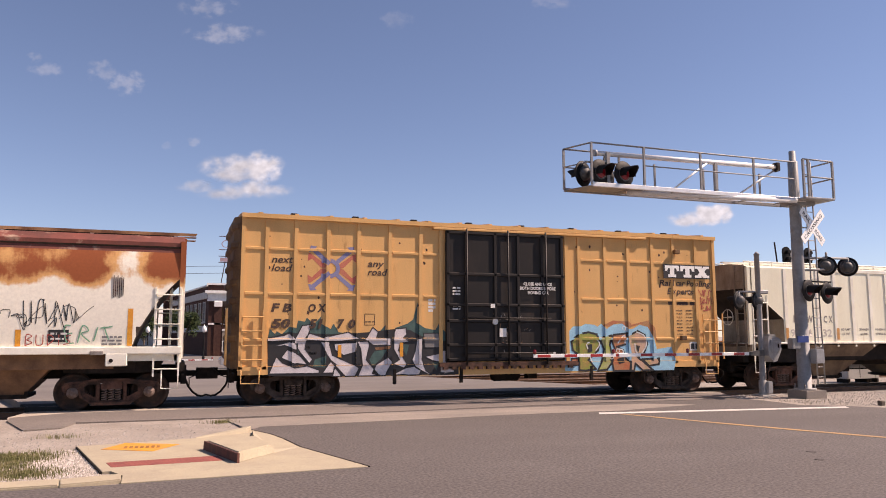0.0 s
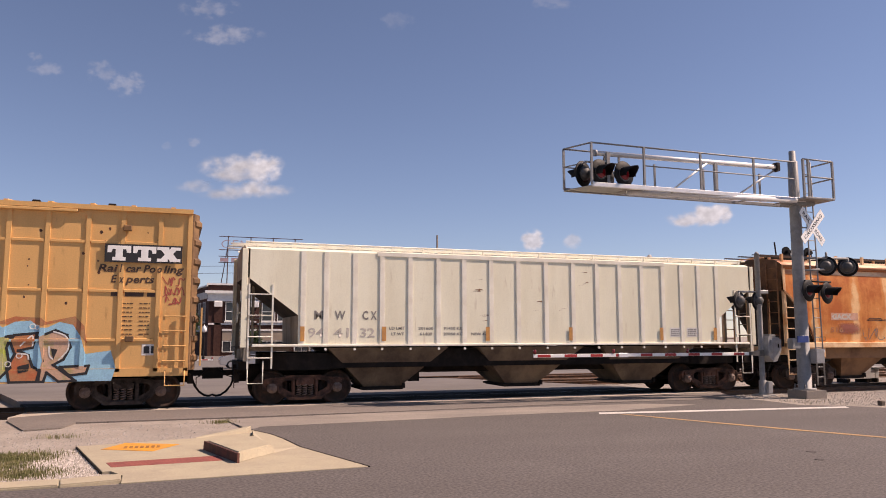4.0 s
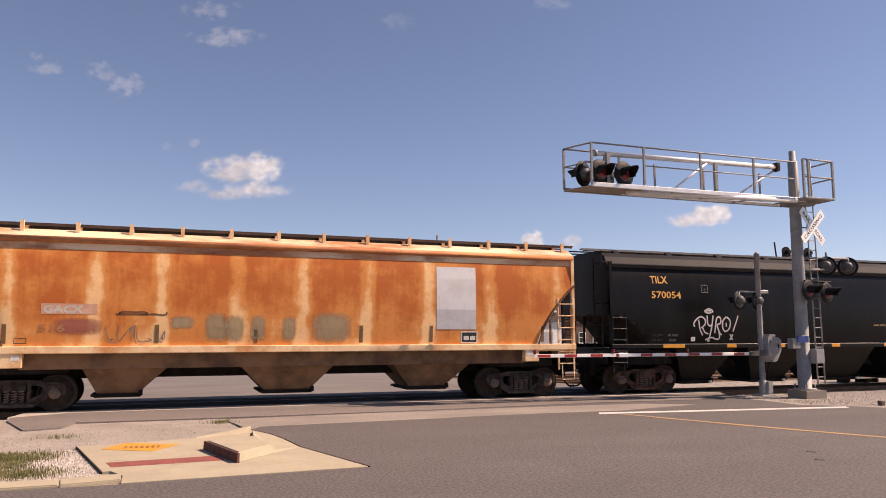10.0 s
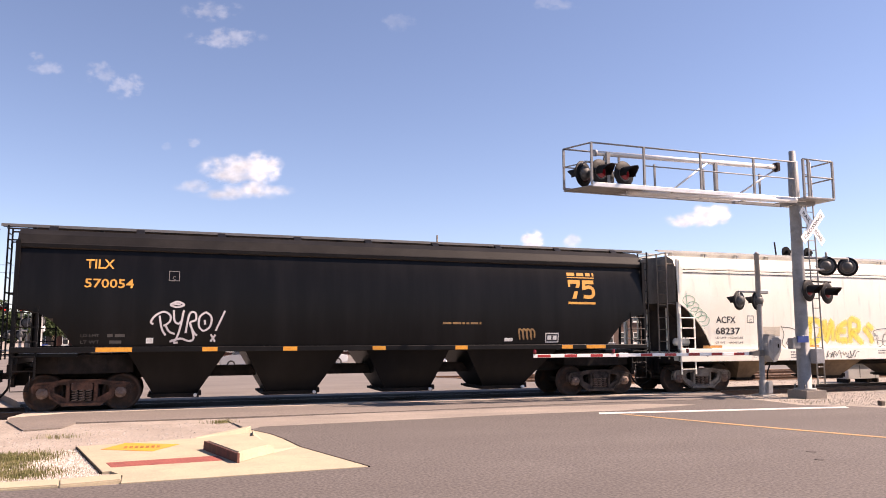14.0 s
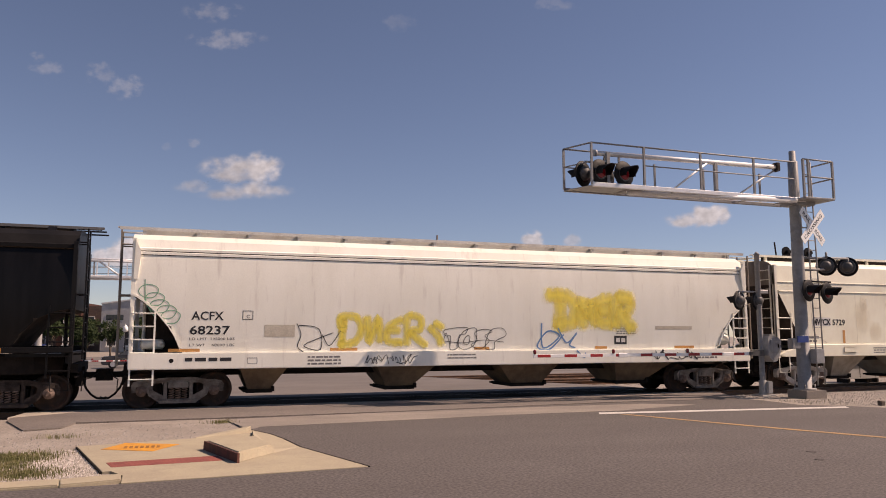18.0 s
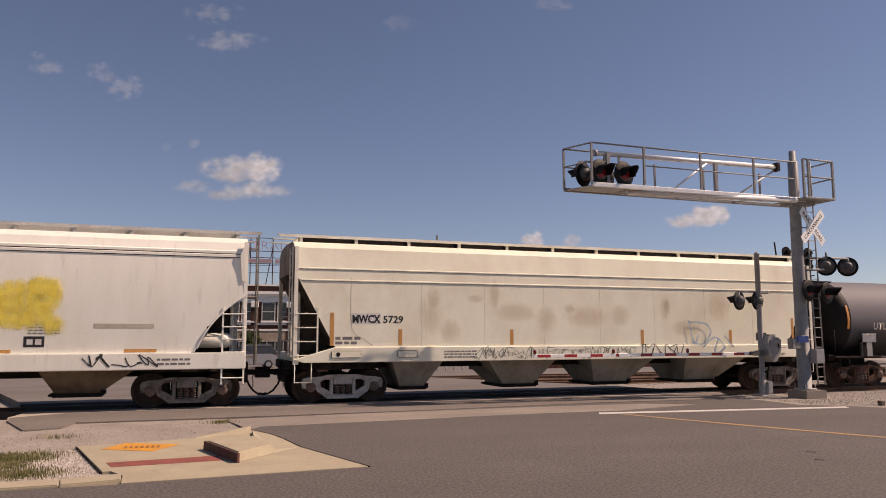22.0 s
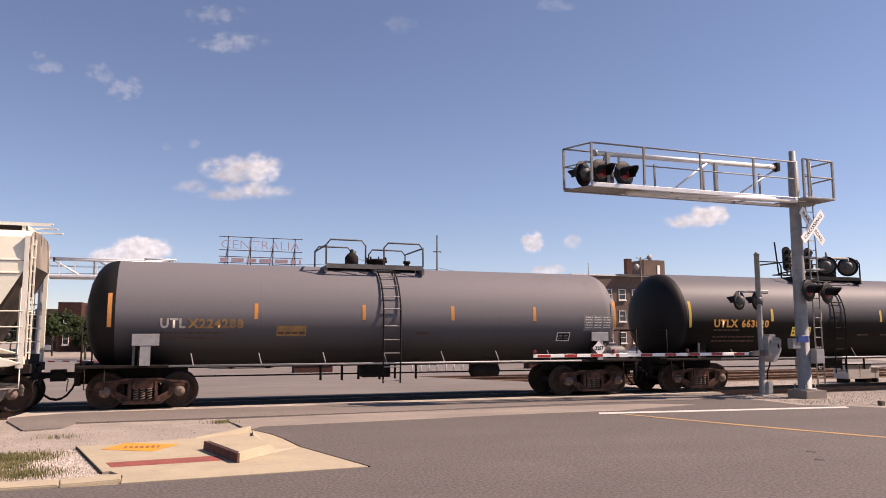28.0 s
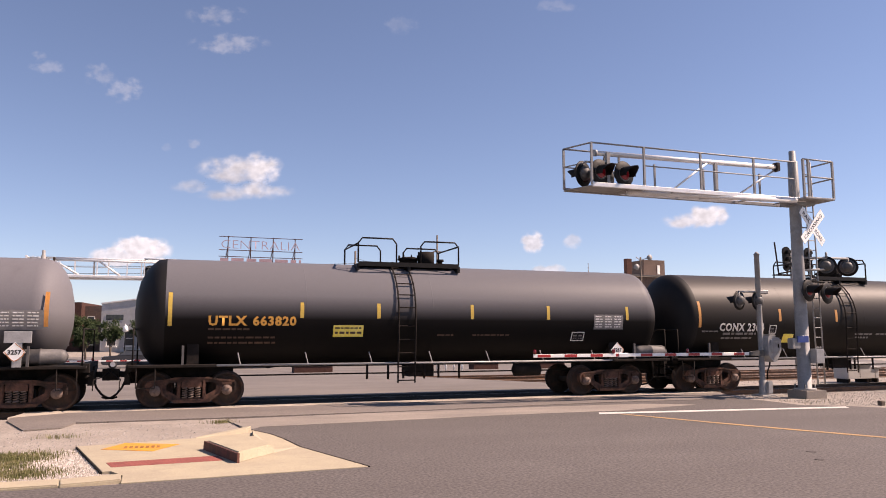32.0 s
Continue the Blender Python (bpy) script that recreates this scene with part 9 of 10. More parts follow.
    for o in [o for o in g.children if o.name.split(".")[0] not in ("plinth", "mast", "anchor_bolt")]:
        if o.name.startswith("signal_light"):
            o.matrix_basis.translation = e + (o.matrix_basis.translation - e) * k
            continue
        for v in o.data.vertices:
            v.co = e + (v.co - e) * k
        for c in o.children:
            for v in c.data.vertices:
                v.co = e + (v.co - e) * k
    # platform beyond the mast
    a, b, yq, zb, zt = 17.85 - X, 19.01 - X, -4.60 - Y, 5.94, 7.10
    part("side_floor", bevelled(bx(a, b, yq - 0.05, yq + 0.90, zb + 0.05, zb + 0.11), 0.01, 1), GALV, g)
    for x, y in ((a, yq), (b, yq), (b, yq + 0.90), (a + 0.2, yq)):
        part("rail_post", bx(x - 0.03, x + 0.03, y - 0.03, y + 0.03, zb + 0.1, zt + 0.12), GALV, g)
    for z in (zt + 0.12, zt - 0.42):
        part("top_rail", rods([((a, yq, z), (b, yq, z)), ((b, yq, z), (b, yq + 0.90, z))], 0.026, 8), GALV, g)
    part("collar", bevelled(bx(-0.30, 0.55, -0.28, 0.32, 5.88, 6.08), 0.02, 2), GALV, g)
    # ladder up the mast
    bm = bmesh.new()
    for x in (0.42, 0.70):
        rod(bm, (x, -0.10, 0.35), (x - 0.10, -0.10, 7.30), 0.022, 8)
    for k in range(23):
        z = 0.6 + k * 0.3
        rod(bm, (0.42 - 0.014 * z, -0.10, z), (0.70 - 0.014 * z, -0.10, z), 0.013, 6)
    part("mast_ladder", bm, GALV, g)
    for z in (1.2, 3.4, 5.2):
        part("standoff", rods([((0.1, -0.05, z), (0.62, -0.10, z))], 0.02, 6), GALV, g)
    bm = bmesh.new()
    for z in (5.05, 5.30, 4.78):
        rod(bm, (-0.24, 0, z), (0.1, -0.05, z), 0.012, 6)
    part("step_bolt", bm, GALV, g)
    # crossbuck
    cb = new("crossbuck")
    cb.parent = g
    cb.matrix_basis = pose(0.30, -0.34, 5.20, 0, 0, 11)
    cb["label"] = "white railroad crossbuck with black letters"
    for a, words in ((41, ("CROSSING",)), (-43, ("RAIL", "ROAD"))):
        bm = bevelled(bx(-0.72, 0.72, -0.012, 0.0, -0.145, 0.145), 0.004, 1)
        bl = part("blade", bm, WHITE_SIGN, cb)
        bl.matrix_basis = pose(0, -0.014 if a > 0 else 0.0, 0, 0, -a, 0)
        if len(words) == 1:
            lettering(words[0], -0.60, -0.06, 0.17, flat(-0.010), BLACK_INK, bl, width=1.20, bold=0.002)
        else:
            lettering(words[0], -0.61, -0.06, 0.17, flat(-0.010), BLACK_INK, bl, width=0.44, bold=0.002)
            lettering(words[1], 0.16, -0.06, 0.17, flat(-0.010), BLACK_INK, bl, width=0.45, bold=0.002)
    # lamps low on the mast
    for x, z in ((1.02, 4.02), (1.90, 4.02)):
        flasher(g, (x, -0.10, z), 128, RED_LIT)
    part("lamp_arm", rods([((0.1, -0.1, 3.86), (1.05, -0.12, 3.92)), ((0.1, -0.05, 4.25), (1.9, -0.12, 4.28)), ((1.02, -0.12, 4.28), (1.02, -0.12, 4.45)), ((1.9, -0.12, 4.05), (1.9, -0.12, 4.28))], 0.035, 8), GALV, g)
    for x, z in ((0.02, 3.22), (0.74, 3.16)):
        flasher(g, (x, -0.32, z), 14, RED_DIM, 1.1)
    part("lamp_arm", rods([((0.0, -0.2, 3.52), (1.0, -0.25, 3.50))], 0.03, 8), SIGNAL_BLACK, g)
    # boxes and plates
    for x0, x1, y0, y1, z0, z1, m in ((-0.66, -0.34, -0.28, -0.06, 1.46, 1.78, GALV), (0.10, 0.44, -0.40, -0.15, 1.02, 1.46, SIGNAL_GREY)):
        part("junction_box", bevelled(bx(x0, x1, y0, y1, z0, z1), 0.02, 2), m, g)
    part("blue_plate", bevelled(bx(-0.48, -0.06, -0.31, -0.28, 1.65, 1.85), 0.004, 1), BLUE_SIGN, g, "small blue plate")
    return g


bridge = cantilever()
far = copy_thing(bridge, pose(-7.75, 30.0, -0.42, 0, 0, 180))
far["label"] = "pale galvanised crossing cantilever with heavy white chords beyond the tracks"
for o in far.children:
    grow = {"top_rail": 0.045, "lower_chord": 0.04, "brace": 0.04, "rail_post": 0.02}.get(o.name.split(".")[0])
    if grow:
        o.data = o.data.copy()
        o.data.materials[0] = ALU
        for v, nrm in [(v, v.normal.copy()) for v in o.data.vertices]:
            v.co += nrm * grow


def gate(x, y, z, s, length, label):
    """Gate mast with drive, lamps and lowered striped arm reaching along s."""
    g = thing("crossing_gate", label, "crossing gate", pose(x, y, z), group="crossing gates")
    bm = lathe(bmesh.new(), [(0.15, -0.2), (0.15, 0.05), (0.12, 0.10), (0.12, 0.46), (0.085, 0.48), (0.08, 4.42), (0.10, 4.43), (0.03, 4.52)], "z", 20)
    part("mast", bm, GALV, g)
    part("foot_box", bevelled(bx(0.03, 0.22, -0.20, 0.0, 0.06, 0.44), 0.02, 2), SIGNAL_GREY, g)
    part("base_plate", bevelled(bx(-0.26, 0.26, -0.26, 0.26, -0.05, 0.03), 0.01, 1), GALV, g)
    bm = prism(bmesh.new(), [(0.02, 1.24), (0.20, 1.04), (0.34, 1.06), (0.52, 1.40), (0.53, 1.72), (0.42, 1.80), (0.04, 1.84), (0.0, 1.60)], "y", -0.30, 0.10)
    part("drive_case", bm, SIGNAL_GREY, g)
    part("case_door", bevelled(bx(0.10, 0.44, -0.325, -0.30, 1.34, 1.74), 0.008, 1), SIGNAL_GREY, g)
    part("case_hasp", bx(0.36, 0.40, -0.34, -0.325, 1.48, 1.60), UNDER, g)
    part("cable_conduit", pipe([(0.10, -0.10, 0.50), (0.10, -0.12, 0.75), (0.20, -0.12, 0.95), (0.22, -0.10, 1.08)], 0.025, 8), UNDER, g)
    part("case_cap", bevelled(bx(0.08, 0.38, -0.26, 0.08, 1.80, 1.90), 0.03, 2), GALV, g)
    part("arm_bracket", prism(bmesh.new(), [(s * 0.08, 1.22), (s * 0.62, 1.25), (s * 0.62, 1.35), (s * 0.08, 1.42)], "y", -0.22, -0.08), LAMP_BACK, g)
    part("counterweight", bevelled(bx(*sorted((-s * 0.2, -s * 0.50)), 0.12, 0.24, 1.16, 1.42), 0.02, 2), LAMP_BACK, g)
    x0, zz = s * 0.55, 1.30
    arm = part("arm", bevelled(bx(*sorted((x0, s * length)), -0.16, -0.13, zz - 0.047, zz + 0.047), 0.006, 1), WHITE_SIGN, g, "white reflective gate arm")
    n = int(length / 0.42)
    for k in range(n):
        if k % 2 == 0:
            a, b = sorted((x0 + s * (k * 0.42 + 0.25), x0 + s * (k * 0.42 + 0.65)))
            if max(abs(a), abs(b)) < length - 0.05:
                part("red_stripe", bx(a, b, -0.164, -0.126, zz - 0.040, zz + 0.040), RED_SHEET, arm)
    part("arm_joint", bevelled(bx(*sorted((s * length * 0.66, s * length * 0.62)), -0.18, -0.11, zz - 0.062, zz + 0.062), 0.01, 1), ALU, arm)
    for q in (length - 0.05, length * 0.68, length * 0.36):
        bm = lathe(bmesh.new(), [(0.03, 0), (0.045, 0.03), (0.045, 0.10), (0.02, 0.13)], "z", 12, (s * q, -0.14, zz + 0.047))
        part("arm_lamp", bm, RED_LENS, g, "small red arm lamp")
    for dx, ang in ((-0.72, 195), (0.0, 195)):
        flasher(g, (dx, 0.05, 2.96), ang)
    part("lamp_arm", rods([((-0.74, 0.05, 3.24), (0.28, 0.05, 3.24)), ((-0.72, 0.05, 3.0), (-0.72, 0.05, 3.24))], 0.03, 8), SIGNAL_GREY, g)
    part("lamp_clamp", bevelled(bx(-0.02, 0.34, -0.08, 0.12, 3.18, 3.30), 0.02, 1), SIGNAL_GREY, g)
    return g


gate(17.50, -2.93, 0.0, -1, 8.05, "crossing gate lowered, red and white striped arm")
gate(-9.0, 31.5, -0.98, 1, 11.6, "far crossing gate lowered, striped arm")


def signal_mast(x, y):
    z0 = ground_z(x, y)
    g = thing("rail_signal", "black three-lamp railway signals on a railed mast", "railway signal", pose(x, y, z0))
    part("mast", rod(bmesh.new(), (0, 0, 0), (0, 0, 7.3), 0.09, 12), GALV, g)
    for dx in (-0.35, 1.35):
        bm = bmesh.new()
        prism(bm, [(dx + 0.30 * math.cos(a) * 1.0, 6.75 + (0.45 if math.sin(a) > 0 else -0.45) + 0.30 * math.sin(a)) for a in [k * math.pi / 8 for k in range(16)]], "y", -0.04, 0.04)
        h = part("signal_head", bm, SIGNAL_BLACK, g)
        for k in range(3):
            part("signal_hood", lathe(bmesh.new(), [(0.10, 0.0), (0.12, -0.02), (0.12, -0.25), (0.10, -0.25)], "y", 14, (dx, -0.04, 6.33 + 0.42 * k)), SIGNAL_BLACK, h)
    part("platform", bevelled(bx(-1.05, 1.75, -0.06, 0.5, 5.74, 5.80), 0.01, 1), UNDER, g)
    for q in (((-1.0, 0.0, 5.76), (-1.22, 0.0, 7.75)), ((-0.35, 0.0, 5.78), (-0.35, 0.0, 6.3)), ((1.35, 0.0, 5.78), (1.35, 0.0, 6.3)), ((-1.02, 0.0, 5.82), (0.0, 0.0, 6.0))):
        part("guard_rail", rods([q], 0.045, 8), UNDER, g)
    return g


signal_mast(35.6, 14.0)


def cabinet(x, y, w, d, h, label):
    z0 = ground_z(x, y)
    c = thing("relay_cabinet", label, "equipment cabinet", pose(x, y, z0), group="relay cabinets")
    part("body", bevelled(bx(-w / 2, w / 2, -d / 2, d / 2, 0.18, h), 0.02, 2), PALE_WALL, c)
    part("lid", bevelled(bx(-w / 2 - 0.06, w / 2 + 0.06, -d / 2 - 0.06, d / 2 + 0.06, h, h + 0.07), 0.02, 1), GALV, c)
    for sx in (-1, 1):
        part("leg", bx(sx * w * 0.4 - 0.05, sx * w * 0.4 + 0.05, -d * 0.4, d * 0.4, -0.05, 0.18), UNDER, c)
    part("door_seam", bx(-0.01, 0.01, -d / 2 - 0.006, -d / 2, 0.22, h - 0.04), UNDER, c)


cabinet(28.45, 3.6, 1.35, 0.8, 0.80, "pale grey metal relay cabinet beside tracks")
cabinet(29.45, 3.6, 0.5, 0.6, 0.62, "small pale grey relay box beside tracks")

# ---- the town beyond the tracks ----
FAR_Z = -0.65


def window(parent, u, z, w, h, mat=TRIM, bars_v=0, bars_h=1, sill=True, lintel=False):
    """A framed sash in a wall that lies in the xz plane of its parent, facing -y."""
    bm = bmesh.new()
    t = 0.09
    box(bm, u, u + w, -0.10, 0.02, z, z + t)
    box(bm, u, u + w, -0.10, 0.02, z + h - t, z + h)
    box(bm, u, u + t, -0.10, 0.02, z + t, z + h - t)
    box(bm, u + w - t, u + w, -0.10, 0.02, z + t, z + h - t)
    for k in range(bars_h):
        q = z + h * (k + 1) / (bars_h + 1)
        box(bm, u + t, u + w - t, -0.08, 0.0, q - 0.035, q + 0.035)
    for k in range(bars_v):
        q = u + w * (k + 1) / (bars_v + 1)
        box(bm, q - 0.03, q + 0.03, -0.08, 0.0, z + t, z + h - t)
    f = part("window", bm, mat, parent)
    part("pane", bx(u + t * 0.8, u + w - t * 0.8, -0.03, -0.01, z + t * 0.8, z + h - t * 0.8), GLASS_DARK, f)
    if sill:
        part("sill", bx(u - 0.12, u + w + 0.12, -0.22, 0.0, z - 0.18, z), mat, f)
    return f


def wall_with_openings(length, height, thick, holes):
    """A wall in the xz plane with rectangular holes (u0, u1, z0, z1); its faces share their corners."""
    bm = bmesh.new()
    made = {}

    def corner(p):
        if p not in made:
            made[p] = bm.verts.new(p)
        return made[p]
    def hollow(u, z):
        return not (0 < u < length and 0 < z < height) or any(h[0] < u < h[1] and h[2] < z < h[3] for h in holes)
    us = sorted({0.0, length, *[h[0] for h in holes], *[h[1] for h in holes]})
    zs = sorted({0.0, height, *[h[2] for h in holes], *[h[3] for h in holes]})
    for ua, ub in zip(us, us[1:]):
        for za, zb in zip(zs, zs[1:]):
            um, zm = (ua + ub) / 2, (za + zb) / 2
            if hollow(um, zm):
                continue
            for y in (0.0, thick):
                bm.faces.new([corner(p) for p in ((ua, y, za), (ub, y, za), (ub, y, zb), (ua, y, zb))])
            for a, b2, out in (((ua, za), (ua, zb), (ua - 0.01, zm)), ((ub, za), (ub, zb), (ub + 0.01, zm)), ((ua, za), (ub, za), (um, za - 0.01)), ((ua, zb), (ub, zb), (um, zb + 0.01))):
                if hollow(*out):
                    bm.faces.new([corner((q[0], y, q[1])) for q, y in ((a, 0.0), (b2, 0.0), (b2, thick), (a, thick))])
    return bm


def corner_building():
    """Two-storey dark brick block with a white cornice, paired sashes and shop fronts."""
    W, H, D = 35.5, 9.45, 30.0
    b = thing("commercial_building", "two-storey dark brick building with white cornice and paired windows", "building", pose(4.3, 82.0, FAR_Z))
    pairs = [2.3 + 4.72 * k for k in range(7)]
    holes, shops = [], []
    for u in pairs:
        holes += [(u - 0.15, u + 1.65, 4.6, 7.15), (u + 1.95, u + 3.75, 4.6, 7.15)]
        shops.append((u - 0.45, u + 3.9, 0.5, 3.3))
    part("front_wall", wall_with_openings(W, H, 0.4, holes + shops), BRICK, b)
    part("rear_block", bx(-6.0, W, D, D + 0.4, 0, H), BRICK, b)
    for u in pairs:
        window(b, u - 0.15, 4.6, 1.8, 2.55, bars_v=0)
        window(b, u + 1.95, 4.6, 1.8, 2.55, bars_v=0)
        window(b, u - 0.45, 0.5, 4.35, 1.5, bars_v=3, bars_h=0, sill=False)
        part("transom_panel", bx(u - 0.45, u + 3.9, -0.05, 0.1, 2.05, 3.3), TAN_WALL, b)
        part("lintel", bx(u - 0.5, u + 4.0, -0.12, 0.0, 3.32, 3.55), TRIM, b)
    for z0, z1, dep, m in ((7.22, 7.42, 0.22, TRIM), (7.42, 8.05, 0.12, TRIM), (8.05, 8.25, 0.30, TRIM), (8.25, 8.62, 0.50, TRIM), (8.62, 9.35, 0.12, BRICK), (9.35, 9.58, 0.30, TRIM)):
        part("cornice", bx(-dep, W + dep, -dep, 0.0, z0, z1), m, b)
    for k in range(44):
        u = 0.5 + 0.8 * k
        part("cornice_swag", bevelled(prism(bmesh.new(), [(u, 7.92), (u + 0.2, 7.70), (u + 0.5, 7.62), (u + 0.7, 7.92), (u + 0.5, 7.76), (u + 0.2, 7.80)], "y", -0.19, -0.12), 0.01, 1), TRIM, b)
        part("cornice_bracket", bx(u + 0.3, u + 0.5, -0.46, -0.30, 8.07, 8.24), TRIM, b)
    part("belt_course", bx(0, W, -0.1, 0.0, 4.1, 4.35), TRIM, b)
    for k in range(8):
        u = 1.2 + 4.72 * k
        part("console", bevelled(bx(u - 0.52, u + 0.52, -0.34, -0.10, 6.45, 7.22), 0.06, 1), TRIM, b)
        part("pilaster", bx(u - 0.45, u + 0.45, -0.10, 0.0, 0.0, 7.1), BRICK, b)
    part("roof", bx(0.2, W, 0.4, D, 8.9, 9.0), ROOFING, b)
    side = new("side_wall")
    side.parent = b
    side.matrix_basis = pose(-5.2, 35.0, 0, 0, 0, -81.5)
    L = 35.2
    hs = [(2.0 + 3.3 * k, 3.6 + 3.3 * k, 4.5, 7.2) for k in range(10)]
    part("wall", wall_with_openings(L, H - 0.2, 0.4, hs), BRICK, side)
    for h in hs:
        window(side, h[0], h[2], 1.6, 2.7, PALE_WALL)
    part("band", bx(0, L, -0.2, 0.0, 7.6, 8.5), PALE_WALL, side)
    part("cap", bx(0, L, -0.25, 0.1, 9.2, 9.4), TRIM, side)
    part("band", bx(0, L, -0.15, 0.0, 3.2, 4.0), PALE_WALL, side)
    part("dormer", prism(bmesh.new(), [(13.6, 9.4), (21.6, 9.4), (17.6, 11.6)], "y", 6.0, 12.0), ROOFING, b)
    part("gable_face", prism(bmesh.new(), [(13.9, 9.4), (21.3, 9.4), (17.6, 11.35)], "y", 5.9, 6.0), TAN_WALL, b)
    part("gable_verge", rods([((13.5, 5.85, 9.42), (17.6, 5.85, 11.62)), ((17.6, 5.85, 11.62), (21.7, 5.85, 9.42))], 0.12, 6), TRIM, b)
    # pale penthouse block on the roof
    part("roof_house", bevelled(bx(24.0, 29.5, 8.0, 13.0, 9.0, 12.2), 0.03, 1), BRICK_FAR, b)
    return b


corner_building()


def roof_sign():
    """Open steel letter sign on the roof."""
    s = thing("roof_sign", "rusty open-frame rooftop sign with faded pink letters", "sign", pose(5.5, 84.6, 0))
    w = 11.4
    rails = []
    for z in (15.6, 13.75, 12.85, 12.0):
        rails.append(((0, 0, z), (w, 0, z)))
    for k, r in enumerate(rails):
        part("sign_rail", rods([r], 0.05, 6), SIGN_STEEL, s)
    for k in range(4):
        x = 1.2 + k * 3.05
        part("sign_post", rods([((x, 0.1, 8.3), (x, 0.05, 15.7))], 0.07, 6), SIGN_STEEL, s)
        part("back_stay", rods([((x - 0.75, 3.0, 8.3), (x, 0.1, 14.4))], 0.06, 6), SIGN_STEEL, s)
    lettering("CENTRALIA", 0.3, 13.95, 1.75, flat(-0.08), PINK_SIGN, s, bold=-0.035, width=10.7)
    bars([(0.2, 11.2, 12.1, 0.55)], flat(-0.08), PINK_SIGN, s, name="second_line", seed=3)
    return s


roof_sign()


def plain_building(name, label, x, y, w, d, h, mat, turn=0.0, rows=((1.0, 2.0),), step=3.0, ww=1.3, trim=True, roof_lip=0.35, door=None):
    b = thing(name, label, "building", pose(x, y, FAR_Z, 0, 0, turn))
    holes = []
    for z, hh in rows:
        k = 1.0
        while k + ww < w - 0.6:
            holes.append((k, k + ww, z, z + hh))
            k += step
    part("front_wall", wall_with_openings(w, h, 0.35, holes), mat, b)
    for a, c, e, f in ((0, 0.35, 0.35, d), (w - 0.35, w, 0.35, d), (0.35, w - 0.35, d - 0.35, d)):
        part("wall", bx(a, c, e, f, 0, h), mat, b)
    part("roof", bx(0.35, w - 0.35, 0.35, d - 0.35, h - 0.5, h - 0.4), ROOFING, b)
    for q in holes:
        window(b, q[0], q[2], q[1] - q[0], q[3] - q[2])
    if trim:
        part("coping", bx(-0.12, w + 0.12, -0.15, d + 0.1, h, h + roof_lip), TRIM if mat is not TAN_WALL else TAN_WALL, b)
    return b


b = plain_building("pale_building", "pale grey rendered street building with sloping white parapet", -11.6, 118.5, 8.6, 20, 7.9, PALE_WALL, -10, ((1.0, 2.6),), 2.9, 1.6, trim=False)
part("parapet", prism(bmesh.new(), [(0.0, 7.9), (8.6, 7.9), (8.6, 9.3), (6.4, 9.3), (6.4, 9.0), (0.0, 8.1)], "y", 0.0, 0.35), PALE_WALL, b)
part("coping", prism(bmesh.new(), [(-0.1, 8.1), (6.5, 9.0), (6.5, 9.22), (-0.1, 8.32)], "y", -0.15, 0.45), TRIM, b)
part("high_window", bx(0.8, 3.6, -0.06, 0.0, 5.4, 6.3), GLASS_DARK, b)
plain_building("brick_building", "umber brick street building with flat roof", -15.4, 126.0, 4.2, 18, 8.0, BRICK_FAR, -8, ((4.6, 1.6), (1.2, 2.2)), 2.5, 1.2, trim=False)
plain_building("brick_building", "dark red brick street building", -19.0, 124.0, 3.8, 16, 8.6, BRICK, -8, ((5.0, 1.6), (1.2, 2.0)), 1.9, 1.0, trim=False)
plain_building("brick_building", "narrow brown brick street building", -23.6, 131.0, 3.8, 16, 7.6, BRICK_FAR, -6, ((4.8, 1.6), (1.2, 2.0)), 1.7, 1.0, trim=False)
b = plain_building("stone_building", "tan stone building with tall pilasters and cornice", -26.5, 140, 9.4, 18, 6.4, TAN_WALL, -4, ((1.2, 3.2),), 2.3, 1.2)
for k in range(5):
    part("pilaster", bx(0.2 + k * 2.25, 0.75 + k * 2.25, -0.25, 0.0, 0.0, 5.6), TAN_WALL, b)
b = plain_building("factory_building", "three-storey umber brick factory with rows of windows", 61.5, 87.0, 23.5, 25, 12.6, BRICK_FAR, 0, ((8.6, 1.8), (5.0, 1.8), (1.4, 1.8)), 2.6, 1.3, roof_lip=0.2)
part("chimney", bevelled(bx(12.6, 13.6, 3.0, 4.0, 12.2, 16.0), 0.02, 1), BRICK, b)
part("penthouse", bevelled(bx(16.0, 20.4, 3.0, 8.0, 12.2, 15.9), 0.02, 1), BRICK_FAR, b)
part("louvre", bx(18.8, 19.3, 2.9, 3.0, 13.4, 15.0), TRIM, b)
part("flat_eave", bx(8.4, 24.2, -0.8, 0.2, 12.7, 12.9), ROOFING, b)
b = plain_building("factory_building", "lower umber brick factory wing", 54.0, 87.5, 7.4, 22, 10.6, BRICK_FAR, 0, ((6.6, 1.7), (3.2, 1.7)), 2.4, 1.2, trim=False)
part("penthouse", bevelled(bx(1.2, 4.8, 2.0, 6.0, 10.2, 12.8), 0.02, 1), BRICK_FAR, b)
part("louvre", bx(3.4, 3.9, 1.9, 2.0, 11.0, 12.2), TRIM, b)
sh = thing("shed", "low white shed with plain walls", "building", pose(47.0, 76.0, FAR_Z))
part("wall", bevelled(bx(0, 7.0, 0, 8, 0, 4.6), 0.02, 1), TRIM, sh)
part("roof", prism(bmesh.new(), [(-0.3, 4.6), (7.3, 4.6), (7.3, 4.75), (3.5, 5.3), (-0.3, 4.75)], "y", -0.3, 8.3), ROOFING, sh)
part("shutter", bx(2.0, 5.0, -0.05, 0, 0.0, 3.2), PALE_WALL, sh)


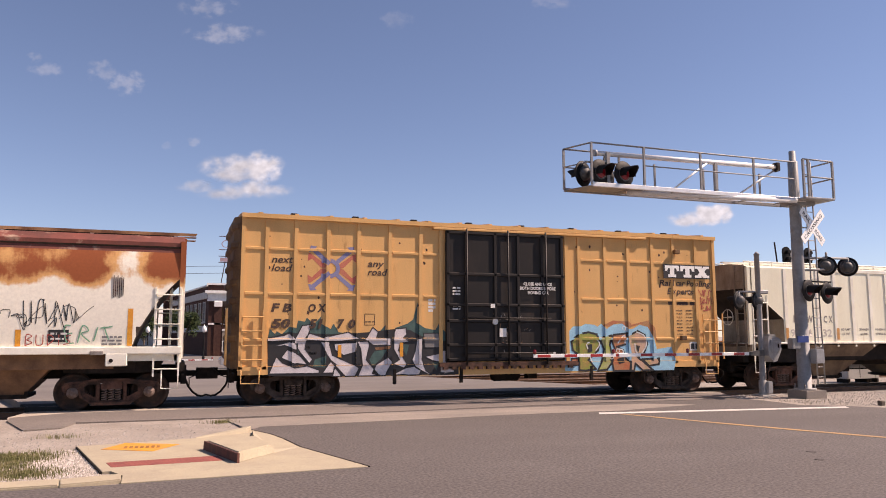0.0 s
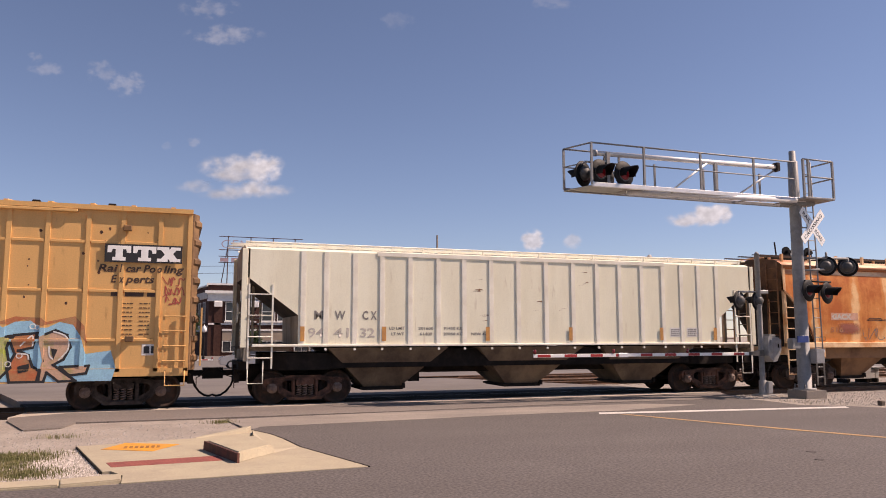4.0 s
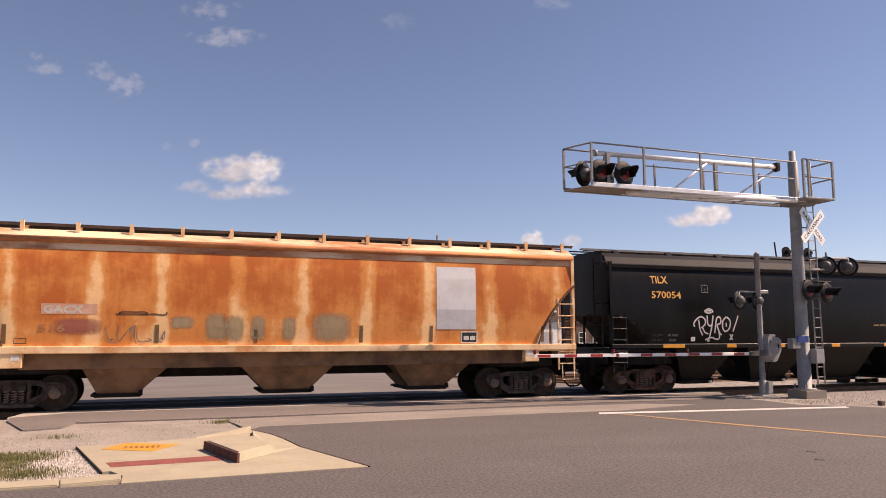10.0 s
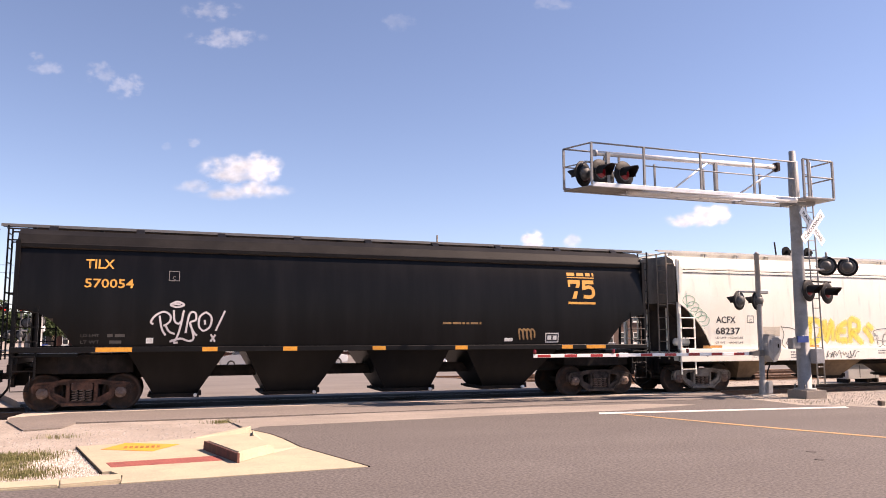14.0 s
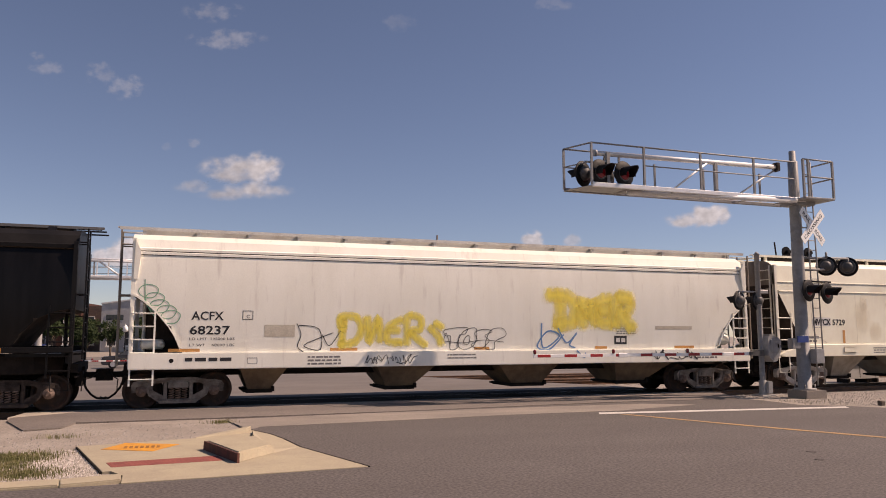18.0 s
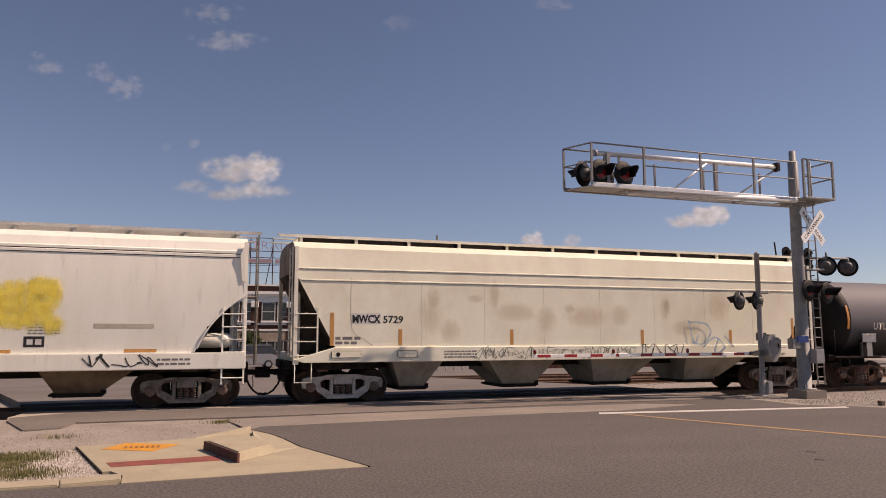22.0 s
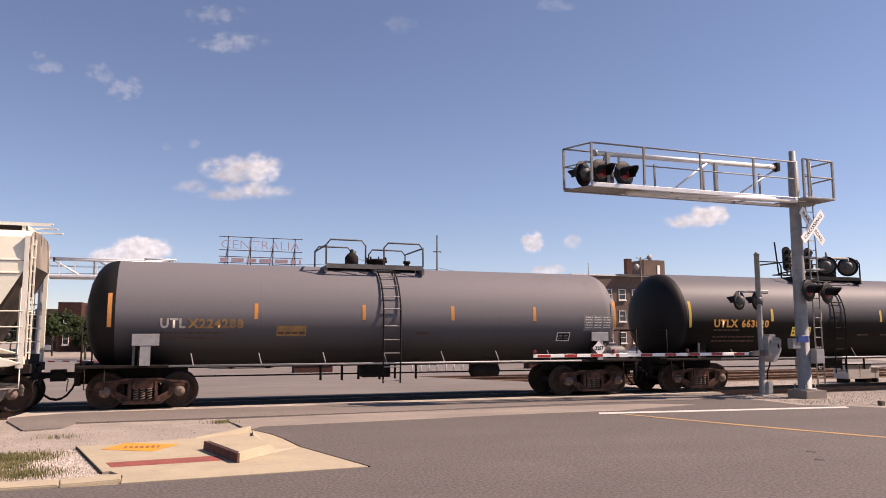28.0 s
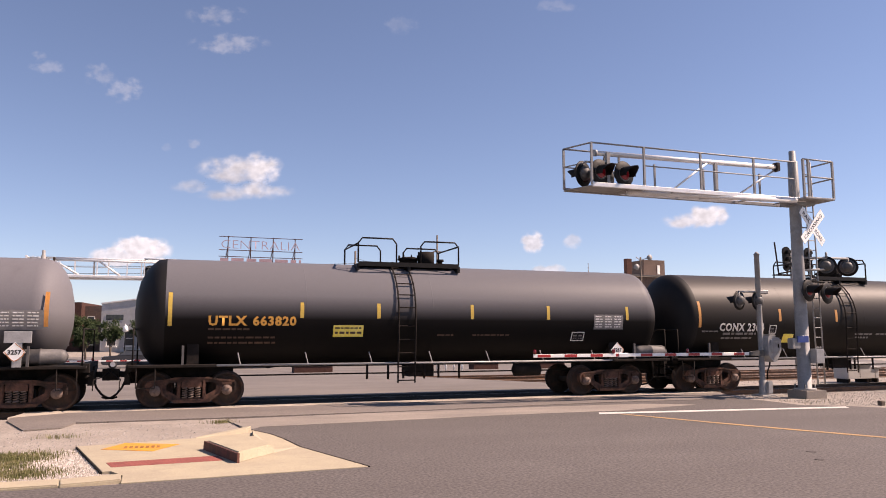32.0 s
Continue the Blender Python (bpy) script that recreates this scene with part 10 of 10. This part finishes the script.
def water_tower(x, y):
    t = thing("water_tower", "dark timber water tank with conical roof on legs", "water tower", pose(x, y, FAR_Z))
    tank = part("tank", lathe(bmesh.new(), [(2.0, 3.9), (2.1, 4.0), (2.1, 8.9), (1.9, 8.95)], "z", 28), BRICK_FAR, t)
    for z in (4.5, 5.6, 6.7, 7.8, 8.6):
        part("hoop", lathe(bmesh.new(), [(2.09, z), (2.14, z + 0.02), (2.14, z + 0.10), (2.09, z + 0.12)], "z", 28), UNDER, tank)
    part("cone_roof", lathe(bmesh.new(), [(2.45, 8.8), (2.4, 8.95), (0.3, 10.1), (0.3, 10.5), (0.05, 10.6)], "z", 28), ROOFING, t)
    for a in range(6):
        c, s = 1.7 * math.cos(a * math.pi / 3), 1.7 * math.sin(a * math.pi / 3)
        part("leg", rods([((c * 1.15, s * 1.15, 0), (c, s, 4.0))], 0.13, 8), UNDER, t)
    part("brace", rods([((1.7 * math.cos(a * math.pi / 3), 1.7 * math.sin(a * math.pi / 3), 3.6), (1.9 * math.cos((a + 1) * math.pi / 3), 1.9 * math.sin((a + 1) * math.pi / 3), 0.4)) for a in range(6)], 0.04, 6), UNDER, t)
    part("spout", rods([((0, 0, 0), (0, 0, 4.0)), ((2.0, -0.6, 6.0), (3.3, -1.2, 5.6))], 0.16, 8), UNDER, t)
    return t


water_tower(38.9, 70.5)


def tree(x, y, h, r, seed, label, leaves=2400, zfoot=None, trunk=0.12):
    """Tapered trunk, limbs, and a crown of many small leaf clumps."""
    rnd = random.Random(seed)
    z0 = FAR_Z if zfoot is None else zfoot
    t = thing("tree", label, "tree", pose(x, y, z0), group="street trees")
    bm = rod(bmesh.new(), (0, 0, -0.1), (rnd.uniform(-0.1, 0.1), 0, h * 0.45), trunk, 8, trunk * 0.65)
    tips = []
    for k in range(7):
        a = k * 0.9 + rnd.random()
        tip = Vector((r * 0.6 * math.cos(a), r * 0.6 * math.sin(a), h * rnd.uniform(0.55, 0.88)))
        rod(bm, (0, 0, h * rnd.uniform(0.28, 0.45)), tip, trunk * 0.45, 6, trunk * 0.12)
        tips.append(tip)
    part("trunk", bm, BARK, t)
    vs, fs = [], []
    hubs = [tp + Vector((rnd.gauss(0, r * 0.2), rnd.gauss(0, r * 0.2), rnd.gauss(0, r * 0.2))) for tp in tips for _ in range(4)] + [Vector((rnd.gauss(0, r * 0.3), rnd.gauss(0, r * 0.3), h * rnd.uniform(0.5, 0.92))) for _ in range(10)]
    for _ in range(leaves):
        c = rnd.choice(hubs)
        d = Vector((rnd.gauss(0, 1), rnd.gauss(0, 1), rnd.gauss(0, 1))).normalized() * r * rnd.uniform(0.05, 0.36)
        p = c + d
        u = Vector((rnd.gauss(0, 1), rnd.gauss(0, 1), rnd.gauss(0, 1))).normalized()
        w = u.orthogonal().normalized()
        s = r * rnd.uniform(0.05, 0.11)
        k = len(vs)
        vs += [p + u * s, p + w * s * 0.6, p - u * s, p - w * s * 0.6]
        fs.append((k, k + 1, k + 2, k + 3))
    me = bpy.data.meshes.new("crown")
    me.from_pydata(vs, [], fs)
    me.materials.append(LEAF)
    cr = new("crown", me)
    cr.parent = t
    return t


for x, y, h, r, s, lab in ((-15.0, 90, 6.2, 2.6, 1, "leafy street tree before the town"), (-21.0, 96, 6.6, 2.8, 2, "leafy street tree before the town"), (-9.0, 70, 3.8, 1.5, 3, "small rounded street tree"),
                           (-6.2, 66, 4.4, 1.4, 4, "small rounded street tree"), (-3.4, 80, 5.2, 1.6, 5, "young street tree beside the road"), (1.2, 76, 6.0, 2.0, 6, "young street tree beside the road"), (16.5, 76, 5.8, 2.0, 7, "bushy street tree before the shops"),
                           (9.2, 76.5, 3.4, 1.5, 8, "low bushy tree before the shops"), (44.5, 80, 9.6, 3.0, 9, "tall leafy tree between buildings"), (33.5, 122, 15.5, 4.5, 10, "green tree crown behind the roofs"), (-30, 118, 8.0, 4.2, 11, "wide leafy tree beside the street"), (70.5, 78, 7.5, 2.2, 13, "dark leafy tree beside the factory"), (-13.5, 112, 5.8, 2.2, 14, "street tree along the road")):
    tree(x, y, h, r, s, lab)

rnd = random.Random(40)
bm = bmesh.new()
vs, fs = [], []
for k in range(5000):
    x = rnd.uniform(-260, 260)
    hgt = 7 + 4 * noise.noise(Vector((x * 0.03, 1.3, 0))) + 2 * noise.noise(Vector((x * 0.15, 7.0, 0)))
    p = Vector((x, 330 + rnd.uniform(-12, 12), FAR_Z + hgt * rnd.random() ** 0.6))
    u = Vector((rnd.gauss(0, 1), rnd.gauss(0, 1), rnd.gauss(0, 1))).normalized()
    w = u.orthogonal().normalized()
    s = rnd.uniform(1.0, 2.0)
    q = len(vs)
    vs += [p + u * s, p + w * s, p - u * s, p - w * s]
    fs.append((q, q + 1, q + 2, q + 3))
me = bpy.data.meshes.new("far_woods")
me.from_pydata(vs, [], fs)
me.materials.append(LEAF)
tagged(new("far_woods", me), "distant band of green trees on the horizon", "woods", kind="stuff")


def utility_pole(x, y, top, r, label, arms=True):
    p = thing("utility_pole", label, "utility pole", pose(x, y, FAR_Z), group="utility poles")
    part("shaft", rod(bmesh.new(), (0, 0, -0.2), (0, 0, top - FAR_Z), r, 10, r * 0.7), WOOD_POLE, p)
    if arms:
        part("bracket", bx(-0.5, 0.5, -0.06, 0.06, top - FAR_Z - 2.0, top - FAR_Z - 1.88), WOOD_POLE, p)
    return p


utility_pole(18.9, 60, 11.4, 0.16, "weathered wooden utility pole")
utility_pole(28.6, 60, 13.6, 0.13, "tall slim wooden utility pole")
utility_pole(49.8, 62, 11.2, 0.05, "thin metal antenna mast", False)


def wire(a, b, sag, label):
    a, b = Vector(a), Vector(b)
    pts = [a.lerp(b, k / 14) - Vector((0, 0, sag * 4 * (k / 14) * (1 - k / 14))) for k in range(15)]
    tagged(part("overhead_wire", pipe(pts, 0.022, 5), WIRE), label, "wire")


wire((-60, 66, 10.4), (18.9, 60, 10.0), 1.2, "thin dark overhead wire")
wire((-60, 66, 9.2), (18.9, 60, 9.2), 1.0, "thin dark overhead wire")
wire((18.9, 60, 10.6), (28.6, 60, 9.6), 0.4, "thin dark overhead wire")
wire((28.6, 60, 9.8), (62, 86, 11.5), 0.8, "thin dark overhead wire")
wire((28.6, 60, 9.4), (62, 86, 10.2), 0.9, "thin dark overhead wire")


def street_light(x, y, top, seed, label):
    p = thing("street_lamp", label, "street lamp", pose(x, y, FAR_Z), group="tall street lamps")
    part("post", rod(bmesh.new(), (0, 0, -0.2), (0, 0, top - FAR_Z), 0.14, 10, 0.09), WOOD_POLE, p)
    for s in (-1, 1):
        part("arm", rods([((0, 0, top - FAR_Z - 0.3), (s * 0.7, -0.3, top - FAR_Z - 0.05))], 0.04, 6), GALV, p)
        part("lamp_head", lathe(bmesh.new(), [(0.05, 0.2), (0.22, 0.1), (0.30, -0.1), (0.05, -0.16)], "y", 14, (s * 0.75, -0.35, top - FAR_Z - (0.05 if s > 0 else 1.0))), GALV, p)


street_light(42.6, 40, 9.5, 1, "floodlight pole with two lamp heads")


def globe_lamp(x, y, label="white globe lamp on a black post"):
    p = thing("street_lamp", label, "street lamp", pose(x, y, FAR_Z), group="globe street lamps")
    part("post", lathe(bmesh.new(), [(0.16, 0), (0.16, 0.3), (0.07, 0.5), (0.055, 2.9), (0.10, 3.0)], "z", 12), SIGNAL_BLACK, p)
    part("globe", lathe(bmesh.new(), [(0.08, 3.0), (0.22, 3.12), (0.26, 3.35), (0.18, 3.6), (0.05, 3.72), (0.02, 3.85)], "z", 16), WHITE_SIGN, p)


for x, y in ((-16.5, 62), (-12.2, 62), (-4.6, 62), (-2.8, 74), (3.2, 64), (14.2, 66), (27.0, 66)):
    globe_lamp(x, y)


def flag(x, y, top, stripes, label):
    p = thing("flagpole", label, "flag", pose(x, y, FAR_Z), group="flagpoles")
    part("pole", rod(bmesh.new(), (0, 0, 0), (0, 0, top - FAR_Z), 0.05, 8, 0.03), ALU, p)
    n = 8
    for k in range(stripes):
        bm = bmesh.new()
        h = 1.3 / stripes
        rows = []
        for i in range(n + 1):
            u = i / n
            xx, yy, dz = -u * 1.6, 0.12 * math.sin(u * 7), -0.9 * u ** 1.3
            z = top - FAR_Z - 0.15 - k * h + dz
            rows.append((bm.verts.new((xx, yy, z)), bm.verts.new((xx, yy, z - h))))
        for a, b in zip(rows, rows[1:]):
            bm.faces.new((a[0], b[0], b[1], a[1]))
        part("stripe", bm, FLAG_RED if k % 2 == 0 else WHITE_SIGN, p)


flag(19.1, 72, 7.6, 7, "red and white striped flag hanging on a pole")
flag(16.6, 72, 5.2, 3, "red and white flag drooping on a pole")


def parked(x, y, turn, mat, tall, label):
    """A parked passenger vehicle: body, glasshouse, wheels, lights."""
    c = thing("parked_car", label, "car", pose(x, y, ground_z(x, y) + 0.03, 0, 0, turn), group="parked cars")
    L, W = 4.6, 0.9
    H = 1.45 if not tall else 1.85
    prof = [(-L / 2, 0.35), (-L / 2, 0.80), (-L / 2 + 0.15, 0.92), (-L / 2 + 1.2, 1.0 if not tall else 1.1), (L / 2 - 0.7, 1.0 if not tall else 1.15), (L / 2 - 0.05, 0.9), (L / 2, 0.4), (L / 2 - 0.2, 0.28), (-L / 2 + 0.2, 0.28)]
    part("body", bevelled(prism(bmesh.new(), prof, "y", -W, W), 0.05, 2), mat, c)
    a, b = (-L / 2 + 1.15, L / 2 - 0.55) if not tall else (-L / 2 + 1.0, L / 2 - 0.15)
    zc = 1.0 if not tall else 1.1
    part("glasshouse", bevelled(loft(bmesh.new(), [[(a, -W + 0.06, zc), (b, -W + 0.06, zc), (b, W - 0.06, zc), (a, W - 0.06, zc)], [(a + 0.65, -W + 0.2, H - 0.05), (b - 0.55, -W + 0.2, H - 0.05), (b - 0.55, W - 0.2, H - 0.05), (a + 0.65, W - 0.2, H - 0.05)]]), 0.03, 1), GLASS_DARK, c)
    part("roof", bevelled(bx(a + 0.6, b - 0.5, -W + 0.18, W - 0.18, H - 0.06, H), 0.025, 2), mat, c)
    for sx in (-1.45, 1.40):
        for sy in (-1, 1):
            w = part("wheel", lathe(bmesh.new(), [(0.20, -0.1), (0.32, -0.1), (0.335, -0.05), (0.335, 0.05), (0.32, 0.1), (0.20, 0.1)], "y", 18, (sx, sy * (W - 0.08), 0.335)), TYRE, c)
            part("rim", lathe(bmesh.new(), [(0.20, -0.105), (0.20, 0.105)], "y", 14, (sx, sy * (W - 0.08), 0.335)), CAR_SILVER, w)
    for sy in (-1, 1):
        part("headlight", bevelled(bx(-L / 2 - 0.01, -L / 2 + 0.1, sy * 0.6 - 0.18, sy * 0.6 + 0.18, 0.66, 0.80), 0.02, 1), WHITE_SIGN, c)
        part("tail_light", bevelled(bx(L / 2 - 0.1, L / 2 + 0.01, sy * 0.65 - 0.15, sy * 0.65 + 0.15, 0.66, 0.82), 0.02, 1), RED_SHEET, c)


for x, y, turn, m, tall, lab in ((-3.0, 44, 5, CAR_DARK, False, "dark sedan parked in the street"), (5.8, 40, 0, CAR_SILVER, True, "silver wagon parked across the tracks"), (12.2, 44, 0, CAR_WHITE, False, "white sedan parked across the tracks"), (20.5, 42, 0, CAR_WHITE, False, "white sedan parked across the tracks"),
                                 (27.8, 43, 0, CAR_DARK, True, "dark van parked across the tracks"), (33.6, 42, 0, CAR_RED, False, "red sedan parked across the tracks"), (40.0, 44, 0, CAR_WHITE, True, "white van parked across the tracks"), (46.5, 46, 0, CAR_SILVER, False, "silver sedan parked across the tracks"), (53, 45, 0, CAR_DARK, False, "dark sedan parked across the tracks")):
    parked(x, y, turn, m, tall, lab)

post = None
for k in range(7):
    x = 15.6 + k * 0.62
    o = part("bollard", lathe(bmesh.new(), [(0.07, -0.1), (0.07, 0.85), (0.05, 0.92), (0.01, 0.93)], "z", 10, (0, 0, 0)), WHITE_SIGN)
    o.matrix_basis = pose(x, 28.0, ground_z(x, 28.0))
    tagged(o, "short white post beside the street", "bollard", "white posts")
for x, y, w in ((9.0, 29.5, 2.6), (22.0, 30.5, 2.0), (26.8, 30.0, 3.0), (35.5, 29.0, 2.5)):
    z0 = ground_z(x, y)
    p = thing("planter", "low brick planter box beside the street", "planter", pose(x, y, z0), group="brick planters")
    part("box", bevelled(bx(-w / 2, w / 2, -0.5, 0.5, -0.1, 0.55), 0.02, 1), BRICK, p)
    part("rim", bevelled(bx(-w / 2 - 0.06, w / 2 + 0.06, -0.56, 0.56, 0.55, 0.63), 0.015, 1), PALE, p)


# ---- clouds: thin far backdrops ----


def cloud_material(name, seed, body, edge, bright, w, h):
    m = bpy.data.materials.new(name)
    m.use_nodes = True
    n, ln = m.node_tree.nodes, m.node_tree.links
    n.clear()
    out = n.new("ShaderNodeOutputMaterial")
    tc = n.new("ShaderNodeTexCoord")
    ln_vec = n.new("ShaderNodeVectorMath")
    ln_vec.operation = "LENGTH"
    ln.new(tc.outputs["Object"], ln_vec.inputs[0])
    nz = n.new("ShaderNodeTexNoise")
    nz.inputs["Scale"].default_value, nz.inputs["Detail"].default_value, nz.inputs["Roughness"].default_value = (1.7, 3, 0.45) if body > 0.3 else (1.8, 4, 0.5)
    mp = n.new("ShaderNodeMapping")
    mp.inputs["Location"].default_value = (seed * 3.7, seed * 1.9, seed)
    mp.inputs["Scale"].default_value = (w / 75, h / 60, 1)
    ln.new(tc.outputs["Object"], mp.inputs["Vector"])
    ln.new(mp.outputs[0], nz.inputs["Vector"])
    a = n.new("ShaderNodeMath")
    a.operation = "MULTIPLY_ADD"
    a.inputs[1].default_value, a.inputs[2].default_value = (1.7, -0.32) if body > 0.3 else (2.8, -0.95)
    ln.new(nz.outputs["Fac"], a.inputs[0])
    s = n.new("ShaderNodeMath")
    s.operation = "SUBTRACT"
    ln.new(a.outputs[0], s.inputs[0])
    ln.new(ln_vec.outputs["Value"], s.inputs[1])
    r = n.new("ShaderNodeMapRange")
    r.interpolation_type = "SMOOTHSTEP"
    r.inputs["From Min"].default_value, r.inputs["From Max"].default_value = -0.52, -0.52 + edge
    r.inputs["To Max"].default_value = body
    ln.new(s.outputs[0], r.inputs["Value"])
    f = n.new("ShaderNodeMath")
    f.operation = "SUBTRACT"
    f.inputs[0].default_value = 1.0
    ln.new(ln_vec.outputs["Value"], f.inputs[1])
    f2 = n.new("ShaderNodeMapRange")
    f2.inputs["From Max"].default_value = 0.30
    ln.new(f.outputs[0], f2.inputs["Value"])
    k = n.new("ShaderNodeMath")
    k.operation = "MULTIPLY"
    ln.new(r.outputs[0], k.inputs[0])
    ln.new(f2.outputs[0], k.inputs[1])
    em = n.new("ShaderNodeEmission")
    em.inputs["Color"].default_value = (0.86, 0.935, 1.0, 1)
    puff = n.new("ShaderNodeTexNoise")
    puff.inputs["Scale"].default_value, puff.inputs["Detail"].default_value, puff.inputs["Roughness"].default_value = 2.6, 2, 0.45
    ln.new(mp.outputs[0], puff.inputs["Vector"])
    sh = n.new("ShaderNodeMapRange")
    sh.inputs["From Min"].default_value, sh.inputs["From Max"].default_value = 0.3, 0.72
    sh.inputs["To Min"].default_value, sh.inputs["To Max"].default_value = bright * 0.80, bright * 1.12
    ln.new(puff.outputs["Fac"], sh.inputs["Value"])
    ln.new(sh.outputs[0], em.inputs["Strength"])
    tr = n.new("ShaderNodeBsdfTransparent")
    mx = n.new("ShaderNodeMixShader")
    ln.new(k.outputs[0], mx.inputs[0])
    ln.new(tr.outputs[0], mx.inputs[1])
    ln.new(em.outputs[0], mx.inputs[2])
    ln.new(mx.outputs[0], out.inputs[0])
    return m


CLOUDS = []
FOCAL = 1330.1
BASE = STAND.to_3x3()


def cloud(u, v, w, h, body, edge, bright, seed, drift=(0, 0), dist=3000, label="small white fair-weather cloud"):
    """A wisp of cloud so far off that it stands still; u, v from the middle of the view, drift over the whole clip."""
    dist += 40 * seed
    mat = cloud_material("cloud_vapour", seed, body, edge, bright, w, h)
    bm = bmesh.new()
    vs = [bm.verts.new(p) for p in ((-1, -1, 0), (1, -1, 0), (1, 1, 0), (-1, 1, 0))]
    bm.faces.new(vs)
    k = dist / FOCAL
    for q in vs:
        q.co = (q.co.x, q.co.y, 0)
    o = part("cloud", bm, mat)
    tagged(o, label, "cloud", "clouds", "structure")
    o.scale = (w * k / 2, h * k / 2, 1)

    def place(t):
        f = t / 32.0
        p = EYE + BASE @ Vector(((u + drift[0] * f) * k, (v + drift[1] * f) * k, -dist))
        return Matrix.Translation(p) @ BASE.to_4x4()
    o.matrix_basis = place(0) @ Matrix.Diagonal((w * k / 2, h * k / 2, 1, 1))
    CLOUDS.append((o, place))


def px(x, y):
    return x - 784, 441 - y


for x, y, w, h, body, edge, bright, seed, drift in (
        (410, 298, 130, 58, 0.95, 1.1, 0.50, 1, (-3, -2)), (464, 296, 90, 66, 1.0, 0.9, 0.60, 2, (-3, -2)), (420, 312, 120, 30, 0.7, 1.1, 0.42, 20, (0, -2)), (452, 336, 150, 38, 0.9, 1.1, 0.52, 3, (2, -2)), (400, 344, 130, 26, 0.7, 1.2, 0.46, 24, (0, -2)), (345, 330, 80, 30, 0.5, 1.1, 0.46, 4, (-10, 0)),
        (398, 60, 160, 46, 0.30, 1.1, 0.52, 5, (10, -18)), (370, 14, 130, 42, 0.24, 1.1, 0.52, 6, (14, -14)), (80, 124, 74, 36, 0.22, 1.0, 0.52, 7, (3, 4)), (60, 103, 34, 24, 0.17, 0.8, 0.5, 8, (8, 2)), (180, 126, 66, 52, 0.21, 1.0, 0.52, 9, (-4, -6)),
        (226, 146, 84, 56, 0.26, 1.0, 0.54, 10, (-4, -12)), (343, 250, 30, 24, 0.20, 0.8, 0.5, 11, (0, -3)), (1262, 380, 92, 50, 1.0, 0.7, 0.58, 12, (-8, -3)), (1222, 388, 96, 34, 0.9, 0.8, 0.54, 13, (-8, -3)), (700, 35, 80, 40, 0.10, 0.9, 0.5, 14, (8, -10)),
        (944, 425, 50, 46, 0.85, 0.5, 0.58, 15, (0, -4)), (1013, 429, 40, 34, 0.5, 0.7, 0.55, 16, (0, 0)), (970, 478, 74, 26, 0.7, 0.6, 0.56, 17, (0, 0)), (250, 442, 120, 60, 1.0, 0.5, 0.62, 18, (0, 0)), (205, 455, 110, 44, 0.85, 0.6, 0.58, 19, (0, 0)), (975, 2, 90, 26, 0.12, 0.8, 0.5, 21, (10, -8)), (985, 10, 110, 16, 0.07, 0.9, 0.5, 22, (8, -6)), (295, 258, 22, 18, 0.09, 0.8, 0.5, 23, (0, -3))):
    cloud(*px(x, y), w, h, body, edge, bright, seed, drift)


def run(t):
    """How far the train has gone by t."""
    return 4.15728 * t + 0.000384 * t * t / 2 - 0.000337 * t ** 3 / 6


def motions():
    for car, xc in TRAIN:
        walk(car, [(t, pose(xc - run(t), 0, 0)) for t in range(33)])
    for w, d in ROLLERS:
        walk(w, [(k * 0.16, pose(d, 0, WHEEL_R, 0, -math.degrees(run(k * 0.16) / WHEEL_R), 0)) for k in range(201)])
    for o, place in CLOUDS:
        walk(o, [(t, place(t)) for t in (0, 16, 32)])


motions()
